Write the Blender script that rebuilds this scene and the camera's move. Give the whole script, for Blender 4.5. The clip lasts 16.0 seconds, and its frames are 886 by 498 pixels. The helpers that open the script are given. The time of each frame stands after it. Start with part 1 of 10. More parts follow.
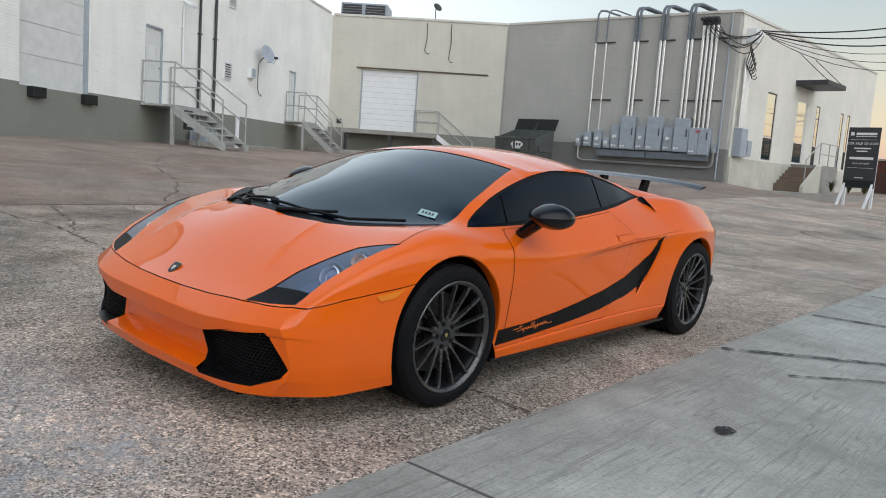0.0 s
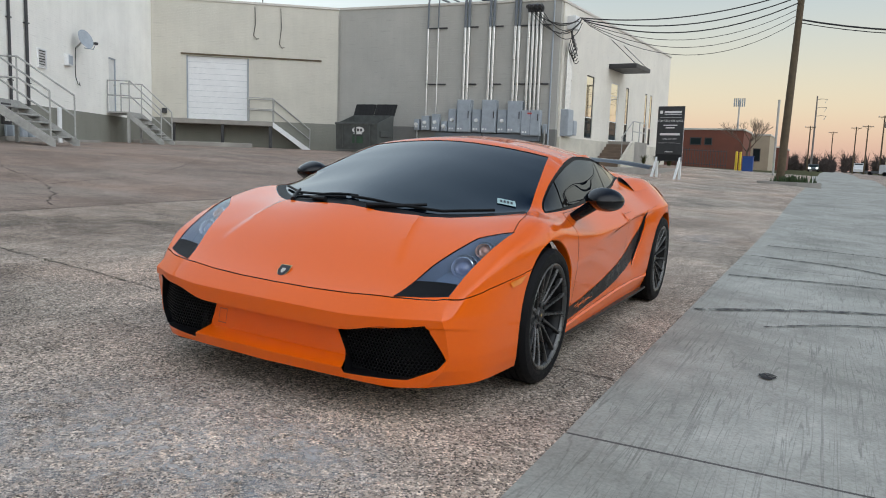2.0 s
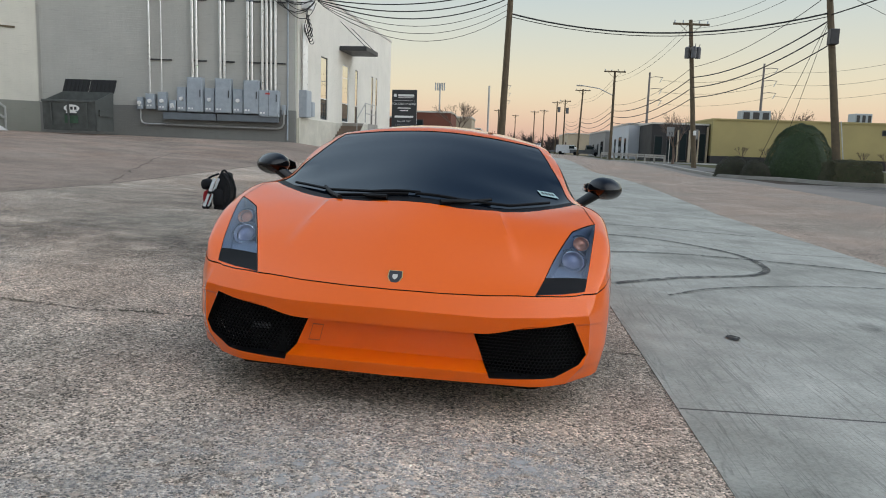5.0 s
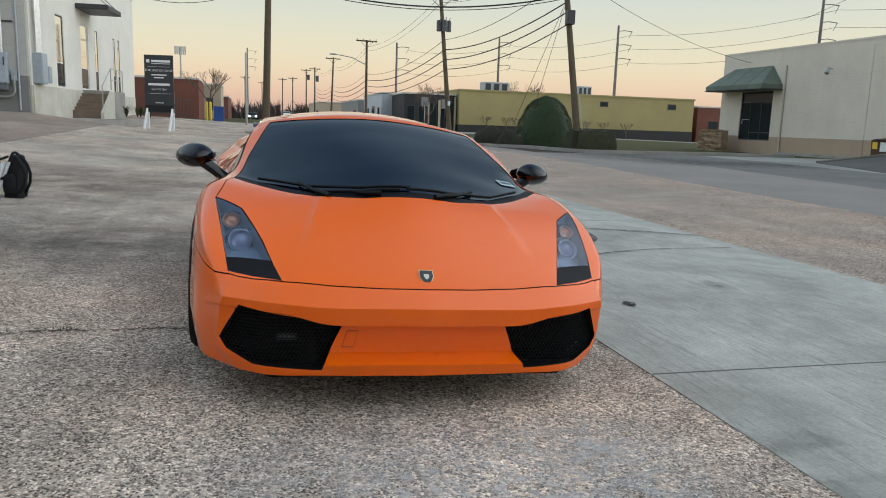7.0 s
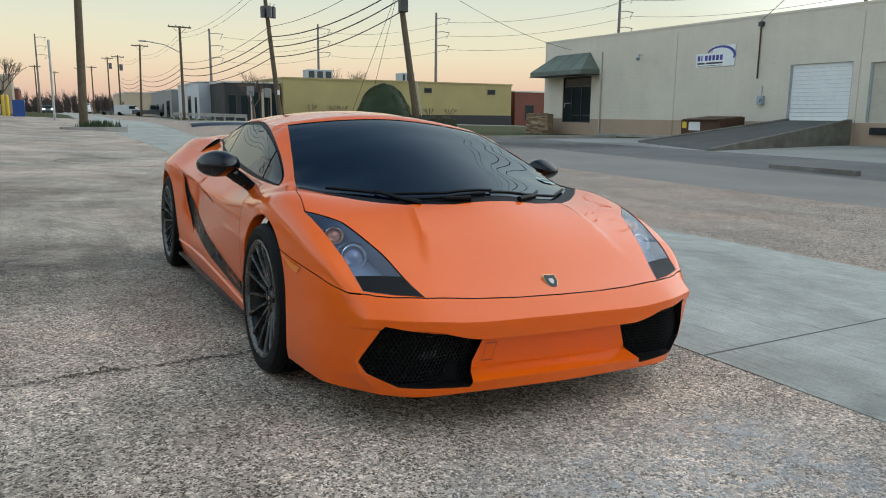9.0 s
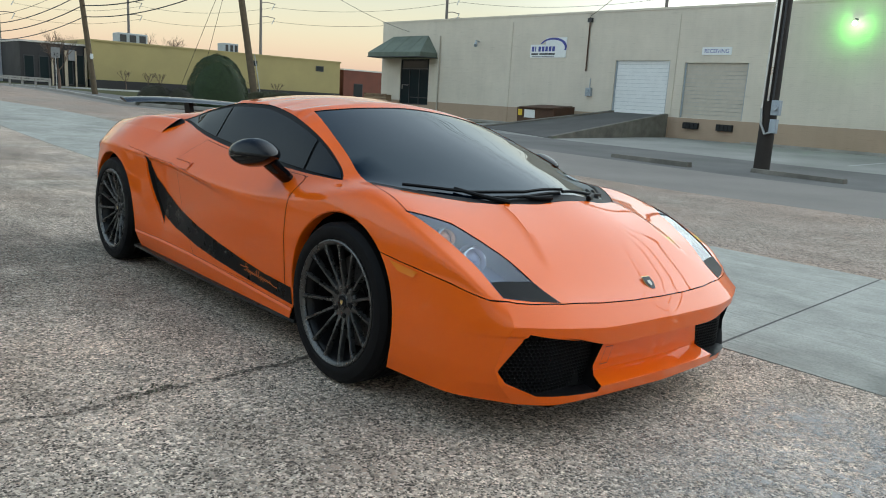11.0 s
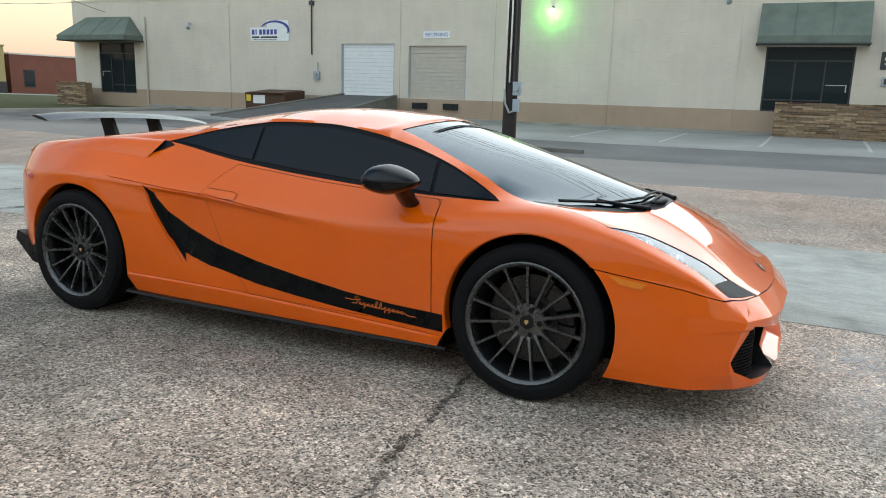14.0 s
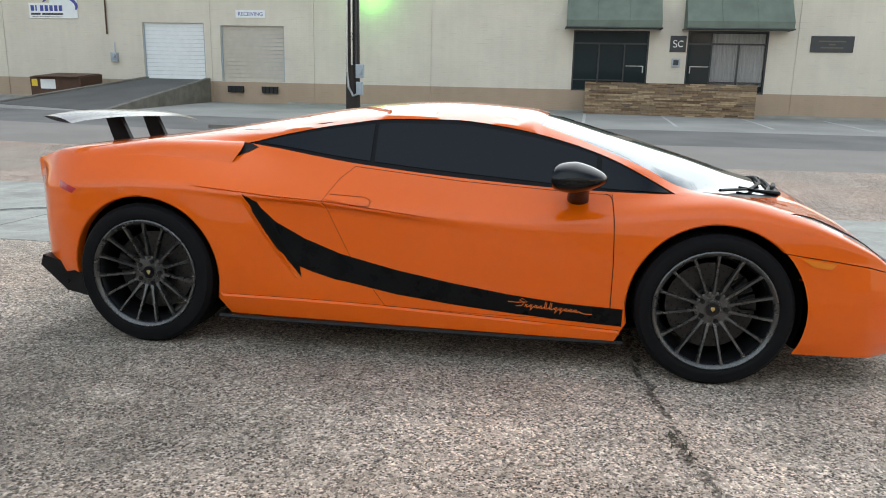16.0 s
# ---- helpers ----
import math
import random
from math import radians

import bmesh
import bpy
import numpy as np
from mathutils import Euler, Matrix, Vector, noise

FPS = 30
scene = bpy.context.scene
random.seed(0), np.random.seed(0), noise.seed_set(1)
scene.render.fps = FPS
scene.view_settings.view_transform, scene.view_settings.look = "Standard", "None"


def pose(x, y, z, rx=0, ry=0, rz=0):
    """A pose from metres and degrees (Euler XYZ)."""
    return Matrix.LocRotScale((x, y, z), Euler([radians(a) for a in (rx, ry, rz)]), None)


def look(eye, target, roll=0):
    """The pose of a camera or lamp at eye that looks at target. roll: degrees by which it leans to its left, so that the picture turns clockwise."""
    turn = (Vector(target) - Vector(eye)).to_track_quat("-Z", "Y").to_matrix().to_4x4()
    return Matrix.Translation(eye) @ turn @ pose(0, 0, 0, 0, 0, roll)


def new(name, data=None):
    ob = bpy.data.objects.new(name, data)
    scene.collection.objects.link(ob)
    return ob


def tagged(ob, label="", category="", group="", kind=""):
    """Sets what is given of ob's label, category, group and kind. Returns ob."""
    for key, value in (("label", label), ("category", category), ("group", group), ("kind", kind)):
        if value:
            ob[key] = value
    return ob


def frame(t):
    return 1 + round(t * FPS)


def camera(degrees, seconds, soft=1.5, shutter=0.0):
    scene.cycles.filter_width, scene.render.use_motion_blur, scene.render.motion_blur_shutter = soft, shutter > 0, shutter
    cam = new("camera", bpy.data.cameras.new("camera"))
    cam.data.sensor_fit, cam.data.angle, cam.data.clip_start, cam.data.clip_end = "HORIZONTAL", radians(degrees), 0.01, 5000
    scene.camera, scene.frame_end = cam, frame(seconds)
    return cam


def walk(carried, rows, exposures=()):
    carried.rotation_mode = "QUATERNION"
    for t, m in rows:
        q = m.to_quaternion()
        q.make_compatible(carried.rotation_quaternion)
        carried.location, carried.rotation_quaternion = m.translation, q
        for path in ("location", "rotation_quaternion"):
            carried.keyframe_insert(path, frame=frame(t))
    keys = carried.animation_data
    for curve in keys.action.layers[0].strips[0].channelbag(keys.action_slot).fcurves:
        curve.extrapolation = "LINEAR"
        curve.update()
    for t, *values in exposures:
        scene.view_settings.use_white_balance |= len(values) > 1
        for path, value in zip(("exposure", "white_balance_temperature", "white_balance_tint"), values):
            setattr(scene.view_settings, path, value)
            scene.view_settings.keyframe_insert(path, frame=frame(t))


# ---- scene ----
cam = camera(61.9, 16.0, 1.0)
PATH = [
    (0, (2.987, -2.465, 1.054), (1.681, -0.967, 0.821), 4.06),
    (0.5, (2.787, -2.695, 1.047), (1.545, -1.146, 0.803), 3.49),
    (1, (2.523, -2.872, 1.033), (1.374, -1.254, 0.782), 4.31),
    (1.5, (2.282, -3.142, 1.031), (1.268, -1.435, 0.791), 3.21),
    (2, (2.043, -3.295, 1.021), (1.138, -1.529, 0.774), 2.04),
    (2.5, (1.794, -3.390, 1.025), (1.052, -1.549, 0.780), 2.26),
    (3, (1.533, -3.524, 1.035), (0.980, -1.616, 0.806), 2.18),
    (3.5, (1.276, -3.599, 1.033), (0.819, -1.666, 0.799), 1.35),
    (3.7, (1.172, -3.592, 1.020), (0.742, -1.654, 0.779), 1.34),
    (5.8, (-0.012, -3.709, 1.052), (0.084, -1.734, 0.749), 1.49),
    (6, (-0.119, -3.705, 1.068), (0.054, -1.737, 0.754), 1.29),
    (6.5, (-0.389, -3.683, 1.100), (-0.009, -1.746, 0.782), 1.83),
    (7, (-0.636, -3.593, 1.110), (-0.138, -1.685, 0.776), 1.86),
    (7.5, (-0.856, -3.422, 1.108), (-0.255, -1.547, 0.754), 1.29),
    (8, (-1.112, -3.330, 1.119), (-0.366, -1.510, 0.760), 0.35),
    (8.5, (-1.407, -3.249, 1.153), (-0.551, -1.478, 0.791), -0.49),
    (9, (-1.679, -3.101, 1.150), (-0.746, -1.368, 0.792), 0.56),
    (9.2, (-1.771, -3.063, 1.162), (-0.808, -1.346, 0.805), 1.18),
    (11.3, (-2.629, -2.234, 1.186), (-1.248, -0.843, 0.787), 2.85),
    (11.5, (-2.708, -2.137, 1.190), (-1.291, -0.783, 0.791), 2.39),
    (12, (-2.859, -1.870, 1.194), (-1.351, -0.622, 0.786), 1.72),
    (12.5, (-3.031, -1.645, 1.220), (-1.441, -0.504, 0.810), 0.54),
    (13, (-3.264, -1.440, 1.250), (-1.606, -0.398, 0.840), 0.16),
    (13.5, (-3.448, -1.180, 1.248), (-1.728, -0.246, 0.837), 0.79),
    (14, (-3.632, -0.890, 1.261), (-1.855, -0.072, 0.849), 1.73),
    (14.5, (-3.817, -0.530, 1.284), (-1.986, 0.160, 0.867), 2.18),
    (15, (-3.881, -0.124, 1.279), (-2.014, 0.449, 0.850), 2.42),
    (15.5, (-3.961, 0.267, 1.279), (-2.060, 0.703, 0.836), 1.98),
    (16, (-3.996, 0.680, 1.283), (-2.068, 0.975, 0.835), 1.25),
]
walk(cam, [(t, look(eye, target, roll)) for t, eye, target, roll in PATH],
     ((0, 0.24, 6420, 11), (3, 0.18, 6400, 10), (6, 0.23, 6400, 8), (9, 0.31, 6250, 4), (12, 0.46, 6280, 2), (14, 0.67, 6430, 5), (16, 0.82, 6620, 9)))

# ---------------------------------------------------------------- light
SUN_AZ = radians(109)     # clockwise from +y, towards +x
SUN_EL = radians(3.0)
world = bpy.data.worlds.new("dusk_sky")
scene.world = world
world.use_nodes = True
wn, wl = world.node_tree.nodes, world.node_tree.links
sky = wn.new("ShaderNodeTexSky")
sky.sky_type = 'NISHITA'
sky.sun_disc = False
sky.sun_elevation = SUN_EL
sky.sun_rotation = SUN_AZ
sky.altitude = 150
sky.air_density = 1.0
sky.dust_density = 1.6
sky.ozone_density = 1.5
# the dusk haze over it: pink at the skyline, straw above, grey-blue overhead
coord = wn.new("ShaderNodeTexCoord")
height = wn.new("ShaderNodeSeparateXYZ")
wl.new(coord.outputs["Generated"], height.inputs[0])
haze = wn.new("ShaderNodeValToRGB")
haze.color_ramp.interpolation = 'B_SPLINE'
stops = haze.color_ramp.elements
HAZE = ((0.0, (0.54, 0.325, 0.28)), (0.035, (0.71, 0.47, 0.34)), (0.075, (0.74, 0.63, 0.43)), (0.13, (0.63, 0.61, 0.49)), (0.20, (0.49, 0.56, 0.56)), (0.30, (0.41, 0.48, 0.52)), (0.44, (0.24, 0.30, 0.37)), (0.62, (0.075, 0.13, 0.225)), (1.0, (0.035, 0.075, 0.155)))
while len(stops) < len(HAZE):
    stops.new(0.5)
for el, (at, c) in zip(stops, HAZE):
    el.position, el.color = at, (*c, 1)
wl.new(height.outputs[2], haze.inputs[0])


def sky_mix(mode, a, b):
    node = wn.new("ShaderNodeMix")
    node.data_type, node.blend_type = 'RGBA', mode
    node.inputs[0].default_value = 1.0
    for sock, v in ((node.inputs[6], a), (node.inputs[7], b)):
        if isinstance(v, tuple):
            sock.default_value = (*v, 1)
        else:
            wl.new(v, sock)
    return node.outputs[2]


def sky_side(direction, low, high, amount):
    """A soft swell of light round a direction."""
    dot = wn.new("ShaderNodeVectorMath")
    dot.operation = 'DOT_PRODUCT'
    dot.inputs[1].default_value = Vector(direction).normalized()
    wl.new(coord.outputs["Generated"], dot.inputs[0])
    span = wn.new("ShaderNodeMapRange")
    span.interpolation_type = 'SMOOTHSTEP'
    for key, value in (("From Min", low), ("From Max", high), ("To Min", 0.0), ("To Max", amount)):
        span.inputs[key].default_value = value
    wl.new(dot.outputs["Value"], span.inputs["Value"])
    return span.outputs[0]


# the afterglow where the sun went down, and the paler sky opposite
afterglow = sky_mix('MULTIPLY', sky_side((0.85, -0.26, 0.58), 0.42, 0.98, 1.5), (0.95, 0.98, 1.0))
opposite = sky_mix('MULTIPLY', sky_side((-0.75, 0.1, 0.62), 0.40, 1.0, 0.72), (0.82, 0.94, 1.0))
base_sky = sky_mix('ADD', haze.outputs[0], sky_mix('MULTIPLY', sky.outputs[0], (0.005, 0.009, 0.016)))
wl.new(sky_mix('ADD', sky_mix('ADD', base_sky, afterglow), opposite), wn["Background"].inputs[0])
wn["Background"].inputs[1].default_value = 1.0
sun_data = bpy.data.lights.new("sun", 'SUN')
sun_data.energy = 0.05
sun_data.angle = radians(170)
sun_data.color = (1.0, 0.97, 0.93)
sun = new("sun", sun_data)
sun.matrix_world = look((40 * math.sin(SUN_AZ), 40 * math.cos(SUN_AZ), 60), (0, 0, 0))
scene.view_settings.exposure = 0.0

# ---------------------------------------------------------------- helpers


def finish(name, bm, material, smooth=False, angle=35):
    me = bpy.data.meshes.new(name)
    bm.normal_update()
    bm.to_mesh(me)
    bm.free()
    for m in (material if isinstance(material, (list, tuple)) else [material]):
        me.materials.append(m)
    if smooth:
        me.shade_smooth()
        me.set_sharp_from_angle(angle=radians(angle))
    return me


def thing(name, label, category, m=None, group="", kind=""):
    ob = new(name)
    ob.empty_display_size = 0.2
    if m is not None:
        ob.matrix_basis = m
    return tagged(ob, label, category, group, kind)


def solid(name, bm, material, label, category, m=None, group="", kind="", smooth=False, angle=35):
    ob = new(name, finish(name, bm, material, smooth, angle))
    if m is not None:
        ob.matrix_basis = m
    return tagged(ob, label, category, group, kind)


def part(name, bm, material, parent, label="", smooth=False, angle=35, m=None):
    ob = new(name, finish(name, bm, material, smooth, angle))
    ob.parent = parent
    if m is not None:
        ob.matrix_basis = m
    return tagged(ob, label)


def share(src, parent, m, name=None):
    ob = new(name or src.name.split(".")[0], src.data)
    ob.parent = parent
    ob.matrix_basis = m
    return ob


def box(bm, x0, x1, y0, y1, z0, z1, bevel=0.0, m=None):
    r = bmesh.ops.create_cube(bm, size=1)
    t = Matrix.Translation(((x0 + x1) / 2, (y0 + y1) / 2, (z0 + z1) / 2)) @ Matrix.Diagonal((x1 - x0, y1 - y0, z1 - z0, 1))
    bmesh.ops.transform(bm, matrix=t, verts=r["verts"])
    vs = r["verts"]
    if bevel > 0:
        es = list({e for v in vs for e in v.link_edges})
        rb = bmesh.ops.bevel(bm, geom=es, offset=bevel, segments=2, affect='EDGES', profile=0.5)
        vs = list({v for f in rb["faces"] for v in f.verts} | {v for v in vs if v.is_valid})
    if m is not None:
        bmesh.ops.transform(bm, matrix=m, verts=[v for v in vs if v.is_valid])
    return bm


def rod(bm, a, b, r, r2=None, seg=10, caps=True):
    a, b = Vector(a), Vector(b)
    d = b - a
    q = d.to_track_quat('Z', 'Y').to_matrix().to_4x4()
    bmesh.ops.create_cone(bm, cap_ends=caps, segments=seg, radius1=r, radius2=r if r2 is None else r2, depth=d.length,
                          matrix=Matrix.Translation((a + b) / 2) @ q)
    return bm


def tube(bm, pts, r, seg=8, radii=None):
    """A tube along a line of points."""
    pts = [Vector(p) for p in pts]
    rings = []
    side = None
    for i, p in enumerate(pts):
        d = (pts[min(i + 1, len(pts) - 1)] - pts[max(i - 1, 0)]).normalized()
        if side is None:
            side = d.orthogonal().normalized()
        side = (side - d * side.dot(d)).normalized()
        up = d.cross(side)
        rr = radii[i] if radii else r
        rings.append([bm.verts.new(p + rr * (math.cos(2 * math.pi * k / seg) * side + math.sin(2 * math.pi * k / seg) * up)) for k in range(seg)])
    for a, b in zip(rings, rings[1:]):
        for k in range(seg):
            bm.faces.new((a[k], a[(k + 1) % seg], b[(k + 1) % seg], b[k]))
    bm.faces.new(rings[0][::-1])
    bm.faces.new(rings[-1])
    return bm


def prism(bm, pts, axis, lo, hi):
    """A polygon pushed out along an axis (0, 1 or 2)."""
    def at(p, h):
        q = [0, 0, 0]
        o = [i for i in range(3) if i != axis]
        q[o[0]], q[o[1]], q[axis] = p[0], p[1], h
        return bm.verts.new(q)
    a, b = [at(p, lo) for p in pts], [at(p, hi) for p in pts]
    fs = [bm.faces.new(a), bm.faces.new(b[::-1])]
    n = len(pts)
    for i in range(n):
        fs.append(bm.faces.new((a[i], b[i], b[(i + 1) % n], a[(i + 1) % n])))
    bmesh.ops.recalc_face_normals(bm, faces=fs)
    return bm


def lathe(bm, profile, seg=48, axis='X'):
    """A profile of (radius, along) turned round an axis."""
    rings = []
    for r, h in profile:
        ring = []
        for k in range(seg):
            a = 2 * math.pi * k / seg
            c, s = r * math.cos(a), r * math.sin(a)
            ring.append(bm.verts.new((h, c, s) if axis == 'X' else (c, s, h)))
        rings.append(ring)
    for a, b in zip(rings, rings[1:]):
        for k in range(seg):
            bm.faces.new((a[k], a[(k + 1) % seg], b[(k + 1) % seg], b[k]))
    return bm

# ---------------------------------------------------------------- materials
def mat(name, base, rough=0.6, metal=0.0, coat=0.0, spec=0.5, emit=None, power=0.0):
    m = bpy.data.materials.new(name)
    m.use_nodes = True
    b = m.node_tree.nodes["Principled BSDF"]
    b.inputs["Base Color"].default_value = (*base, 1)
    b.inputs["Roughness"].default_value = rough
    b.inputs["Metallic"].default_value = metal
    b.inputs["Specular IOR Level"].default_value = spec
    b.inputs["Coat Weight"].default_value = coat
    b.inputs["Coat Roughness"].default_value = 0.03
    if emit:
        b.inputs["Emission Color"].default_value = (*emit, 1)
        b.inputs["Emission Strength"].default_value = power
    return m


class Graph:
    """Short hand for node trees."""

    def __init__(self, m):
        self.t = m.node_tree
        self.b = self.t.nodes["Principled BSDF"]

    def n(self, kind, **values):
        node = self.t.nodes.new(kind)
        for k, v in values.items():
            node.inputs[k.replace("_", " ")].default_value = v
        return node

    def link(self, a, b):
        self.t.links.new(a, b)

    def pos(self, scale=(1, 1, 1), rot=(0, 0, 0), obj=False):
        if obj:
            src = self.t.nodes.new("ShaderNodeTexCoord").outputs["Object"]
        else:
            src = self.t.nodes.new("ShaderNodeNewGeometry").outputs["Position"]
        mp = self.t.nodes.new("ShaderNodeMapping")
        mp.inputs["Scale"].default_value = scale
        mp.inputs["Rotation"].default_value = rot
        self.link(src, mp.inputs[0])
        return mp.outputs[0]

    def noise(self, vec, scale, detail=4, rough=0.55, distort=0.0):
        n = self.n("ShaderNodeTexNoise", Scale=scale, Detail=detail, Roughness=rough, Distortion=distort)
        self.link(vec, n.inputs["Vector"])
        return n.outputs["Fac"]

    def voro(self, vec, scale, feature='F1'):
        n = self.n("ShaderNodeTexVoronoi", Scale=scale)
        n.feature = feature
        self.link(vec, n.inputs["Vector"])
        return n

    def ramp(self, fac, stops):
        r = self.t.nodes.new("ShaderNodeValToRGB")
        e = r.color_ramp.elements
        while len(e) < len(stops):
            e.new(0.5)
        for el, (p, c) in zip(e, stops):
            el.position = p
            el.color = (*c, 1) if len(c) == 3 else c
        self.link(fac, r.inputs[0])
        return r.outputs[0]

    def mix(self, fac, a, b, mode='MIX'):
        x = self.t.nodes.new("ShaderNodeMix")
        x.data_type, x.blend_type = 'RGBA', mode
        for sock, v in ((x.inputs[0], fac), (x.inputs[6], a), (x.inputs[7], b)):
            if isinstance(v, bpy.types.NodeSocket):
                self.link(v, sock)
            else:
                sock.default_value = v if isinstance(v, (int, float)) else (*v, 1)
        return x.outputs[2]

    def math(self, op, a, b=0.0, clamp=False):
        x = self.t.nodes.new("ShaderNodeMath")
        x.operation, x.use_clamp = op, clamp
        for sock, v in ((x.inputs[0], a), (x.inputs[1], b)):
            if isinstance(v, bpy.types.NodeSocket):
                self.link(v, sock)
            else:
                sock.default_value = v
        return x.outputs[0]

    def sep(self, vec):
        x = self.t.nodes.new("ShaderNodeSeparateXYZ")
        self.link(vec, x.inputs[0])
        return x.outputs

    def color(self, out):
        self.link(out, self.b.inputs["Base Color"])

    def rough(self, out):
        self.link(out, self.b.inputs["Roughness"])

    def bump(self, height, strength=0.3, distance=0.01):
        x = self.n("ShaderNodeBump", Strength=strength, Distance=distance)
        self.link(height, x.inputs["Height"])
        self.link(x.outputs[0], self.b.inputs["Normal"])


def grey(v, tint=(1, 1, 1)):
    return tuple(v * c for c in tint)


def worn(name, base, rough=0.6, metal=0.0, scale=3.0, amount=0.25, bump=0.1, fine=60, spec=0.4):
    """Paint, metal or plastic with stains and grain."""
    m = mat(name, base, rough, metal, spec=spec)
    g = Graph(m)
    p = g.pos()
    big = g.noise(p, scale, 5)
    small = g.noise(p, fine, 3)
    c = g.mix(g.ramp(big, [(0.3, (0, 0, 0)), (0.75, (1, 1, 1))]), tuple(c * (1 - amount) for c in base), tuple(min(1, c * (1 + amount * 0.5)) for c in base))
    c = g.mix(0.25, c, g.ramp(small, [(0.35, tuple(c * 0.7 for c in base)), (0.65, tuple(min(1, c * 1.2) for c in base))]))
    g.color(c)
    g.rough(g.ramp(big, [(0.2, grey(max(0, rough - 0.12))), (0.8, grey(min(1, rough + 0.12)))]))
    if bump:
        g.bump(small, bump, 0.003)
    return m


def aggregate(name, stones, mortar, scale, tone=1.0, blotch=1.0):
    """Exposed-aggregate concrete: pebbles of many colours in mortar, with big stains."""
    m = mat(name, mortar, 0.85, spec=0.25)
    g = Graph(m)
    p = g.pos()
    v = g.voro(p, scale)
    edge = g.voro(p, scale, 'DISTANCE_TO_EDGE')
    tint = g.n("ShaderNodeSeparateColor")
    g.link(v.outputs["Color"], tint.inputs[0])
    stone = g.ramp(tint.outputs[0], stones)
    c = g.mix(g.ramp(edge.outputs["Distance"], [(0.02, (0, 0, 0)), (0.09, (1, 1, 1))]), mortar, stone)
    v2 = g.voro(p, scale * 2.3)
    t2 = g.n("ShaderNodeSeparateColor")
    g.link(v2.outputs["Color"], t2.inputs[0])
    c = g.mix(g.math('GREATER_THAN', t2.outputs[1], 0.72), c, g.ramp(t2.outputs[0], stones))
    v3 = g.voro(p, scale * 1.35)
    t3 = g.n("ShaderNodeSeparateColor")
    g.link(v3.outputs["Color"], t3.inputs[0])
    pit = g.math('MULTIPLY', g.math('GREATER_THAN', t3.outputs[2], 0.82), g.math('LESS_THAN', v3.outputs["Distance"], 0.45))
    c = g.mix(pit, c, tuple(0.14 * q for q in mortar))
    big = g.noise(p, 0.55, 6, 0.6, 0.6)
    mid = g.noise(p, 2.7, 5, 0.6)
    c = g.mix(1.0, c, g.ramp(big, [(0.32, grey((0.92 - 0.30 * blotch) * tone)), (0.5, grey(0.92 * tone)), (0.68, grey((0.92 + 0.33 * blotch) * tone))]), 'MULTIPLY')
    c = g.mix(1.0, c, g.ramp(mid, [(0.3, grey(1 - 0.22 * blotch)), (0.7, grey(1 + 0.15 * blotch))]), 'MULTIPLY')
    # broad changes of hue: greenish grime and pinkish, cleaner ground
    hue = g.noise(p, 0.35, 4, 0.55, 0.4)
    c = g.mix(1.0, c, g.ramp(hue, [(0.35, (0.94, 0.955, 0.955)), (0.5, (1.02, 0.985, 0.98)), (0.66, (1.09, 0.99, 0.945))]), 'MULTIPLY')
    g.color(c)
    h = g.math('ADD', g.math('MULTIPLY', edge.outputs["Distance"], 2.0), g.math('MULTIPLY', g.noise(p, 180, 2), 0.3))
    g.bump(h, 0.8, 0.007)
    return m


STONES = [(0.0, (0.068, 0.057, 0.047)), (0.22, (0.197, 0.165, 0.137)), (0.42, (0.535, 0.455, 0.375)), (0.60, (0.126, 0.105, 0.087)), (0.8, (0.83, 0.73, 0.615)), (1.0, (0.385, 0.29, 0.225))]
STONES_RED = [(0.0, (0.10, 0.082, 0.07)), (0.3, (0.24, 0.19, 0.155)), (0.55, (0.50, 0.405, 0.33)), (0.8, (0.70, 0.60, 0.51)), (1.0, (0.40, 0.285, 0.22))]
M_lot = aggregate("exposed_aggregate", STONES, (0.405, 0.332, 0.264), 76, tone=1.20)
M_road = aggregate("road_aggregate", STONES_RED, (0.38, 0.30, 0.24), 52, tone=0.95, blotch=0.45)
STONES_YARD = [(0.0, (0.15, 0.115, 0.095)), (0.3, (0.27, 0.215, 0.178)), (0.6, (0.36, 0.285, 0.235)), (0.85, (0.46, 0.375, 0.315)), (1.0, (0.24, 0.185, 0.15))]
M_yard = aggregate("old_asphalt", STONES_YARD, (0.34, 0.272, 0.215), 55, tone=1.0, blotch=0.7)
M_farlot = worn("dark_lot_asphalt", (0.165, 0.158, 0.15), 0.9, scale=0.5, amount=0.4, bump=0.3, fine=60, spec=0.2)
M_lane = worn("smooth_lane_asphalt", (0.25, 0.225, 0.203), 0.9, scale=0.4, amount=0.25, bump=0.3, fine=45, spec=0.2)
M_apron = worn("pale_apron_concrete", (0.31, 0.30, 0.278), 0.85, scale=0.4, amount=0.35, bump=0.2, fine=60, spec=0.2)


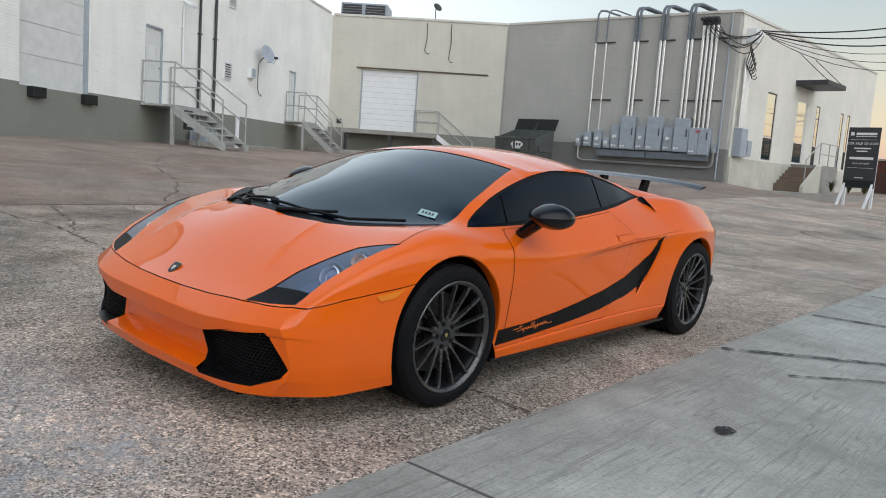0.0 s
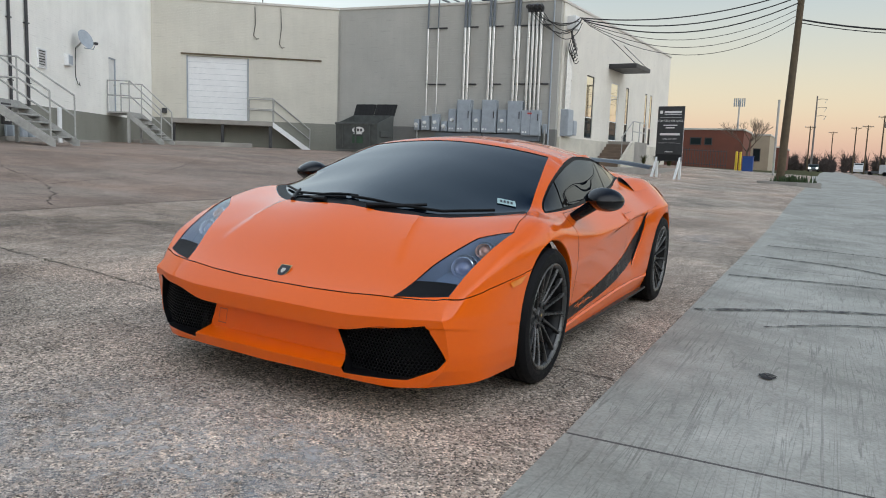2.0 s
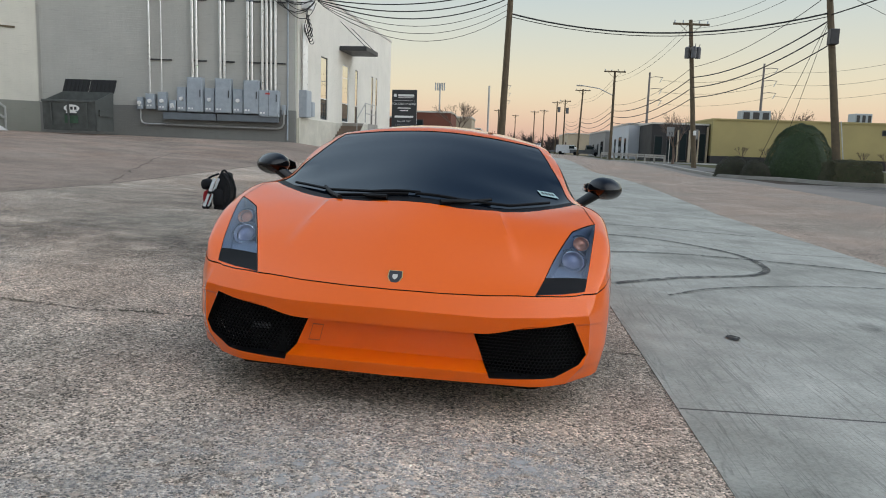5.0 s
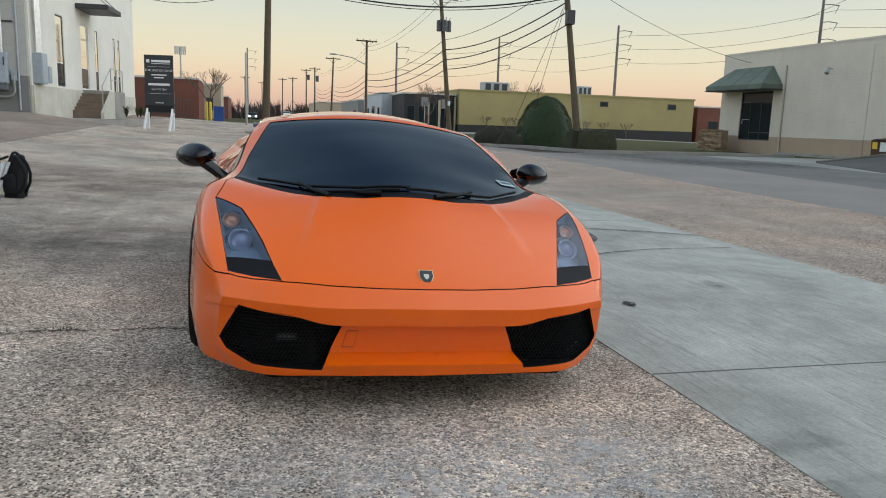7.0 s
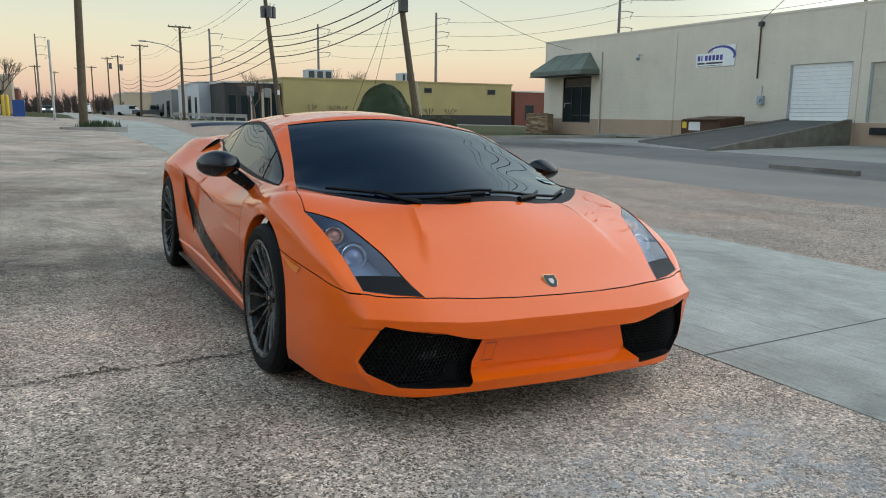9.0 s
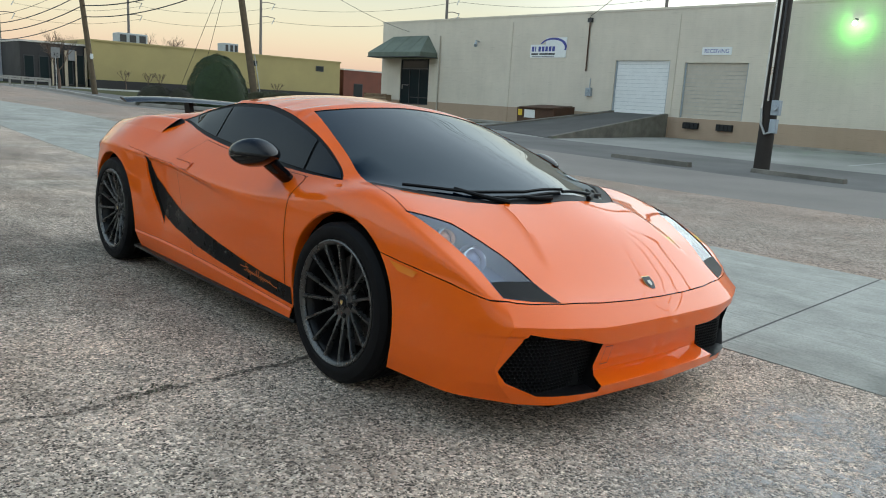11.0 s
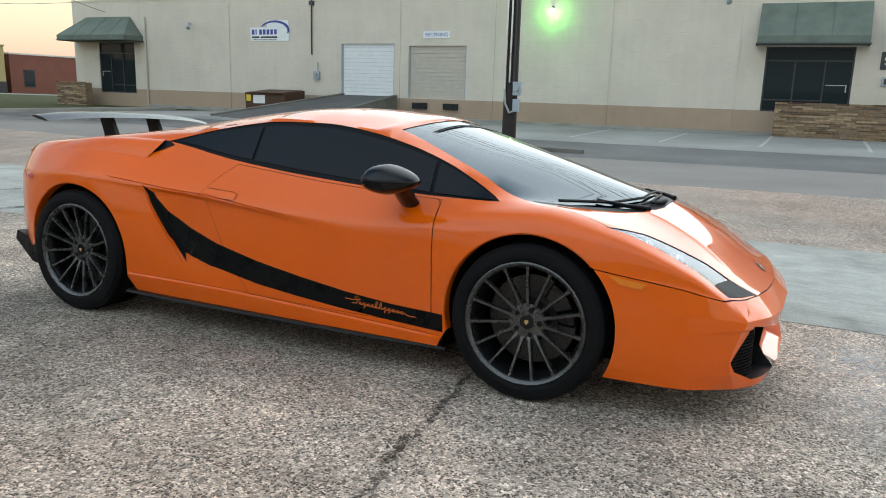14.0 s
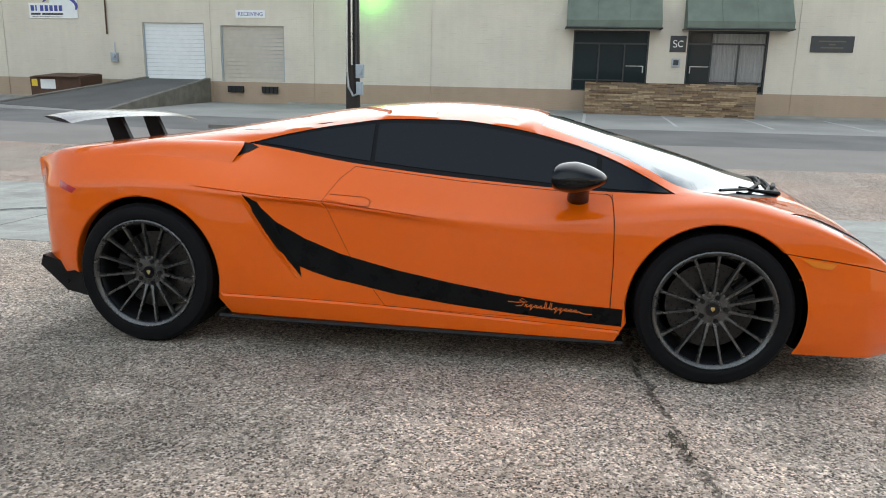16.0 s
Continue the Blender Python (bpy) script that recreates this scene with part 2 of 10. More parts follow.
def brushed_concrete():
    m = mat("brushed_concrete", (0.36, 0.345, 0.33), 0.8, spec=0.3)
    g = Graph(m)
    p = g.pos()
    big = g.noise(p, 0.8, 6, 0.6, 0.8)
    mid = g.noise(p, 5, 6, 0.65)
    sweep = g.noise(g.pos((5, 60, 1), (0, 0, radians(-8))), 1.6, 4, 0.6)
    spot = g.noise(p, 60, 4, 0.7)
    c = g.ramp(big, [(0.3, (0.265, 0.259, 0.228)), (0.55, (0.380, 0.372, 0.333)), (0.75, (0.460, 0.451, 0.405))])
    c = g.mix(1.0, c, g.ramp(mid, [(0.3, grey(0.82)), (0.7, grey(1.12))]), 'MULTIPLY')
    c = g.mix(1.0, c, g.ramp(sweep, [(0.35, grey(0.985)), (0.6, grey(1.01))]), 'MULTIPLY')
    c = g.mix(1.0, c, g.ramp(spot, [(0.3, grey(0.80)), (0.5, grey(1.0)), (0.7, grey(1.15))]), 'MULTIPLY')
    tine = g.noise(g.pos((16, 0.55, 1), (0, 0, radians(3))), 1.0, 3, 0.5, 0.5)
    c = g.mix(g.ramp(mid, [(0.35, grey(0.15)), (0.6, grey(1.0))]), c, g.mix(1.0, c, g.ramp(tine, [(0.44, grey(1.0)), (0.462, grey(0.60)), (0.484, grey(1.0)), (0.55, grey(1.0)), (0.562, grey(0.66)), (0.575, grey(1.0))]), 'MULTIPLY'))
    g.color(c)
    g.bump(g.math('ADD', g.math('MULTIPLY', sweep, 0.25), g.math('MULTIPLY', g.noise(p, 150, 3), 0.6)), 0.35, 0.004)
    return m


M_slab = brushed_concrete()
M_concrete = worn("cast_concrete", (0.33, 0.31, 0.28), 0.85, scale=1.2, amount=0.35, bump=0.3, fine=70)
M_soil = worn("dark_bed_soil", (0.075, 0.06, 0.047), 0.95, scale=2.0, amount=0.5, bump=0.6, fine=90, spec=0.1)
M_grass = worn("winter_grass", (0.078, 0.078, 0.033), 0.95, scale=2.0, amount=0.5, bump=0.6, fine=160, spec=0.1)


def painted_brick(name, wall, band=None, band_z=0.0, rot=0.0, course=0.075):
    """Painted masonry, with a painted band below a height."""
    m = mat(name, wall, 0.75, spec=0.3)
    g = Graph(m)
    b = g.t.nodes.new("ShaderNodeTexBrick")
    for k, v in (("Scale", 1.0), ("Brick Width", 0.22), ("Row Height", course), ("Mortar Size", 0.006), ("Mortar Smooth", 0.4)):
        b.inputs[k].default_value = v
    vec = g.pos(rot=(0, 0, rot))
    s = g.sep(vec)
    cmb = g.t.nodes.new("ShaderNodeCombineXYZ")
    g.link(s[0], cmb.inputs[0])
    g.link(s[2], cmb.inputs[1])
    g.link(cmb.outputs[0], b.inputs["Vector"])
    p = g.pos()
    big = g.noise(p, 0.6, 5, 0.6)
    streak = g.noise(g.pos((3.0, 3.0, 0.25)), 1.3, 5, 0.6)
    c = g.mix(g.ramp(big, [(0.3, (0, 0, 0)), (0.7, (1, 1, 1))]), grey(0.93, wall), grey(1.06, wall))
    if band:
        inband = g.math('LESS_THAN', g.sep(g.pos())[2], band_z)
        c = g.mix(inband, c, g.mix(big, grey(0.8, band), grey(1.1, band)))
    c = g.mix(1.0, c, g.ramp(streak, [(0.3, grey(0.97)), (0.6, grey(1.01))]), 'MULTIPLY')
    c = g.mix(1.0, c, g.mix(b.outputs["Fac"], (1, 1, 1), grey(0.95)), 'MULTIPLY')
    # open bed joints: short dark dashes along the courses
    dash = g.noise(g.pos((1.6, 1.6, 26)), 1.0, 3, 0.5)
    c = g.mix(1.0, c, g.ramp(dash, [(0.62, grey(1.0)), (0.72, grey(0.88))]), 'MULTIPLY')
    g.color(c)
    g.bump(g.math('SUBTRACT', g.math('MULTIPLY', g.noise(p, 25, 4), 0.4), b.outputs["Fac"]), 0.5, 0.008)
    return m


M_white = painted_brick("white_painted_block", (0.86, 0.85, 0.80), (0.25, 0.25, 0.215), 2.255, radians(59.3))
M_tan = painted_brick("tan_painted_block", (0.59, 0.565, 0.49), (0.25, 0.25, 0.215), 2.48, radians(-37.5))
M_greybrick = painted_brick("greige_painted_brick", (0.43, 0.42, 0.385), (0.21, 0.208, 0.195), 2.446, radians(-5.4), 0.1)
M_side = painted_brick("cream_stucco_wall", (0.72, 0.69, 0.62), (0.58, 0.55, 0.47), 2.12, radians(-86.5))
M_pitt = painted_brick("beige_painted_block", (0.63, 0.565, 0.475), (0.415, 0.305, 0.22), 0.98, radians(90))

# ---------------------------------------------------------------- ground
SPOTS = [(-6, -8, .26), (-6, 0, .25), (-6, 8, .27), (-3, -6, .12), (-3, 4, .12), (0, -8, 0), (0, 0, 0), (0, 8, 0), (1.2, -3, -.048), (1.2, 3, -.048),
         (-10, 1, .60), (-16.74, 4.5, .98), (-19.5, 8.6, 1.05), (-23.4, 15.7, 1.11), (-26.6, 22.0, 1.20), (-20.4, 28.2, 1.14), (-9.1, 29.3, 1.05),
         (-8.0, 48.2, 1.05), (-2.6, 28, .36), (-4.6, 32.3, .34), (-7.1, 34.5, .54), (0, 34, .32), (4.8, 0, -.19), (4.8, 12, -.17), (3, 34, .08), (10, 5, -.27), (14.5, 6, -.24)]
SPOTS2 = [(28, 0, .08), (28, 14, .08), (28, 38, 0.0), (28, -20, .1), (15, 32, .10), (9, 36, -.05), (-12, -10, .7), (12, -25, -.2), (0, -25, 0), (-12, -30, .6), (3, 75, .3), (-8, 75, .9), (30, 75, .2)]


def solve_ground():
    p = np.array(SPOTS + SPOTS2)
    n = len(p)
    d = np.linalg.norm(p[:, None, :2] - p[None, :, :2], axis=2)
    a = np.zeros((n + 3, n + 3))
    a[:n, :n] = d + np.eye(n) * 0.0
    a[:n, n], a[:n, n + 1:] = 1, p[:, :2]
    a[n:, :n] = a[:n, n:].T
    return p[:, :2], np.linalg.solve(a, np.r_[p[:, 2], 0, 0, 0])


G_AT, G_W = solve_ground()


def ground_z(x, y):
    """Height of the ground: the lot falls gently to the road, which lies in a shallow dip."""
    x, y = np.asarray(x, float), np.asarray(y, float)
    # near the car the lot is one even plane
    cx, cy = np.clip(x, -40, 60), np.clip(y, -40, 95)
    d = np.sqrt((cx[..., None] - G_AT[:, 0]) ** 2 + (cy[..., None] - G_AT[:, 1]) ** 2)
    z = d @ G_W[:-3] + G_W[-3] + G_W[-2] * cx + G_W[-1] * cy
    w = np.clip((7.5 - np.hypot(x - 0.0, y - 0.5)) / 3.0, 0, 1)
    w = w * w * (3 - 2 * w)
    plane = -0.04 * x
    return w * plane + (1 - w) * z


def gz(x, y):
    return float(ground_z(x, y))


XS = [-900, -300, -120, -60, -40, -30] + [-26 + i for i in range(20)] + [-5.95] + [-5.5 + 0.5 * i for i in range(13)] + [1.215] + [1.9, 2.6, 3.3, 4.0, 4.85] + [5.5 + 0.75 * i for i in range(8)] + [11.4, 12.2, 13.0, 13.8, 14.4, 15.5, 17, 19, 21, 23, 25, 27, 29, 32, 40, 60, 120, 300, 900]
YS = [-600, -200, -80, -40, -30, -25, -20] + [-17 + i for i in range(5)] + [-12 + 0.5 * i for i in range(44)] + [10 + i for i in range(32)] + [43, 45, 48, 52, 56, 62, 70, 80, 95, 120, 160, 230, 350, 600, 1200, 2600]
XS = sorted(set(XS + [10.2, 14.8, 19.5]))
KERB_X = 11.4


def zone(x, y):
    if x > KERB_X:
        if 27 < y < 75:
            return 4 if x > 15.5 else 8 if y < 43 else 3
        if y > 75:
            return 4
        return 6 if x > 19.5 else 3 if x > 14.8 else 7
    if x > 10.2:
        return 7
    if x > 4.85:
        return 1
    if x > 1.215:
        return 2
    if x > -5.95 and y < 55:
        return 0
    if y > 52:
        return 4
    return 5


def build_ground():
    gx, gy = np.meshgrid(XS, YS)
    gzz = ground_z(gx, gy)
    bm = bmesh.new()
    vs = [[bm.verts.new((gx[j, i], gy[j, i], gzz[j, i])) for i in range(len(XS))] for j in range(len(YS))]
    for j in range(len(YS) - 1):
        for i in range(len(XS) - 1):
            f = bm.faces.new((vs[j][i], vs[j][i + 1], vs[j + 1][i + 1], vs[j + 1][i]))
            f.material_index = zone((XS[i] + XS[i + 1]) / 2, (YS[j] + YS[j + 1]) / 2)
            f.smooth = True
    me = finish("ground", bm, [M_lot, M_road, M_slab, M_farlot, M_grass, M_yard, M_apron, M_lane, M_soil])
    tagged(new("ground", me), "parking lot of worn exposed aggregate beside a road", "ground", kind="structure")


build_ground()


def drape(name, outline, material, label, lift=0.004, step=0.25, category="ground mark", kind="structure", parent=None):
    """A thin flat shape laid on the ground; outline is a strip of (left, right) pairs."""
    bm = bmesh.new()
    prev = None
    for (ax, ay), (bx, by) in outline:
        cur = (bm.verts.new((ax, ay, gz(ax, ay) + lift)), bm.verts.new((bx, by, gz(bx, by) + lift)))
        if prev:
            bm.faces.new((prev[0], prev[1], cur[1], cur[0]))
        prev = cur
    bmesh.ops.recalc_face_normals(bm, faces=bm.faces)
    if parent is not None:
        return part(name, bm, material, parent, label)
    return solid(name, bm, material, label, category, kind=kind)


# ---------------------------------------------------------------- walls
def frame_of(a, b):
    """Local frame of a wall from a to b: x along it, y into the building, z up."""
    d = Vector((b[0] - a[0], b[1] - a[1], 0)).normalized()
    n = Vector((-d.y, d.x, 0))
    return Matrix(((d.x, n.x, 0, a[0]), (d.y, n.y, 0, a[1]), (0, 0, 1, 0), (0, 0, 0, 1)))


def wall(name, a, b, z0, z1, openings, material, label, thick=0.3, s0=0.0, s1=None, z1b=None, site=Matrix()):
    """A wall with real openings (s0, s1, z0, z1). The outer face is local y = 0; z1b: the top's height at its far end."""
    m = site @ frame_of(a, b)
    length = math.hypot(b[0] - a[0], b[1] - a[1]) if s1 is None else s1
    z1b = z1 if z1b is None else z1b
    ss = sorted({s0, length, *[v for o in openings for v in o[:2]]})
    bm = bmesh.new()

    def top(s):
        return z1 + (z1b - z1) * (s - s0) / (length - s0)
    for p, q in zip(ss, ss[1:]):
        mid = (p + q) / 2
        cuts = sorted((o[2], o[3]) for o in openings if o[0] - 1e-6 < mid < o[1] + 1e-6)
        z = z0
        for c0, c1 in cuts:
            if c0 > z + 1e-4:
                prism(bm, [(p, z), (q, z), (q, c0), (p, c0)], 1, 0, thick)
            z = c1
        prism(bm, [(p, z), (q, z), (q, top(q)), (p, top(p))], 1, 0, thick)
    ob = solid(name, bm, material, label, "wall", m, kind="structure")
    return ob, m


# the warehouse is drawn on a plan of its own, which stands 1.19 times as large and as far off
WARE = Matrix.Translation((2.28, -3.14, 1.03)) @ Matrix.Scale(1.19, 4) @ Matrix.Translation((-2.28, 3.14, -1.03))
PA, PB, PC, PD = (-22.8, 18.6), (-16.8, 23.2), (-7.3, 24.1), (-6.3, 40.4)
PW = (-22.8 + 0.51 * 32, 18.6 - 0.86 * 32)
LEN_W = math.hypot(PA[0] - PW[0], PA[1] - PW[1])
OFF = LEN_W - 20.0          # the marks along the white wall count from 20 m before its corner
WHITE_OPEN = [(OFF + 1.9, OFF + 4.07, 2.0, 5.9), (OFF + 6.19, OFF + 7.02, 2.03, 4.02), (OFF + 15.5, OFF + 16.2, 2.2, 4.08)]
TAN_OPEN = [(1.36, 3.86, 2.24, 4.80)]
SIDE_OPEN = [(3.12, 4.05, 2.03, 4.62), (6.30, 7.42, 2.03, 4.65), (8.50, 8.95, 2.03, 4.62), (11.75, 12.12, 2.03, 4.62), (12.68, 13.08, 2.03, 4.62)]
wall_white, F_W = wall("wall_white", PW, PA, 0.4, 7.0, WHITE_OPEN, M_white, "white painted block wall with a grey base band", site=WARE)
wall_tan, F_T = wall("wall_tan", PA, PB, 0.4, 7.0, TAN_OPEN, M_tan, "tan painted block wall with a grey base band", s1=math.hypot(PB[0] - PA[0], PB[1] - PA[1]) - 0.0, site=WARE)
wall_brick, F_B = wall("wall_brick", PB, PC, 0.4, 7.0, [], M_greybrick, "greige painted brick wall of the warehouse", site=WARE)
wall_side, F_S = wall("wall_side", PC, PD, 0.4, 7.0, SIDE_OPEN, M_side, "cream warehouse side wall facing the road", s0=0.3, site=WARE)
wall_back, F_K = wall("wall_back", PD, (-40, 42), 0.4, 7.0, [], M_side, "plain rear wall of the warehouse", s0=0.3, site=WARE)


def roof_slab():
    bm = bmesh.new()
    prism(bm, [(-7.0 - 0.5, 24.4), (-6.7, 40.1), (-40, 41.7), (-40, 18), (-30, 16), (-23.1, 18.9), (-17, 23.6)], 2, 6.55, 6.7)
    solid("roof", bm, M_concrete, "flat warehouse roof behind its parapet", "roof", WARE, kind="structure")


roof_slab()

# the long building across the road
PX = 28.0
PITT_OPEN = [(38.0 - 19.45, 38.0 - 16.5, 1.05, 3.48), (38.0 - 15.75, 38.0 - 12.8, 1.0, 3.39), (38 - 0.33, 38 + 2.7, 0.95, 3.36), (38 + 4.2, 38 + 7.3, 0.95, 3.40), (2.0, 4.8, 0.75, 3.55)]
wall_long, F_P = wall("wall_long", (PX, 38.0), (PX, -45), -0.6, 5.8, PITT_OPEN, M_pitt, "beige painted block wall with a brown base band", z1b=5.45)
wall_long_end, F_PE = wall("wall_long_end", (PX + 30, 38.0), (PX, 38.0), -0.6, 5.8, [], M_pitt, "beige end wall of the long building", s1=29.7)

# ---------------------------------------------------------------- the sports car
# Its own axes: x to its left, y rearwards from the front axle, z up from the ground. The lot tilts by 2.3 degrees to the road.
CAR_M = pose(0, 0, 0, 0, 2.29, 0)
CAR_Y = [-0.90, -0.77, -0.62, -0.32, 0.0, 0.40, 0.90, 1.40, 1.80, 2.10, 2.56, 2.90, 3.10, 3.28]
# rows of the body's section, from the sill to the middle of the roof: x and z at each of CAR_Y
ROW_X = [
    [.66, 0.755, .84, .885, .885, .862, .860, .860, .862, .870, .900, .875, .80, .60],
    [.70, 0.792, .87, .908, .915, .888, .875, .875, .880, .905, .935, .900, .815, .60],
    [.72, 0.800, .87, .912, .930, .905, .888, .880, .868, .916, .948, .912, .825, .61],
    [.70, 0.782, .85, .903, .924, .908, .896, .884, .872, .903, .940, .900, .82, .62],
    [.69, 0.766, .838, .880, .890, .890, .893, .899, .897, .908, .930, .892, .815, .62],
    [.62, 0.697, .765, .812, .800, .790, .772, .745, .705, .660, .715, .720, .69, .63],
    [.50, 0.482, .460, .430, .655, .700, .612, .575, .560, .545, .510, .480, .46, .44],
]
ROW_Z = [
    [.14, 0.140, .14, .15, .16, .150, .150, .150, .150, .160, .22, .27, .30, .34],
    [.30, 0.300, .30, .30, .30, .285, .270, .270, .275, .290, .32, .35, .37, .40],
    [.42, 0.435, .45, .47, .48, .460, .450, .460, .470, .490, .52, .53, .54, .55],
    [.440, 0.477, .54, .575, .600, .560, .585, .640, .675, .690, .72, .68, .67, .66],
    [.447, 0.490, .584, .690, .742, .690, .655, .680, .714, .728, .76, .735, .72, .70],
    [.455, 0.506, .602, .730, .795, .790, .808, .842, .884, .915, .932, .900, .88, .83],
    [.464, 0.538, .640, .762, .802, .925, 1.078, 1.105, 1.065, 1.015, .965, .925, .90, .85],
]
MID_Y = [-0.90, -0.80, -0.62, -0.42, -0.20, 0.10, 0.45, 0.77, 0.96, 1.27, 1.58, 1.90, 2.23, 2.56, 2.90, 3.28]
MID_Z = [.477, .532, .672, .783, .852, .945, 1.045, 1.128, 1.153, 1.165, 1.142, 1.098, 1.045, .985, .940, .865]
VMAX = 7.0


def hermite(xs, ys, q):
    """A smooth line through knots, without overshoot."""
    xs, ys, q = np.asarray(xs, float), np.asarray(ys, float), np.asarray(q, float)
    h = np.diff(xs)
    d = np.diff(ys) / h
    m = np.empty_like(ys)
    m[0], m[-1] = d[0], d[-1]
    for i in range(1, len(xs) - 1):
        if d[i - 1] * d[i] <= 0:
            m[i] = 0
        else:
            w1, w2 = 2 * h[i] + h[i - 1], h[i] + 2 * h[i - 1]
            m[i] = (w1 + w2) / (w1 / d[i - 1] + w2 / d[i])
    k = np.clip(np.searchsorted(xs, q) - 1, 0, len(h) - 1)
    t = (q - xs[k]) / h[k]
    return ((1 + 2 * t) * (1 - t) ** 2 * ys[k] + t * (1 - t) ** 2 * h[k] * m[k]
            + t * t * (3 - 2 * t) * ys[k + 1] + t * t * (t - 1) * h[k] * m[k + 1])


TAB_Y = np.linspace(-0.96, 3.36, 1081)
TAB_X = np.stack([hermite(CAR_Y, r, TAB_Y) for r in ROW_X] + [TAB_Y * 0], 1)
TAB_Z = np.stack([hermite(CAR_Y, r, TAB_Y) for r in ROW_Z] + [hermite(MID_Y, MID_Z, TAB_Y)], 1)


def section_rows(y):
    """The section's knots (x, z) at y."""
    f = min(max((y - TAB_Y[0]) / (TAB_Y[1] - TAB_Y[0]), 0), len(TAB_Y) - 1.001)
    i = int(f)
    f -= i
    return TAB_X[i] * (1 - f) + TAB_X[i + 1] * f, TAB_Z[i] * (1 - f) + TAB_Z[i + 1] * f


def section(y, v):
    """The body at y and at the place v (0 sill to 7 middle) of its section."""
    xs, zs = section_rows(y)
    # mirrored neighbour past the middle keeps the roof level there
    xs2 = np.r_[2 * xs[0] - xs[1], xs, -xs[-2]]
    zs2 = np.r_[2 * zs[0] - zs[1], zs, zs[-2]]
    v = np.clip(np.asarray(v, float), 0, VMAX)
    k = np.minimum(v.astype(int), 6)
    t = v - k
    out = []
    for a in (xs2, zs2):
        p0, p1, p2, p3 = a[k], a[k + 1], a[k + 2], a[k + 3]
        m1, m2 = 0.5 * (p2 - p0), 0.5 * (p3 - p1)
        # the knots are unevenly spaced: hold the slopes back
        lim = 1.2 * np.abs(p2 - p1) + 0.02
        m1, m2 = np.clip(m1, -lim, lim), np.clip(m2, -lim, lim)
        out.append((1 + 2 * t) * (1 - t) ** 2 * p1 + t * (1 - t) ** 2 * m1 + t * t * (3 - 2 * t) * p2 + t * t * (t - 1) * m2)
    return out[0], out[1]


VV = np.linspace(0, VMAX, 351)
_cache = {}


def sec(y):
    k = round(y, 4)
    if k not in _cache:
        _cache[k] = section(y, VV)
    return _cache[k]


def v_of_z(y, z, lo=0.0, hi=6.2):
    """Where on the section at y the side reaches the height z."""
    x, zz = sec(y)
    sel = (VV >= lo) & (VV <= hi)
    zs, vs = np.maximum.accumulate(zz[sel]), VV[sel]
    return float(np.interp(z, zs, vs))


def v_of_x(y, x, lo=4.6):
    xx, zz = sec(y)
    sel = VV >= lo
    xs, vs = np.minimum.accumulate(xx[sel]), VV[sel]
    return float(np.interp(-abs(x), -xs, vs))


FOLD = ([0.98, 1.05, 1.36, 1.69, 1.945, 2.26, 2.44], [.632, .641, .675, .709, .722, .750, .772])      # the flank's crease: y, z
SILL = ([.36, 1.27, 1.43, 2.20], [.200, .236, .243, .258])                                               # the sill's ledge
CREASE = ([-.70, -.60, -.52, -.44, -.36], [.478, .445, .42, .40, .385])                                    # the hood's fold: y, x


def soft(t):
    t = min(max(t, 0.0), 1.0)
    return t * t * (3 - 2 * t)


def relief(p, v):
    """Sharp folds pressed into the panels: the undercut below the flank's crease and the sill's ledge."""
    dx = dz = 0.0
    if v < 4.7:
        if FOLD[0][0] < p.y < FOLD[0][-1]:
            d = float(np.interp(p.y, *FOLD)) - p.z
            if d > 0:
                dx -= .015 * soft((p.y - .98) / .65) * soft((2.44 - p.y) / .24) * min(1.0, d / .006) * math.exp(-d / .085)
        if .365 < p.y < 2.2:
            d = float(np.interp(p.y, *SILL)) - p.z
            if d > 0:
                dx += .013 * min(1.0, d / .009)
    return Vector((dx, 0, dz))


def hood_fold(x, y):
    """Height of the hood's fold: a sharp edge that falls away outwards and dies out towards the nose."""
    if not -.74 < y < -.30:
        return 0.0
    u = float(np.interp(y, *CREASE)) - abs(x)
    a = .0075 * soft((y + .74) / .22)
    if u < -.005:
        return (a - .0022) * max(0.0, 1 + u / .11) if a > .0022 else 0.0
    top = min(a, .0022)
    return a + top * u / .005 if u < 0 else a * max(0.0, 1 - u / .13)


def crease_lines():
    """The edges of those folds, as places (y, v)."""
    res = []
    for (ys, zs), drops in ((FOLD, (0.0005, .0065)), (SILL, (0.0005, .0095))):
        for h in drops:
            res.append([(float(y), v_of_z(float(y), float(np.interp(y, ys, zs)) - h, 0, 4.6)) for y in np.arange(ys[0] + .02, ys[-1] - .01, .04)])
    for h in (-.09, -.04, -.005, 0.0, .03, .07):
        res.append([(float(y), v_of_x(float(y), float(np.interp(y, *CREASE)) - h, 4.7)) for y in np.arange(-.74, -.375, .02)])
    return res


def body_point(y, v, out=0.0):
    x, z = section(y, np.array([v]))
    p = Vector((float(x[0]), y, float(z[0])))
    p += relief(p, v)
    if out:
        e = 0.02
        x2, z2 = section(y, np.array([min(VMAX, v + e), max(0, v - e)]))
        x3, z3 = section(y + 0.02, np.array([v]))
        tv = Vector((float(x2[0] - x2[1]), 0, float(z2[0] - z2[1])))
        ty = Vector((float(x3[0]) - p.x, 0.02, float(z3[0]) - p.z))
        n = ty.cross(tv).normalized()
        if n.x < -1e-6 or (abs(n.x) < 0.05 and n.z < 0):
            n.negate()
        if abs(n.x) < 0.5 and n.z < 0:
            n.negate()
        p = p + n * out
    return p


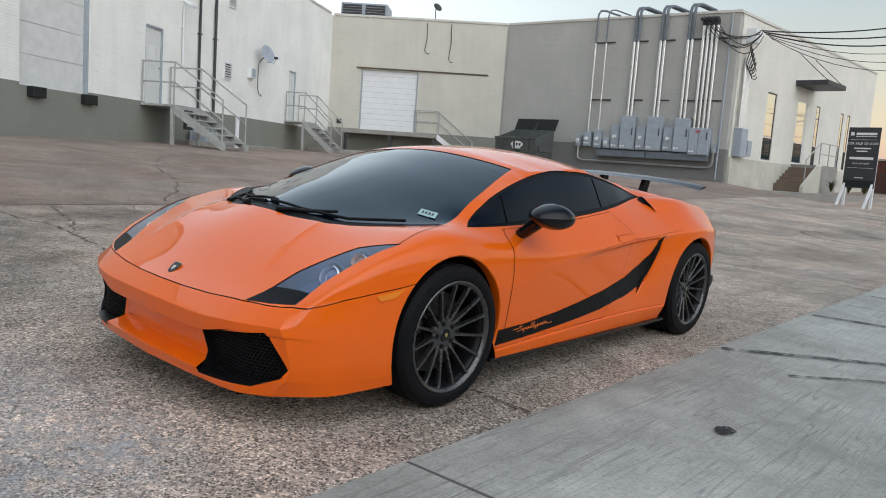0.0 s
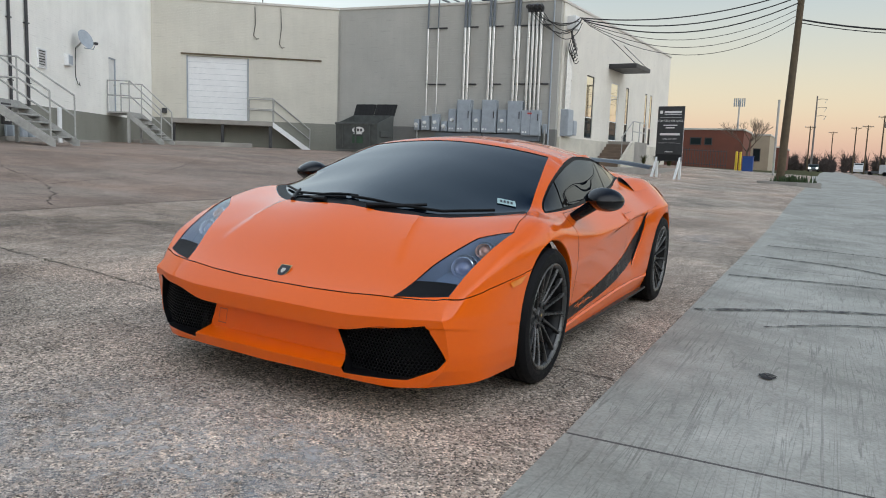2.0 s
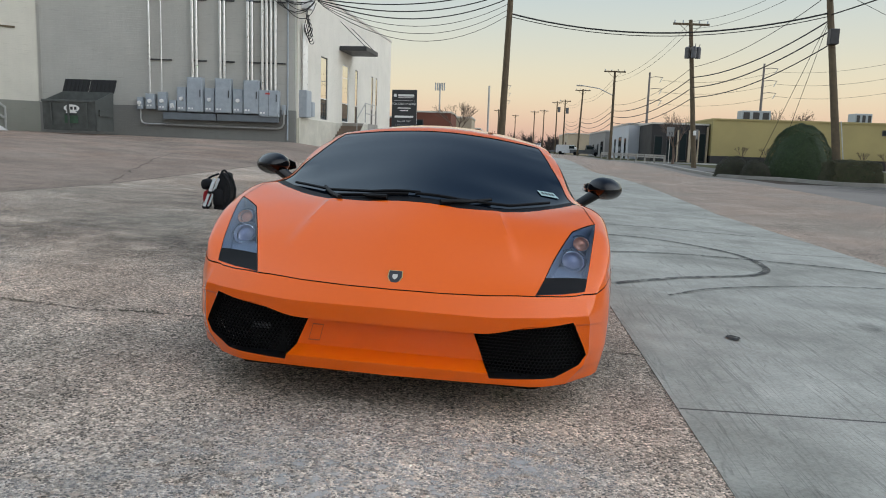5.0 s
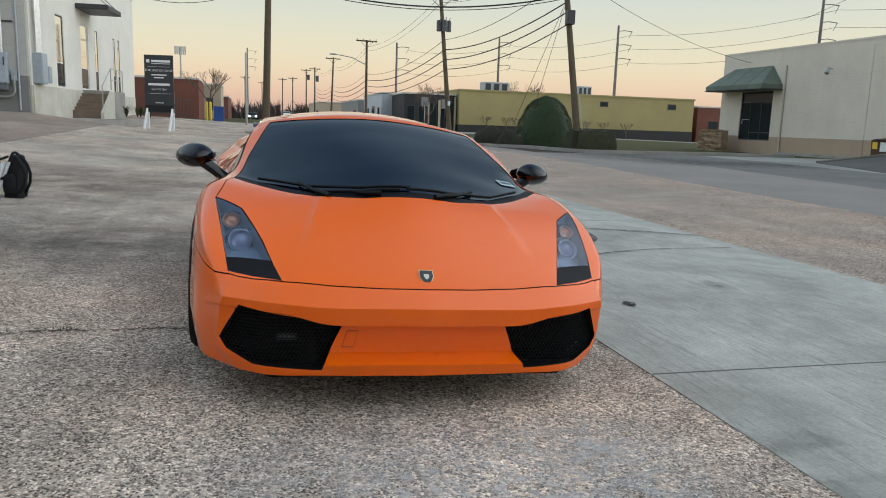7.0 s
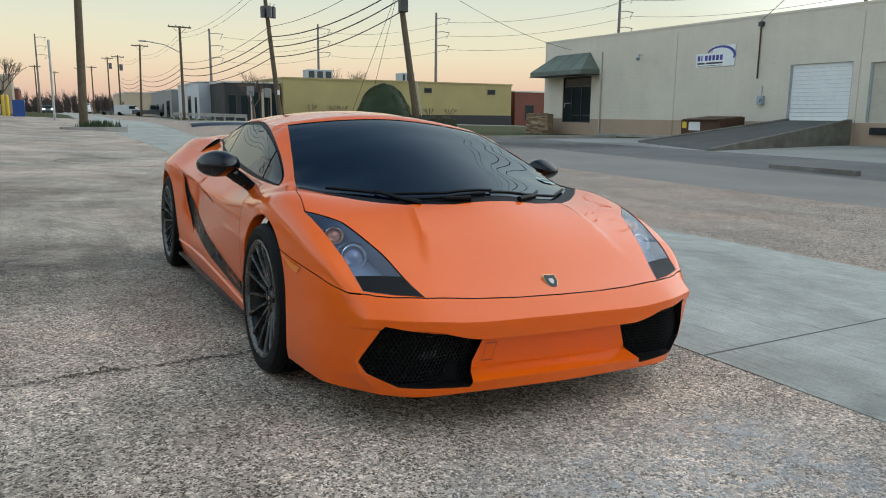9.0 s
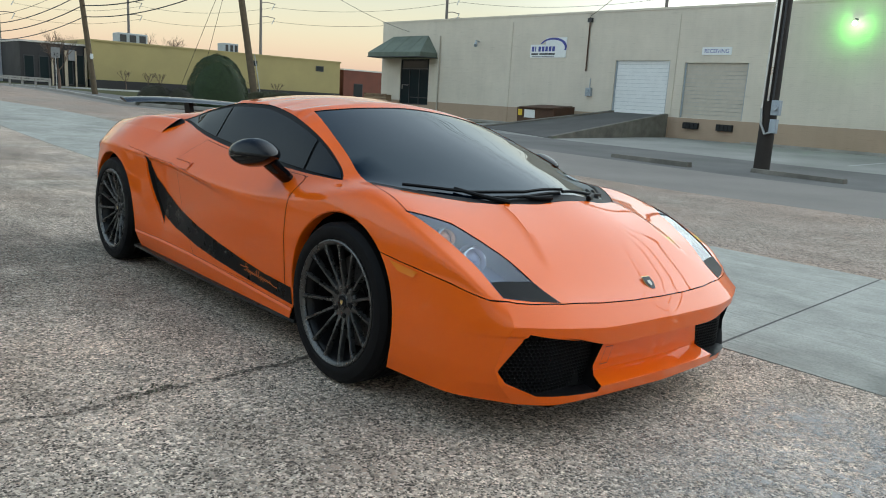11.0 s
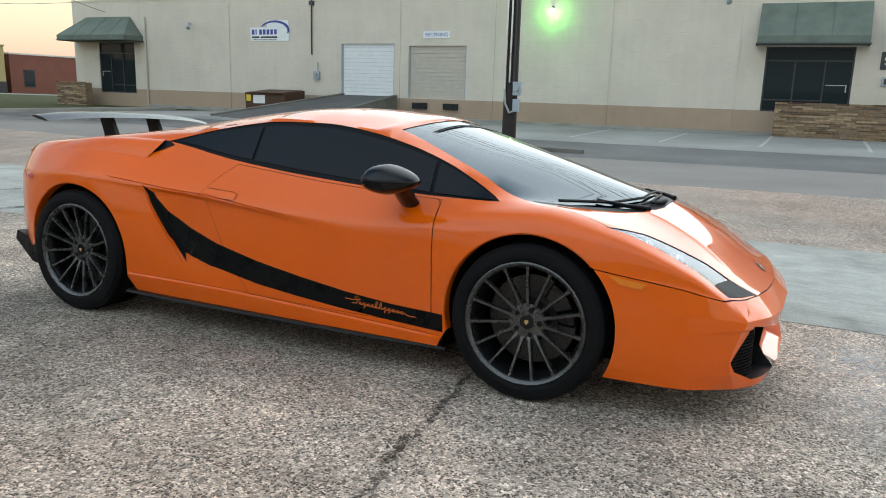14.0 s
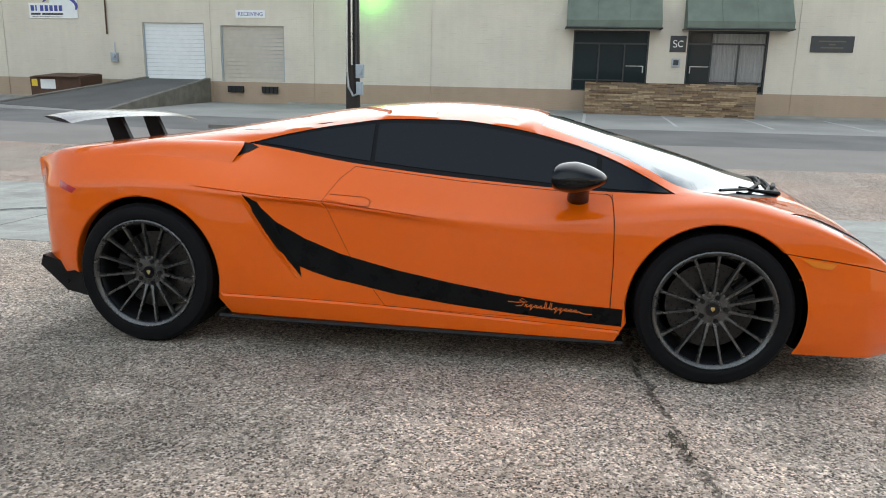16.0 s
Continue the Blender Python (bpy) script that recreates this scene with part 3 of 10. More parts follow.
def dense(poly, step=0.03, closed=True):
    """More points along the sides of a polygon."""
    res = []
    n = len(poly)
    for i in range(n if closed else n - 1):
        a, b = poly[i], poly[(i + 1) % n]
        k = max(1, int(math.hypot(b[0] - a[0], b[1] - a[1]) / step))
        for j in range(k):
            res.append((a[0] + (b[0] - a[0]) * j / k, a[1] + (b[1] - a[1]) * j / k))
    if not closed:
        res.append(poly[-1])
    return res


def side_uv(poly, lo=0.0, hi=6.2, step=0.03):
    """A polygon drawn on the car's side (y, z), as places (y, v)."""
    return [(y, v_of_z(y, z, lo, hi)) for y, z in dense(poly, step)]


def plan_uv(poly, lo=4.6, step=0.03):
    """A polygon drawn from above (x, y), as places (y, v)."""
    return [(y, v_of_x(y, x, lo)) for x, y in dense(poly, step)]


def inside(p, poly):
    x, y = p
    c = False
    j = len(poly) - 1
    for i in range(len(poly)):
        xi, yi = poly[i]
        xj, yj = poly[j]
        if (yi > y) != (yj > y) and x < (xj - xi) * (y - yi) / (yj - yi) + xi:
            c = not c
        j = i
    return c


def inside_all(q, poly):
    poly = np.asarray(poly, float)
    c = np.zeros(len(q), bool)
    for (xi, yi), (xj, yj) in zip(poly, np.roll(poly, 1, axis=0)):
        if yi == yj:
            continue
        c ^= ((yi > q[:, 1]) != (yj > q[:, 1])) & (q[:, 0] < (xj - xi) * (q[:, 1] - yi) / (yj - yi) + xi)
    return c


def inset(poly, d):
    """A polygon in metres-like units moved inwards by d."""
    n = len(poly)
    area = sum(poly[i][0] * poly[(i + 1) % n][1] - poly[(i + 1) % n][0] * poly[i][1] for i in range(n))
    s = 1 if area > 0 else -1
    res = []
    for i in range(n):
        a, b, c = Vector(poly[i - 1]), Vector(poly[i]), Vector(poly[(i + 1) % n])
        e1, e2 = (b - a), (c - b)
        if e1.length < 1e-9 or e2.length < 1e-9:
            res.append(tuple(b))
            continue
        n1, n2 = Vector((-e1.y, e1.x)).normalized() * s, Vector((-e2.y, e2.x)).normalized() * s
        w = (n1 + n2)
        w = w.normalized() if w.length > 1e-6 else n1
        res.append(tuple(b + w * d / max(0.5, w.dot(n1))))
    return res


VS = 0.16     # metres per step of v, so that triangles come out even


def patch(outer, holes=(), gy=0.035, gv=0.2, out=0.0, surf=None, lines=()):
    """Triangles over a polygon with holes in (y, v), bent onto the body."""
    from mathutils.geometry import delaunay_2d_cdt
    pts, edges = [], []

    def add(poly):
        i0 = len(pts)
        for y, v in poly:
            pts.append(Vector((y, v * VS)))
        n = len(poly)
        edges.extend((i0 + i, i0 + (i + 1) % n) for i in range(n))
    add(outer)
    for h in holes:
        add(h)
    for line in lines:
        i0 = len(pts)
        pts.extend(Vector((y, v * VS)) for y, v in line)
        edges.extend((i0 + i, i0 + i + 1) for i in range(len(line) - 1))
    ya, yb = min(p[0] for p in outer), max(p[0] for p in outer)
    va, vb = min(p[1] for p in outer), max(p[1] for p in outer)
    rim = np.array([(p.x, p.y) for p in pts])
    ys, vs = np.meshgrid(np.arange(ya + gy / 2, yb, gy), np.arange(math.floor(va / gv) * gv, vb + gv, gv))
    q = np.stack([ys.ravel(), vs.ravel()], 1)
    q = q[(q[:, 1] > 0) & (q[:, 1] < VMAX)]
    ok = inside_all(q, outer)
    for h in holes:
        ok &= ~inside_all(q, h)
    for y, v in q[ok]:
        if np.min((rim[:, 0] - y) ** 2 + (rim[:, 1] - v * VS) ** 2) > 0.012 ** 2:
            pts.append(Vector((float(y), float(v) * VS)))
    co, _, fs, *_ = delaunay_2d_cdt(pts, edges, [], 0, 1e-5)
    cen = np.array([(sum(co[i].x for i in f) / len(f), sum(co[i].y for i in f) / len(f) / VS) for f in fs])
    ok = inside_all(cen, outer)
    for h in holes:
        ok &= ~inside_all(cen, h)
    tri = [f for f, k in zip(fs, ok) if k]
    fn = surf or body_point
    return [fn(c.x, c.y / VS, out) for c in co], tri


def to_bm(vf, sides=(1, -1), weld=True):
    bm = bmesh.new()
    for s in sides:
        co, tri = vf
        vs = [bm.verts.new((s * p.x, p.y, p.z)) for p in co]
        for f in tri:
            if len(set(f)) < 3:
                continue
            try:
                bm.faces.new([vs[i] for i in (f if s < 0 else f[::-1])])
            except ValueError:
                pass
    loose = [v for v in bm.verts if not v.link_faces]
    bmesh.ops.delete(bm, geom=loose, context='VERTS')
    if weld:
        bmesh.ops.remove_doubles(bm, verts=bm.verts, dist=0.0008)
    bmesh.ops.recalc_face_normals(bm, faces=bm.faces)
    # outwards: away from the car's middle
    tot = 0.0
    mid = Vector((0, 1.2, 0.4))
    for f in bm.faces:
        tot += f.normal.dot(f.calc_center_median() - mid) * f.calc_area()
    if tot < 0:
        bmesh.ops.reverse_faces(bm, faces=bm.faces)
    return bm


def fair_top(bm, rounds=90):
    """Evens out the hood's and the roof's heights, so that reflections run smoothly, and presses the hood's folds in."""
    vs = list(bm.verts)
    at = {v: i for i, v in enumerate(vs)}
    z = np.array([v.co.z for v in vs])
    jobs = []
    for v in vs:
        x, y = abs(v.co.x), v.co.y
        if v.is_boundary or v.normal.z < .72:
            continue
        w = 1.0 - soft((x - .60) / .16) if y < .12 else 1.0 - soft((x - .50) / .10)
        if w < .05:
            continue
        nb = [e.other_vert(v) for e in v.link_edges]
        nb = list({q for k in nb for q in [k] + [e.other_vert(k) for e in k.link_edges]} - {v})
        d = [q.co - v.co for q in nb]
        a = np.array([(1, 10 * q.x, 10 * q.y, 100 * q.x * q.x, 100 * q.x * q.y, 100 * q.y * q.y) for q in d])
        if len(nb) < 11:
            continue
        jobs.append((at[v], np.array([at[q] for q in nb]), np.linalg.pinv(a, rcond=1e-4)[0], .6 * w))
    for _ in range(rounds):
        new_z = z.copy()
        for i, nb, k, w in jobs:
            new_z[i] += w * (float(k @ z[nb]) - z[i])
        z = new_z
    for v, h in zip(vs, z):
        v.co.z = h + hood_fold(v.co.x, v.co.y)
    return bm


def paint():
    m = mat("orange_pearl_paint", (0.86, 0.15, 0.004), 0.45, coat=1.0, spec=0.06)
    g = Graph(m)
    p = g.pos()
    flake = g.noise(p, 900, 2)
    big = g.noise(p, 1.2, 3)
    c = g.mix(g.ramp(flake, [(0.35, (0, 0, 0)), (0.65, (1, 1, 1))]), (0.75, 0.105, 0.001), (0.86, 0.142, 0.002))
    c = g.mix(1.0, c, g.ramp(big, [(0.3, grey(0.97)), (0.7, grey(1.0))]), 'MULTIPLY')
    g.color(c)
    g.b.inputs["Coat Roughness"].default_value = 0.012
    g.b.inputs["Coat IOR"].default_value = 1.47
    return m


M_paint = paint()
M_glass = mat("tinted_glass", (0.0008, 0.0025, 0.006), 0.006, spec=0.45)
M_glass.node_tree.nodes["Principled BSDF"].inputs["Specular Tint"].default_value = (0.36, 0.76, 1.0, 1)
M_sideglass = mat("dark_tinted_glass", (0.001, 0.0025, 0.006), 0.006, spec=0.22)
M_black = worn("satin_black", (0.007, 0.007, 0.008), 0.34, scale=20, amount=0.2, bump=0.0, spec=0.25)
M_gloss = mat("gloss_black", (0.004, 0.004, 0.005), 0.06, spec=0.35)
M_rubber = worn("tyre_rubber", (0.008, 0.008, 0.009), 0.55, scale=30, amount=0.3, bump=0.25, fine=300, spec=0.10)
M_rim = worn("titanium_grey_alloy", (0.112, 0.111, 0.109), 0.30, metal=0.85, scale=40, amount=0.15, bump=0.0)
M_ring = mat("lamp_ring", (0.90, 0.93, 0.97), 0.18, metal=1.0)
M_amberbowl = mat("amber_reflector", (0.42, 0.17, 0.10), 0.2, metal=0.4, coat=1.0)
M_cover = mat("clear_polycarbonate", (0.86, 0.93, 1.0), 0.0, coat=1.0)
M_cover.node_tree.nodes["Principled BSDF"].inputs["Transmission Weight"].default_value = 1.0
M_cover.node_tree.nodes["Principled BSDF"].inputs["IOR"].default_value = 1.08
M_cover.node_tree.nodes["Principled BSDF"].inputs["Coat IOR"].default_value = 1.5
M_bowl = mat("lamp_bowl", (0.40, 0.48, 0.60), 0.25, metal=0.9)
M_projector = mat("projector_glass", (0.11, 0.135, 0.25), 0.05, coat=1.0)
M_steel = worn("brake_steel", (0.06, 0.056, 0.054), 0.42, metal=0.8, scale=40, amount=0.2, bump=0.1)
M_trim = mat("matt_black_trim", (0.006, 0.006, 0.007), 0.5, spec=0.15)
M_vinyl = worn("matt_black_vinyl", (0.005, 0.0055, 0.006), 0.30, scale=12, amount=0.2, bump=0.0, spec=0.12)
M_carbon = worn("carbon_fibre", (0.025, 0.025, 0.027), 0.16, scale=60, amount=0.4, bump=0.03, spec=0.7)
M_dark = mat("dark_void", (0.006, 0.006, 0.006), 0.9, spec=0.1)
M_chrome = mat("chrome", (0.75, 0.75, 0.76), 0.08, metal=1.0)
M_amber = mat("amber_lens", (0.80, 0.22, 0.008), 0.12, coat=0.8)
M_redlens = mat("red_lens", (0.45, 0.02, 0.03), 0.12, coat=0.8)
M_lamp = mat("lamp_housing", (0.105, 0.145, 0.225), 0.3, metal=0.3)
M_gold = mat("gold_badge", (0.62, 0.47, 0.2), 0.3, metal=0.8)
M_orange_print = mat("orange_print", (0.78, 0.17, 0.02), 0.4)
M_sticker = mat("pale_sticker", (0.36, 0.50, 0.50), 0.5)
M_whitetext_car = mat("pale_emblem", (0.55, 0.53, 0.48), 0.4)
M_ink = mat("dark_ink", (0.03, 0.03, 0.035), 0.6)

M_seam = mat("seam_shadow", (0.26, 0.042, 0.003), 0.6)
M_foglamp = mat("fog_lamp_glass", (0.10, 0.105, 0.11), 0.2, coat=0.5)
CAR = thing("sports_car", "low orange sports car with black stripe and dark wheels", "car", CAR_M)


def arch(cy, cz, r, a0, a1, n=26):
    return [(cy + r * math.cos(radians(a0 + (a1 - a0) * i / n)), cz + r * math.sin(radians(a0 + (a1 - a0) * i / n))) for i in range(n + 1)]


# top edge of the front bumper, from the middle round to the wheel arch: x, y
HOOD_EDGE = [(0, -.893), (.18, -.888), (.36, -.872), (.54, -.843), (.66, -.805), (.745, -.765)]
BUMP_SIDE = [(-.757, .497), (-.60, .537), (-.45, .560), (-.36, .571), (-.258, .585)]     # y, z along the side
WS_BASE = [(0, -.415), (.20, -.405), (.40, -.345), (.56, -.212), (.675, -.095), (.757, .012)]
WS_TOP = [(.578, .765), (.40, .748), (.20, .738), (0, .735)]
GLASS_TOP = ([.178, .30, .45, .66, .91, 1.17, 1.43, 1.70, 1.95, 2.16], [.796, .860, .932, 1.000, 1.052, 1.078, 1.075, 1.042, .993, .940])
GLASS_LOW = ([.178, .40, .60, 1.10, 1.60, 1.98, 2.16], [.794, .793, .797, .824, .868, .918, .940])
SIDE_GLASS = [(float(y), float(hermite(*GLASS_TOP, y))) for y in np.linspace(.178, 2.16, 34)] + [(float(y), float(hermite(*GLASS_LOW, y))) for y in np.linspace(2.10, .24, 28)]
LAMP = [(.822, -.278), (.808, -.40), (.788, -.53), (.769, -.65), (.750, -.748), (.66, -.795), (.552, -.838), (.60, -.705), (.655, -.555), (.708, -.415)]
DOOR = [(.425, .235), (.425, .50), (.432, .68), (.44, .782), (.60, .786), (1.10, .812), (1.60, .856), (1.66, .80), (1.715, .705), (1.66, .60), (1.58, .45), (1.42, .24), (1.0, .232)]
INTAKE = [(2.085, .722), (2.02, .63), (1.95, .53), (1.88, .43), (1.812, .352), (1.822, .402), (1.86, .45), (1.90, .50), (1.955, .60), (2.02, .69)]


def f_uv(poly):
    return [(float(a), float(b)) for a, b in poly]


def car_body():
    out = []
    # along the hood's front edge from the middle outwards, then the bumper's side line
    for x, y in dense(HOOD_EDGE, 0.03, False):
        out.append((y, v_of_x(y, x)))
    for y, z in dense(BUMP_SIDE, 0.03, False)[1:]:
        out.append((y, v_of_z(y, z, 0, 4.5)))
    for y, z in arch(0.0, .325, .367, 134.6, -14, 34):
        out.append((y, v_of_z(y, z, 0, 4.5)))
    for y in np.arange(.40, 2.18, .05):
        out.append((float(y), 0.0))
    for y, z in arch(2.56, .332, .368, 196, -4, 38):
        out.append((y, v_of_z(y, z, 0, 4.5)))
    out += [(2.95, .55), (3.02, .15), (3.08, 0.0), (3.18, 0.0), (3.28, 0.0)]
    out += [(3.28, v) for v in np.arange(.2, 7.0, .2)] + [(3.28, 7.0)]
    for y in np.arange(3.25, -.88, -.035):
        out.append((float(y), 7.0))
    outer = f_uv(out)
    ws = f_uv([(y, v_of_x(y, x, 4.9)) for x, y in dense(WS_BASE + WS_TOP, .03, False)])
    # the windscreen's hole meets the middle line: cut it out of the outline instead
    y_top, y_base = WS_TOP[-1][1], WS_BASE[0][1]
    ring = [p for p in outer if not (p[1] >= 6.999 and y_base < p[0] < y_top)]
    i = next(k for k, p in enumerate(ring) if p[1] >= 6.999 and p[0] <= y_base)
    outer2 = ring[:i] + ws[::-1] + ring[i:]
    glass = side_uv(SIDE_GLASS, 4.2, 6.4)
    lamp = plan_uv(LAMP, 4.0)
    door = side_uv(DOOR, 0.0, 5.3)
    part("body_shell", fair_top(to_bm(patch(outer2, [glass, lamp, door], lines=crease_lines(), gy=.028, gv=.16))), M_paint, CAR, smooth=True, angle=27)
    part("inner_body", to_bm(patch(outer, [lamp], out=-.022, gy=.06, gv=.3)), M_dark, CAR, "dark inner body behind the panel gaps")
    for s in (1, -1):
        d = part("door", to_bm(patch([(a, b / VS) for a, b in inset([(y, v * VS) for y, v in door], .0018)], lines=crease_lines()[:4], gy=.028, gv=.16), (s,)), M_paint, CAR, smooth=True, angle=32)
        # door handle: a flap in the crease
        hs = patch([(y, v_of_z(y, z, 0, 5)) for y, z in dense([(1.49, .684), (1.50, .735), (1.66, .752), (1.70, .716), (1.60, .70)], .02)], gy=.02, gv=.1, out=.004)
        part("door_handle", to_bm(hs, (s,)), M_paint, d, smooth=True)
        sg = patch([(a, b / VS) for a, b in inset([(y, v * VS) for y, v in glass], .001)], out=-.004, gy=.04, gv=.2)
        part("side_window_surround", to_bm(sg, (s,)), M_trim, CAR, smooth=True)
        for lo, hi in ((.0, .492), (.512, 1.515), (1.535, 3)):
            pane = inset([(y, v * VS) for y, v in glass], .014)
            pane = clip_y(pane, lo, hi)
            if len(pane) > 2:
                part("side_window", to_bm(patch([(a, b / VS) for a, b in dense(pane, .03)], out=.001, gy=.04, gv=.2), (s,)), M_sideglass, CAR, "dark tinted side window", smooth=True)
        # headlamp: a dark bowl with two projectors under a clear cover
        rim = [(a, b / VS) for a, b in inset([(y, v * VS) for y, v in lamp], .002)]
        floor = [(a, b / VS) for a, b in inset([(y, v * VS) for y, v in lamp], .010)]
        bm = to_bm(patch(floor, out=-.075, gy=.03, gv=.15), (s,))
        ring = [[bm.verts.new((s * q.x, q.y, q.z)) for q in (body_point(y, v, o) for y, v in poly)] for poly, o in ((rim, -.003), (floor, -.075))]
        for k in range(len(rim)):
            bm.faces.new((ring[0][k], ring[0][k - 1], ring[1][k - 1], ring[1][k]))
        head = part("headlamp", bm, M_lamp, CAR, "clear headlamp with two projectors in a dark bowl", smooth=True)
        for lx, ly, r, deep, lens in ((.752, -.455, .038, -.036, M_amberbowl), (.715, -.578, .050, -.045, M_projector)):
            c = body_point(ly, v_of_x(ly, lx, 4.0), deep)
            way = Vector((.10, -.90, .34)).normalized().to_track_quat('Z', 'Y').to_matrix().to_4x4()
            tm = Matrix.Diagonal((s, 1, 1, 1)) @ Matrix.Translation(c) @ way
            for nm, prof, mt, lab in (("lens_ring", [(r * .78, -.045), (r * .97, -.012), (r, 0), (r * .93, .004), (r * .86, -.003), (r * .80, -.018)], M_ring, "bright metal projector ring"),
                                      ("lamp_bowl", [(r * .8, -.05), (r * 1.22, -.026), (r * 1.28, -.020), (r * 1.24, -.017), (r * 1.18, -.024)], M_bowl, "grey reflector bowl"),
                                      ("projector_lens", [(.0002, -.002), (r * .35, -.005), (r * .62, -.013), (r * .82, -.026)], lens, "")):
                bm = bmesh.new()
                lathe(bm, prof, 30, 'Z')
                bmesh.ops.transform(bm, matrix=tm, verts=bm.verts)
                bmesh.ops.recalc_face_normals(bm, faces=bm.faces)
                part(nm, bm, mt, head, lab, smooth=True)
        cover = part("lamp_cover", to_bm(patch(rim, out=-.003, gy=.03, gv=.15), (s,)), M_cover, head, "clear lamp cover", smooth=True)
        cover.visible_shadow = False
        foot = [(.750, -.748), (.66, -.795), (.552, -.838), (.592, -.735), (.66, -.715), (.72, -.700), (.760, -.692)]
        part("lamp_trim", to_bm(patch(plan_uv(foot, 4.0), out=.0015, gy=.02, gv=.1), (s,)), M_trim, head, "black trim at the lamp's foot", smooth=True)
        # stripe along the side, from the intake to the front wheel
        up = [(.372, .302), (.62, .310), (.86, .333), (1.11, .368), (1.37, .412), (1.63, .470), (1.80, .530), (1.93, .600), (2.03, .690), (2.065, .716)]
        lowl = [(1.835, .405), (1.77, .382), (1.66, .352), (1.58, .340), (1.37, .300), (1.11, .270), (.86, .248), (.61, .232), (.372, .222)]
        stripe = side_uv(up + [(2.02, .60), (1.93, .48)] + lowl, 0, 4.6)
        part("side_stripe", to_bm(patch(stripe, out=.0026, gy=.02, gv=.08), (s,)), M_vinyl, CAR, "matt black side stripe", smooth=True)
        # slanting letters of the name on the stripe, as plain strokes
        bm = bmesh.new()
        def script(u, h):
            """A place along the line of writing, read from the viewer's left."""
            yy = .50 + u if s > 0 else .865 - u
            zz = .2665 + (yy - .50) * .045 + h
            q = body_point(yy, v_of_z(yy, zz, 0, 4.6), .0045)
            return Vector((s * q.x, q.y, q.z))
        strokes = [[(.0, .020), (.04, .020), (.085, .027), (.062, .041), (.052, .032), (.072, .022), (.060, .006), (.036, .004)]]
        u = .075
        for k in range(11):
            tall, deep = (.018 if k in (4, 5) else 0), (.014 if k in (1, 6, 7) else 0)
            strokes.append([(u, .004), (u + .004, .016 + tall), (u + .011, .016 + tall), (u + .006, .006), (u + .007 - deep * .4, .003 - deep), (u + .015, .006), (u + .021, .012)])
            u += .0215
        strokes.append([(u, .006), (u + .02, .001), (u + .055, .003)])
        for st in strokes:
            line = [script(a, h) for a, h in st]
            prev = None
            for i, q in enumerate(line):
                d = (line[min(i + 1, len(line) - 1)] - line[max(i - 1, 0)]).normalized()
                w = d.cross(Vector((1, 0, 0))).normalized() * .0017
                cur = (bm.verts.new(q - w), bm.verts.new(q + w))
                if prev:
                    bm.faces.new((prev[0], prev[1], cur[1], cur[0]))
                prev = cur
        bmesh.ops.recalc_face_normals(bm, faces=bm.faces)
        part("stripe_lettering", bm, M_orange_print, CAR, "slanting orange script on the stripe")
        # intake behind the door
        part("side_intake", to_bm(patch(side_uv(INTAKE, 0, 4.6, .02), out=.004, gy=.02, gv=.1), (s,)), M_dark, CAR, "black mesh side intake", smooth=True)
        # amber side marker
        mk = side_uv([(2.90, .712), (3.02, .745), (3.01, .712), (2.93, .690)], 0, 5, .02)
        part("rear_marker", to_bm(patch(mk, out=.003, gy=.02, gv=.1), (s,)), M_redlens, CAR, "red side marker lamp", smooth=True)
    # windscreen
    wpoly = ws + [(y, 7.0) for y in np.arange(y_top - .03, y_base + .01, -.05)]
    w = part("windscreen", to_bm(patch(f_uv(wpoly), out=-.003, gy=.05, gv=.2)), M_glass, CAR, "dark tinted windscreen", smooth=True)
    return w


def clip_y(poly, lo, hi):
    for lim, sgn in ((lo, 1), (hi, -1)):
        res = []
        for i in range(len(poly)):
            a, b = poly[i - 1], poly[i]
            ia, ib = (a[0] - lim) * sgn >= 0, (b[0] - lim) * sgn >= 0
            if ia != ib:
                t = (lim - a[0]) / (b[0] - a[0])
                res.append((lim, a[1] + t * (b[1] - a[1])))
            if ib:
                res.append(b)
        poly = res
    return poly


WINDSCREEN = car_body()

# front bumper: rows of (x, y, z) from the middle round to the arch
BUMP_TOP = [(0, -.895, .493), (.36, -.875, .490), (.545, -.846, .485), (.748, -.767, .485), (.832, -.60, .523), (.893, -.260, .583)]
BUMP_NOSE = [(0, -.958, .417), (.36, -.940, .413), (.56, -.908, .421), (.765, -.825, .428), (.872, -.60, .440), (.910, -.342, .445)]
BUMP_OVER = [(0, -.951, .347), (.34, -.933, .345), (.56, -.903, .385), (.775, -.815, .396), (.875, -.60, .378), (.912, -.366, .378)]
BUMP_UNDER = [(0, -.890, .338), (.34, -.879, .336), (.56, -.892, .378), (.775, -.806, .388), (.875, -.60, .360), (.912, -.366, .360)]
BUMP_LOW = [(0, -.878, .226), (.37, -.866, .223), (.58, -.868, .232), (.785, -.775, .270), (.873, -.60, .270), (.910, -.365, .280)]
BUMP_LIP = [(0, -.958, .200), (.38, -.939, .195), (.58, -.897, .191), (.765, -.785, .215), (.862, -.60, .205), (.902, -.345, .205)]
BUMP_FOOT = [(0, -.945, .152), (.38, -.922, .150), (.58, -.882, .142), (.700, -.800, .140), (.850, -.60, .150), (.888, -.345, .156)]


BUMP_P, BUMP_Q = np.linspace(0, 5, 126), np.linspace(0, 6, 121)


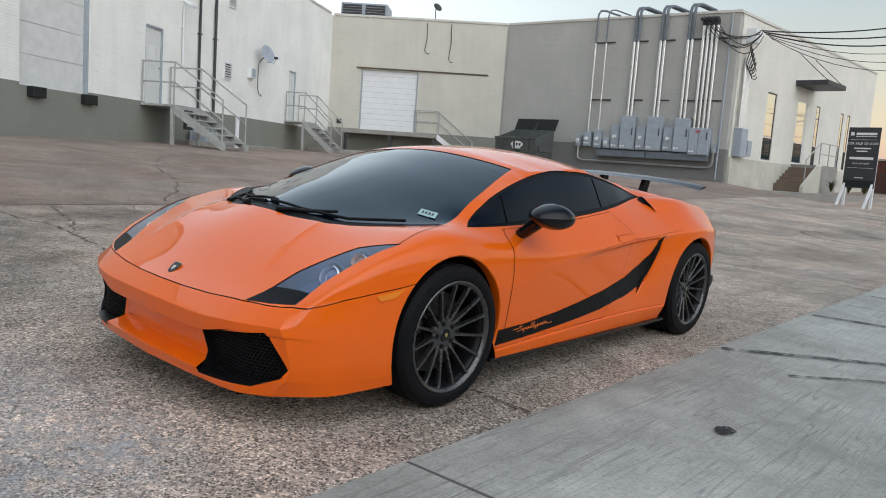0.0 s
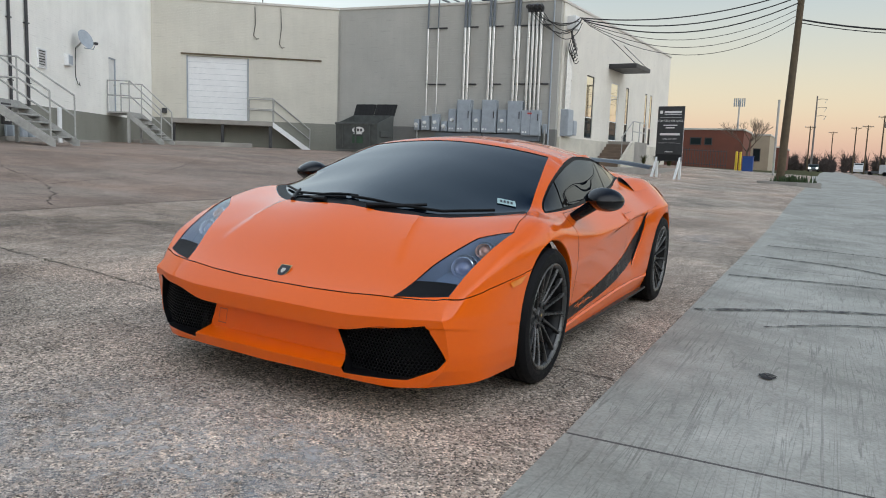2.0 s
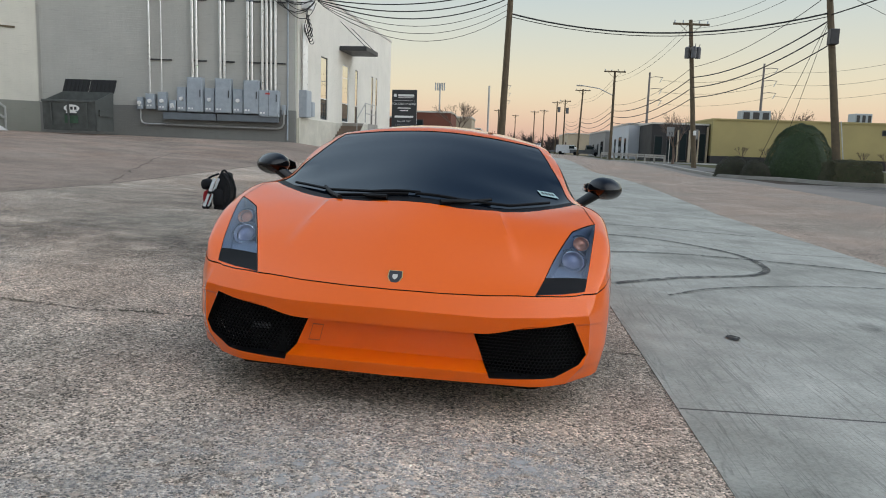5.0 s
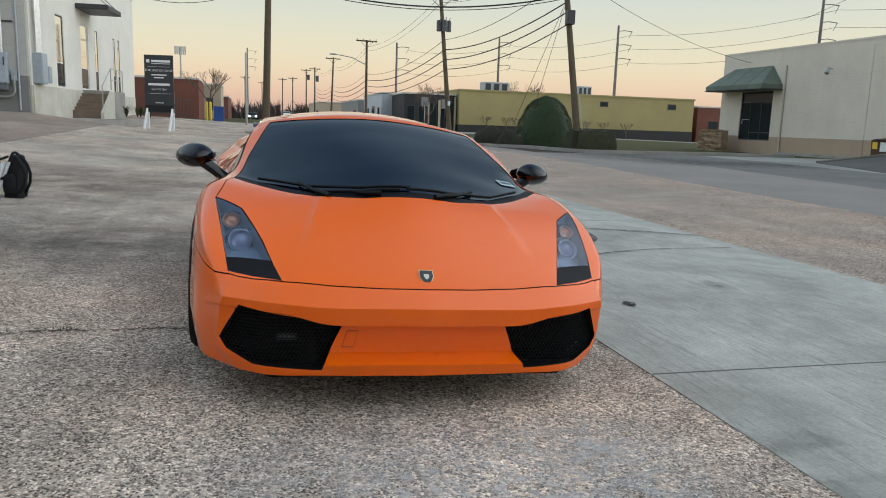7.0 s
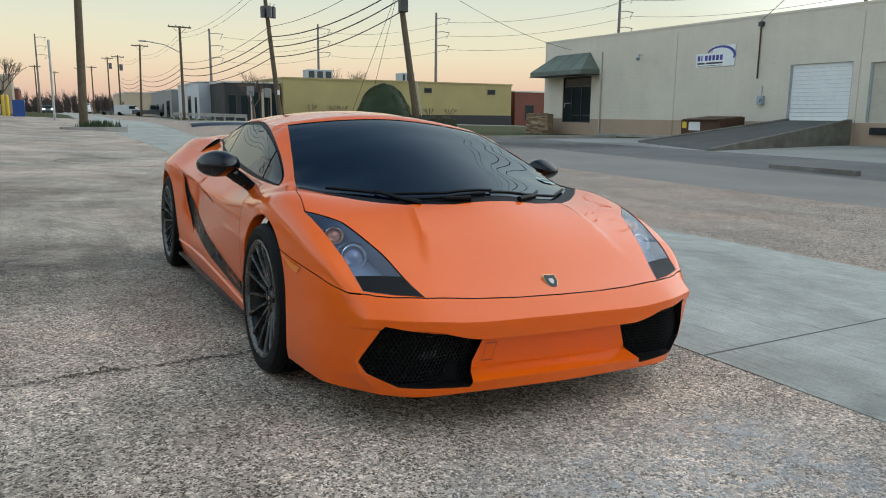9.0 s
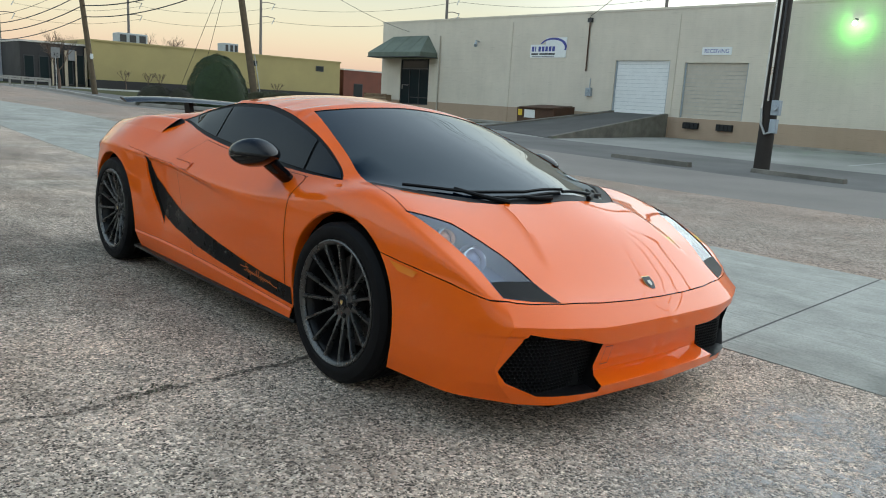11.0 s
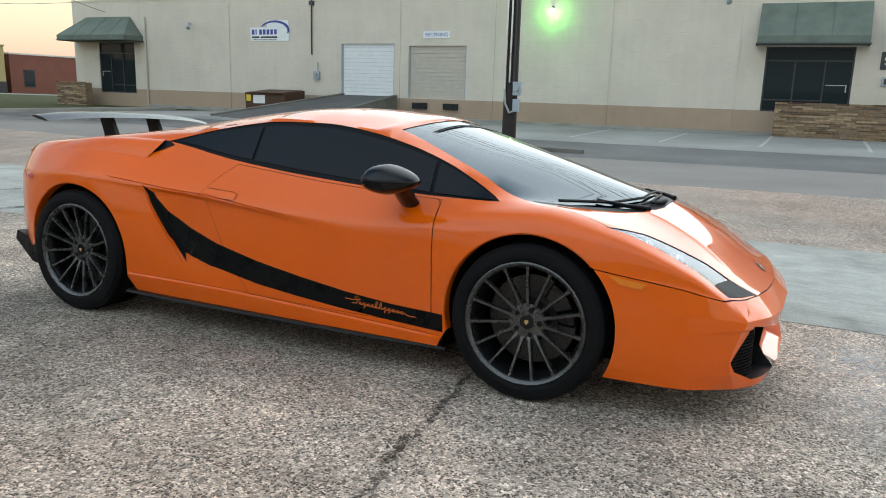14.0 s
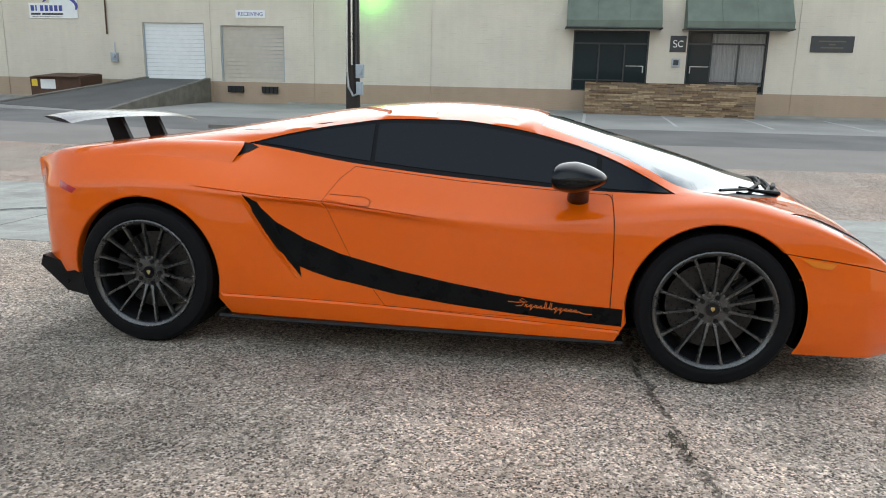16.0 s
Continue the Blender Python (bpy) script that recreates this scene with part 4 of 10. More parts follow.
def bumper_table():
    rows = [BUMP_FOOT, BUMP_LIP, BUMP_LOW, BUMP_UNDER, BUMP_OVER, BUMP_NOSE, BUMP_TOP]
    def along(r, c):
        a = hermite(range(4), [r[i][c] for i in range(4)], np.minimum(BUMP_P, 3))
        b = hermite(range(3, 6), [r[i][c] for i in range(3, 6)], np.maximum(BUMP_P, 3))
        return np.where(BUMP_P <= 3, a, b)
    k = np.stack([np.stack([along(r, c) for c in range(3)], 1) for r in rows], 1)
    edge = [body_point(y, v_of_x(y, x)) for x, y in dense(HOOD_EDGE, 0.02, False)] + [body_point(y, v_of_z(y, z, 0, 4.5)) for y, z in dense(BUMP_SIDE, 0.02, False)[1:]]
    run = [float(np.interp(e.x, [0, .36, .545, .745], [0, 1, 2, 3])) if i < len(dense(HOOD_EDGE, 0.02, False)) else float(np.interp(e.y, [-.765, -.60, -.258], [3, 4, 5])) for i, e in enumerate(edge)]
    for c in range(3):
        k[:, 6, c] = np.interp(BUMP_P, run, [e[c] for e in edge])
    k[:, 6, 1] -= .002
    k[:, 6, 2] -= .004
    res = np.zeros((len(BUMP_P), len(BUMP_Q), 3))
    e = 0.05
    for j, q in enumerate(BUMP_Q):
        i = min(5, int(q))
        a = k[:, i] * (1 - (q - i)) + k[:, i + 1] * (q - i)
        for c in (i, i + 1):
            if 0 < c < 6 and abs(q - c) < e:      # soften each crease a little
                a = a + (1 - abs(q - c) / e) ** 2 * 0.25 * e * (k[:, c - 1] + k[:, c + 1] - 2 * k[:, c])
        res[:, j] = a
    arc = -np.sqrt(.367 ** 2 - np.clip(res[-1, :, 2] - .325, -.36, .36) ** 2)
    res[:, :, 1] += np.clip(BUMP_P - 4.2, 0, .8)[:, None] / .8 * (arc - res[-1, :, 1])[None]
    return res


BUMP = bumper_table()


def bumper_point(p, q, out=0.0):
    """p: 0 middle to 5 arch; q: 0 foot to 6 top edge."""
    fp, fq = min(max(p, 0), 4.9999) * 25, min(max(q, 0), 5.9999) * 20
    i, j = int(fp), int(fq)
    fp, fq = fp - i, fq - j
    a = (BUMP[i, j] * (1 - fp) + BUMP[i + 1, j] * fp) * (1 - fq) + (BUMP[i, j + 1] * (1 - fp) + BUMP[i + 1, j + 1] * fp) * fq
    v = Vector(a)
    if out:
        v += Vector((v.x * .75, v.y + .25, 0)).normalized() * out
    return v


def bumper_q(p, z):
    i = min(125, max(0, round(p * 25)))
    return float(np.interp(z, np.maximum.accumulate(BUMP[i, :, 2]), BUMP_Q))


def bumper_p(x):
    return float(np.interp(x, BUMP[:, 50, 0], BUMP_P))


GRILLE = [(.340, .336), (.715, .402), (.772, .262), (.757, .222), (.66, .178), (.375, .174), (.358, .215)]


def grille_uv(shrink=0.0):
    poly = GRILLE
    if shrink:
        poly = inset(poly, shrink)
    res = []
    for x, z in dense(poly, .03):
        p = bumper_p(x)
        res.append((p, bumper_q(p, z)))
    return res


def car_bumper():
    outer = [(p, 0.0) for p in np.arange(0, 5, .12)] + [(5.0, float(q)) for q in np.arange(0, 6, .2)] + [(float(p), 6.0) for p in np.arange(5, 0, -.12)] + [(0.0, float(q)) for q in np.arange(6, 0, -.2)]
    g = grille_uv()
    vf = patch(f_uv(outer), [g], gy=.06, gv=.1, surf=bumper_point, lines=[[(3.0, float(q)) for q in np.arange(.05, 6, .1)]] + [[(float(p), q) for p in np.arange(.03, 4.98, .06)] for q in (1.0, 2.0, 3.0, 4.0, 5.0)])
    bumper = part("front_bumper", to_bm(vf), M_paint, CAR, smooth=True, angle=24)
    for s in (1, -1):
        mk = dense([(4.42, 5.93), (4.52, 5.70), (4.76, 5.72), (4.86, 5.95)], .05)
        part("side_marker", to_bm(patch(f_uv(mk), gy=.05, gv=.1, out=.006, surf=bumper_point), (s,)), M_amber, bumper, "amber side marker lamp", smooth=True)
    for s in (1, -1):
        # funnel wall of the opening
        bm = bmesh.new()
        ring = [bumper_point(p, q) for p, q in g]
        deep = [Vector((v.x * .97, v.y + .07, v.z * .98 + .005)) for v in ring]
        a = [bm.verts.new((s * v.x, v.y, v.z)) for v in ring]
        b = [bm.verts.new((s * v.x, v.y, v.z)) for v in deep]
        for i in range(len(a)):
            bm.faces.new((a[i], a[(i + 1) % len(a)], b[(i + 1) % len(b)], b[i]))
        bmesh.ops.recalc_face_normals(bm, faces=bm.faces)
        gr = part("front_grille", bm, M_black, CAR, "black hexagonal mesh grille in the bumper")
        bm = bmesh.new()
        bm.faces.new([bm.verts.new((s * v.x, v.y + .004, v.z)) for v in deep])
        bmesh.ops.triangulate(bm, faces=bm.faces)
        part("grille_back", bm, M_dark, gr)
        # the hexagonal mesh, drawn in x and z and laid 2.5 cm inside
        bm = bmesh.new()
        R = .0088
        hole = inset([(x, z) for x, z in GRILLE], .003)
        xs0 = .33
        def at(x, z):
            p = bumper_p(x)
            yy = max(bumper_point(p, 2.0).y, bumper_point(p, bumper_q(p, z)).y)
            return Vector((s * x, yy + .022, z))
        w = R * math.sqrt(3)
        edges = set()
        for j in range(20):
            for i in range(32):
                cx, cz = xs0 + (i + .5 * (j % 2)) * w, .16 + j * R * 1.5
                ring = [(round(cx + R * math.cos(radians(60 * k + 30)), 4), round(cz + R * math.sin(radians(60 * k + 30)), 4)) for k in range(6)]
                for k in range(6):
                    a2, b2 = ring[k], ring[(k + 1) % 6]
                    if inside(a2, hole) or inside(b2, hole):
                        edges.add((min(a2, b2), max(a2, b2)))
        for a2, b2 in sorted(edges):
            pa, pb = at(*a2), at(*b2)
            d = (pb - pa).normalized()
            side2 = d.cross(Vector((0, -1, 0))).normalized() * .0016
            deepv = Vector((0, .009, 0))
            q4 = [bm.verts.new(v) for v in (pa + side2, pb + side2, pb - side2, pa - side2)]
            bm.faces.new(q4)
            q5 = [bm.verts.new(v) for v in (pa - side2, pb - side2, pb - side2 + deepv, pa - side2 + deepv)]
            bm.faces.new(q5)
            q6 = [bm.verts.new(v) for v in (pa + side2, pb + side2, pb + side2 + deepv, pa + side2 + deepv)]
            bm.faces.new(q6)
        part("mesh", bm, M_trim, gr)
    # tow-hook cover: a thin square seam; and the pale fog lamp behind the mesh
    bm = bmesh.new()
    p0, p1, q0, q1, w = bumper_p(.315), bumper_p(.27), 2.18, 2.80, .035
    for a, b, c, d in ((p0, p1, q0, q0 + w), (p0, p1, q1 - w, q1), (p0, p0 - .006, q0, q1), (p1 + .006, p1, q0, q1)):
        bm.faces.new([bm.verts.new((-v.x, v.y, v.z)) for v in (bumper_point(p, q, .0015) for p, q in ((a, c), (b, c), (b, d), (a, d)))])
    bmesh.ops.recalc_face_normals(bm, faces=bm.faces)
    part("tow_cover_seam", bm, M_seam, bumper)
    bm = bmesh.new()
    box(bm, -.56, -.485, -.838, -.825, .272, .298, .004, Matrix.Rotation(radians(-1), 4, 'Y'))
    part("fog_lamp", bm, M_foglamp, bumper, "pale fog lamp behind the mesh")
    # badge on the nose
    bm = bmesh.new()
    c = body_point(-.832, 7.0, .003)
    t = Vector((0, .135, .12)).normalized()
    shield = [(-.028, .034), (.028, .034), (.030, .0), (.018, -.026), (0, -.040), (-.018, -.026), (-.030, 0)]
    for k, (sc, h) in enumerate(((1.0, .002), (.88, .004), (.36, .005))):
        vs = [bm.verts.new(Vector((a * sc, 0, 0)) + c + t * b * sc + Vector((0, -.6, .8)) * h) for a, b in shield]
        bm.faces.new(vs).material_index = k
    part("hood_badge", bm, [M_gold, M_ink, M_whitetext_car], CAR, "small dark shield badge with gold rim")


car_bumper()


def ribbon(path, width, out, sides, name, material, parent, label="", lo=4.0):
    """A narrow line along places (y, v) on the body."""
    for sd in sides:
        bm = bmesh.new()
        pts = [body_point(y, v, out) for y, v in path]
        prev = None
        for i, p in enumerate(pts):
            d = (pts[min(i + 1, len(pts) - 1)] - pts[max(i - 1, 0)]).normalized()
            n = (body_point(*path[i], out + .02) - p).normalized()
            w = d.cross(n).normalized() * width / 2
            cur = [bm.verts.new((sd * q.x, q.y, q.z)) for q in (p - w, p + w)]
            if prev:
                bm.faces.new((prev[0], prev[1], cur[1], cur[0]))
            prev = cur
        bmesh.ops.recalc_face_normals(bm, faces=bm.faces)
        part(name, bm, material, parent, label)


# shut lines of the hood, the rear deck and the sills
hood_cut = [(.757, .012), (.782, -.06), (.794, -.17), (.818, -.292)]
ribbon([(y, v_of_x(y, x, 4.0)) for x, y in dense(hood_cut, .03, False)], .0028, .0012, (1, -1), "hood_shut_line", M_dark, CAR)
ribbon([(y, v_of_z(y, z, 0, 3)) for y, z in dense(list(zip(*SILL)), .04, False)], .0022, .0012, (1, -1), "sill_shut_line", M_dark, CAR)
ribbon([(y, v_of_x(y, x, 4.6)) for x, y in dense([(.56, 2.12), (.50, 2.56), (.46, 3.1)], .05, False)], .005, .0012, (1, -1), "deck_shut_line", M_dark, CAR)


def intake_blade():
    """The raised edge behind the side intake."""
    pts = dense([(2.105, .742), (2.04, .64), (1.97, .535), (1.90, .435), (1.83, .345)], .03, False)
    for sd in (1, -1):
        bm = bmesh.new()
        prev = None
        for k, (y, z) in enumerate(pts):
            f = min(1.0, 5 * k / len(pts), 5 * (len(pts) - 1 - k) / len(pts) + .05)
            ring = [body_point(y + a, v_of_z(y + a, z, 0, 5), h) for a, h in ((-.006, .0012), (0, .0014 + .012 * f), (.016, .0006))]
            cur = [bm.verts.new((sd * q.x, q.y, q.z)) for q in ring]
            if prev:
                for a in (0, 1):
                    bm.faces.new((prev[a], prev[a + 1], cur[a + 1], cur[a]))
            prev = cur
        bmesh.ops.recalc_face_normals(bm, faces=bm.faces)
        part("intake_blade", bm, M_paint, CAR, smooth=True, angle=30)


intake_blade()
ribbon([(y, v_of_z(y, z, 0, 5)) for y, z in dense([(.4255, .30), (.4255, .50), (.4325, .68), (.440, .76), (.449, .776), (.468, .7838)], .02, False)], .0036, .0014, (1, -1), "door_shut_line", M_dark, CAR)
ribbon([(y, v_of_z(y, z, 0, 5)) for y, z in dense([(1.68, .735), (1.52, .727), (1.487, .712), (1.50, .690), (1.58, .694)], .02, False)], .0022, .0052, (1, -1), "handle_gap", M_dark, CAR)


def wheel(side, y, z, r, width, x_out):
    """A wheel with its tyre, fifteen spokes, hub, brake disc and caliper; local +x points outwards."""
    rim_r = .243
    bm = bmesh.new()
    lathe(bm, [(rim_r + .012, .002), (rim_r + .013, -.006), (rim_r - .004, -.012), (rim_r - .012, -.02), (rim_r - .022, -.05), (rim_r - .03, -.12), (rim_r - .03, -width)], 60)
    lathe(bm, [(rim_r + .012, .002), (rim_r + .007, .005), (rim_r + .001, .002), (rim_r - .007, -.004), (rim_r - .010, -.012), (rim_r - .012, -.03)], 60)
    bmesh.ops.remove_doubles(bm, verts=bm.verts, dist=.0001)
    bmesh.ops.recalc_face_normals(bm, faces=bm.faces)
    m = Matrix.Translation((side * x_out, y, z)) @ Matrix.Diagonal((side, 1, 1, 1))
    for f in bm.faces:
        if f.calc_center_median().x < -.013:
            f.material_index = 1
    w = part("wheel", bm, [M_rim, M_black], CAR, "dark grey multi-spoke alloy wheel", smooth=True, m=m)
    bm = bmesh.new()
    g = .007
    prof = [(rim_r + .010, -.004), (rim_r + .02, .004), (r - .045, .008), (r - .018, .002), (r - .006, -.012)]
    x = -.022
    prof.append((r, x))
    for k in range(4):
        x -= (width - .05) / 5
        prof += [(r, x + g), (r - g, x + g), (r - g, x), (r, x)]
    prof += [(r, -width + .02), (r - .012, -width + .004), (r - .05, -width), (rim_r, -width + .01)]
    lathe(bm, prof, 72)
    bmesh.ops.recalc_face_normals(bm, faces=bm.faces)
    part("tyre", bm, M_rubber, w, "black low-profile tyre", smooth=True, angle=28)
    # one spoke, then its fourteen like
    bm = bmesh.new()
    ring = []
    for rr, hw, xo, th in ((.062, .0120, -.044, .03), (.085, .0088, -.036, .028), (.14, .0068, -.024, .024), (.19, .0066, -.012, .022), (.218, .0074, -.006, .022), (rim_r - .004, .0120, -.003, .022)):
        ring.append([bm.verts.new(v) for v in ((xo, -hw * .62, rr), (xo, hw * .62, rr), (xo - .006, hw, rr), (xo - th, hw * .9, rr), (xo - th, -hw * .9, rr), (xo - .006, -hw, rr))])
    for a, b in zip(ring, ring[1:]):
        for k in range(6):
            bm.faces.new((a[k], a[(k + 1) % 6], b[(k + 1) % 6], b[k]))
    bmesh.ops.recalc_face_normals(bm, faces=bm.faces)
    first = part("spoke", bm, M_rim, w, smooth=True, angle=40)
    for k in range(1, 15):
        share(first, w, Matrix.Rotation(2 * math.pi * k / 15, 4, 'X'))
    bm = bmesh.new()
    lathe(bm, [(.0001, -.040), (.031, -.040), (.033, -.044), (.066, -.044), (.076, -.047), (.082, -.056), (.082, -.10)], 40)
    for k in range(5):
        a = 2 * math.pi * (k + .5) / 5
        rod(bm, (-.056, .0535 * math.cos(a), .0535 * math.sin(a)), (-.039, .0535 * math.cos(a), .0535 * math.sin(a)), .0125, .0105, 10)
    bmesh.ops.recalc_face_normals(bm, faces=bm.faces)
    for f in bm.faces:
        q = f.calc_center_median()
        if min(math.hypot(q.y - .0535 * math.cos(2 * math.pi * (k + .5) / 5), q.z - .0535 * math.sin(2 * math.pi * (k + .5) / 5)) for k in range(5)) < .0128 and len(f.verts) != 3 and -.057 < q.x < -.0385 and abs(q.x + .044) > .0004:
            f.material_index = 1
    part("hub", bm, [M_rim, M_trim], w, smooth=True)
    bm = bmesh.new()
    lathe(bm, [(.0001, -.0375), (.028, -.0375), (.029, -.041)], 28)
    prism(bm, [(-.008, .009), (.008, .009), (.009, 0), (0, -.011), (-.009, 0)], 0, -.0375, -.0365)
    for f in list(bm.faces)[-7:]:
        f.material_index = 1
    bmesh.ops.recalc_face_normals(bm, faces=bm.faces)
    part("centre_cap", bm, [M_gloss, M_gold], w, "black cap with a small gold shield")
    bm = bmesh.new()
    lathe(bm, [(.07, -.115), (.186, -.115), (.188, -.118), (.188, -.145), (.07, -.145)], 48)
    bmesh.ops.recalc_face_normals(bm, faces=bm.faces)
    # cross-drilled holes in curved rows
    for k in range(26):
        for j, rr in enumerate((.112, .135, .158, .176)):
            a = 2 * math.pi * k / 26 + .085 * j
            f = bm.faces.new([bm.verts.new((-.1142, rr * math.cos(a) + .0034 * math.cos(b), rr * math.sin(a) + .0034 * math.sin(b))) for b in np.linspace(0, 2 * math.pi, 7)[:-1]])
            f.normal_update()
            if f.normal.x < 0:
                f.normal_flip()
            f.material_index = 1
    part("brake_disc", bm, [M_steel, M_dark], w, "grey drilled brake disc", smooth=True)
    bm = bmesh.new()
    a0 = 150 if y < 1 else 30
    outl = [(.185 * math.cos(radians(a0 + d)), .185 * math.sin(radians(a0 + d))) for d in range(-32, 33, 8)] + [(.118 * math.cos(radians(a0 + d)), .118 * math.sin(radians(a0 + d))) for d in range(32, -33, -8)]
    prism(bm, outl, 0, -.150, -.088)
    part("brake_caliper", bm, M_gloss, w, "black brake caliper")


for sd in (1, -1):
    wheel(sd, 0.0, .3245, .3245, .225, .918)
    wheel(sd, 2.56, .331, .331, .275, .930)


def wheel_well(y, z, r, x0, x1):
    for sd in (1, -1):
        bm = bmesh.new()
        n = 26
        pr = [(y + r * math.cos(radians(a)), z + r * math.sin(radians(a))) for a in np.linspace(-25, 205, n)]
        a = [bm.verts.new((sd * x1, p, q)) for p, q in pr]
        b = [bm.verts.new((sd * x0, p, q)) for p, q in pr]
        for i in range(n - 1):
            bm.faces.new((a[i], a[i + 1], b[i + 1], b[i]))
        bm.faces.new(b)
        part("wheel_well", bm, M_dark, CAR, "black wheel-arch liner")


wheel_well(0, .325, .372, .55, .83)
wheel_well(2.56, .332, .376, .55, .85)


def arch_edge(cy, cz, r, a0, a1, name):
    """The panel's edge turned in round the wheel opening."""
    for sd in (1, -1):
        bm = bmesh.new()
        prev = None
        for y, z in arch(cy, cz, r, a0, a1, 34):
            p = body_point(y, v_of_z(y, z, 0, 4.5))
            c = Vector((0, cy - y, cz - z)).normalized()
            ring = [p + Vector((.001, 0, 0)), p + c * .004 - Vector((.003, 0, 0)), p + c * .004 - Vector((.05, 0, 0))]
            cur = [bm.verts.new((sd * q.x, q.y, q.z)) for q in ring]
            if prev:
                for k in range(2):
                    bm.faces.new((prev[k], prev[k + 1], cur[k + 1], cur[k]))
            prev = cur
        bmesh.ops.recalc_face_normals(bm, faces=bm.faces)
        part(name, bm, M_paint, CAR, smooth=True, angle=40)


arch_edge(0.0, .325, .366, 134, -14, "arch_edge")
arch_edge(2.56, .332, .367, 196, -4, "arch_edge")


def underbody():
    bm = bmesh.new()
    prism(bm, [(-.80, .40), (.80, .40), (.80, 2.16), (-.80, 2.16)], 2, .115, .16)
    prism(bm, [(-.58, -.86), (.58, -.86), (.70, -.70), (.74, -.40), (.54, -.36), (.54, .40), (-.54, .40), (-.54, -.36), (-.74, -.40), (-.70, -.70)], 2, .125, .16)
    prism(bm, [(-.54, 2.16), (.54, 2.16), (.54, 3.0), (-.54, 3.0)], 2, .13, .17)
    part("underbody", bm, M_dark, CAR, "flat black underbody")
    for sd in (1, -1):
        # carbon skirt below the sill
        bm = bmesh.new()
        line = [(.36, .862, .148), (.8, .876, .146), (1.4, .884, .147), (1.9, .893, .150), (2.2, .898, .156)]
        prev = None
        for y, x, z in line:
            cur = [bm.verts.new((sd * a, y, b)) for a, b in ((x - .06, z + .012), (x + .012, z + .006), (x + .016, z - .006), (x - .06, z - .016))]
            if prev:
                for k in range(4):
                    bm.faces.new((prev[k], prev[(k + 1) % 4], cur[(k + 1) % 4], cur[k]))
            else:
                first = cur
            prev = cur
        bm.faces.new(first)
        bm.faces.new(prev)
        bmesh.ops.recalc_face_normals(bm, faces=bm.faces)
        part("side_skirt", bm, M_black, CAR, "dark carbon side skirt")
        # flank of the rear diffuser behind the wheel
        bm = bmesh.new()
        prism(bm, [(2.88, .178), (3.02, .205), (3.155, .325), (3.14, .375), (3.03, .345), (2.92, .315)], 0, .58, .845)
        bmesh.ops.transform(bm, matrix=Matrix.Diagonal((sd, 1, 1, 1)), verts=bm.verts)
        bmesh.ops.recalc_face_normals(bm, faces=bm.faces)
        part("rear_diffuser", bm, M_black, CAR, "dark carbon rear corner")
    bm = bmesh.new()
    xs, zs = section(3.278, np.linspace(0, 7, 36))
    ring = [(float(a), float(b)) for a, b in zip(xs, zs)]
    bm.faces.new([bm.verts.new((a, 3.276, b)) for a, b in ring] + [bm.verts.new((-a, 3.276, b)) for a, b in ring[::-1][1:]])
    bmesh.ops.triangulate(bm, faces=bm.faces)
    part("rear_panel", bm, M_black, CAR, "black mesh tail panel")


underbody()


def mirror(sd):
    bm = bmesh.new()
    bmesh.ops.create_uvsphere(bm, u_segments=28, v_segments=16, radius=1)
    for v in bm.verts:
        x, y, z = v.co
        y = max(-1.0, min(y, .62))
        # pointed to the front and outside, flat behind
        taper = 1 - .30 * max(0, -y)
        v.co = Vector((x * .100 * (1 - .12 * max(0, -y)), y * .130 + (.02 * x), z * (.068 if z > 0 else .060) * taper - .004 * x))
    bmesh.ops.transform(bm, matrix=Matrix.Translation((.967, .607, .861)), verts=bm.verts)
    bmesh.ops.transform(bm, matrix=Matrix.Diagonal((sd, 1, 1, 1)), verts=bm.verts)
    bmesh.ops.recalc_face_normals(bm, faces=bm.faces)
    mi = part("door_mirror", bm, M_gloss, CAR, "black door mirror on a short arm", smooth=True, angle=50)
    bm = bmesh.new()
    secs = []
    for t in np.linspace(0, 1, 7):
        c = Vector((.800 + .112 * t, .585 + .014 * t - .02 * t * t, .746 + .082 * t))
        w, h = .078 - .012 * t, .030 + .004 * t
        secs.append([bm.verts.new(c + Vector((h * math.cos(a) * .9, w * math.sin(a) * .62, -h * math.cos(a) * .5))) for a in np.linspace(0, 2 * math.pi, 13)[:-1]])
    for a, b in zip(secs, secs[1:]):
        for k in range(12):
            bm.faces.new((a[k], a[(k + 1) % 12], b[(k + 1) % 12], b[k]))
    bmesh.ops.transform(bm, matrix=Matrix.Diagonal((sd, 1, 1, 1)), verts=bm.verts)
    bmesh.ops.recalc_face_normals(bm, faces=bm.faces)
    part("mirror_arm", bm, M_gloss, mi, smooth=True)
    bm = bmesh.new()
    prism(bm, [(.848, .841), (.858, .879), (.93, .905), (1.02, .895), (1.048, .863), (1.01, .831), (.92, .821)], 1, .688, .691)
    bmesh.ops.transform(bm, matrix=Matrix.Diagonal((sd, 1, 1, 1)), verts=bm.verts)
    bmesh.ops.recalc_face_normals(bm, faces=bm.faces)
    part("mirror_glass", bm, M_chrome, mi)


for sd in (1, -1):
    mirror(sd)


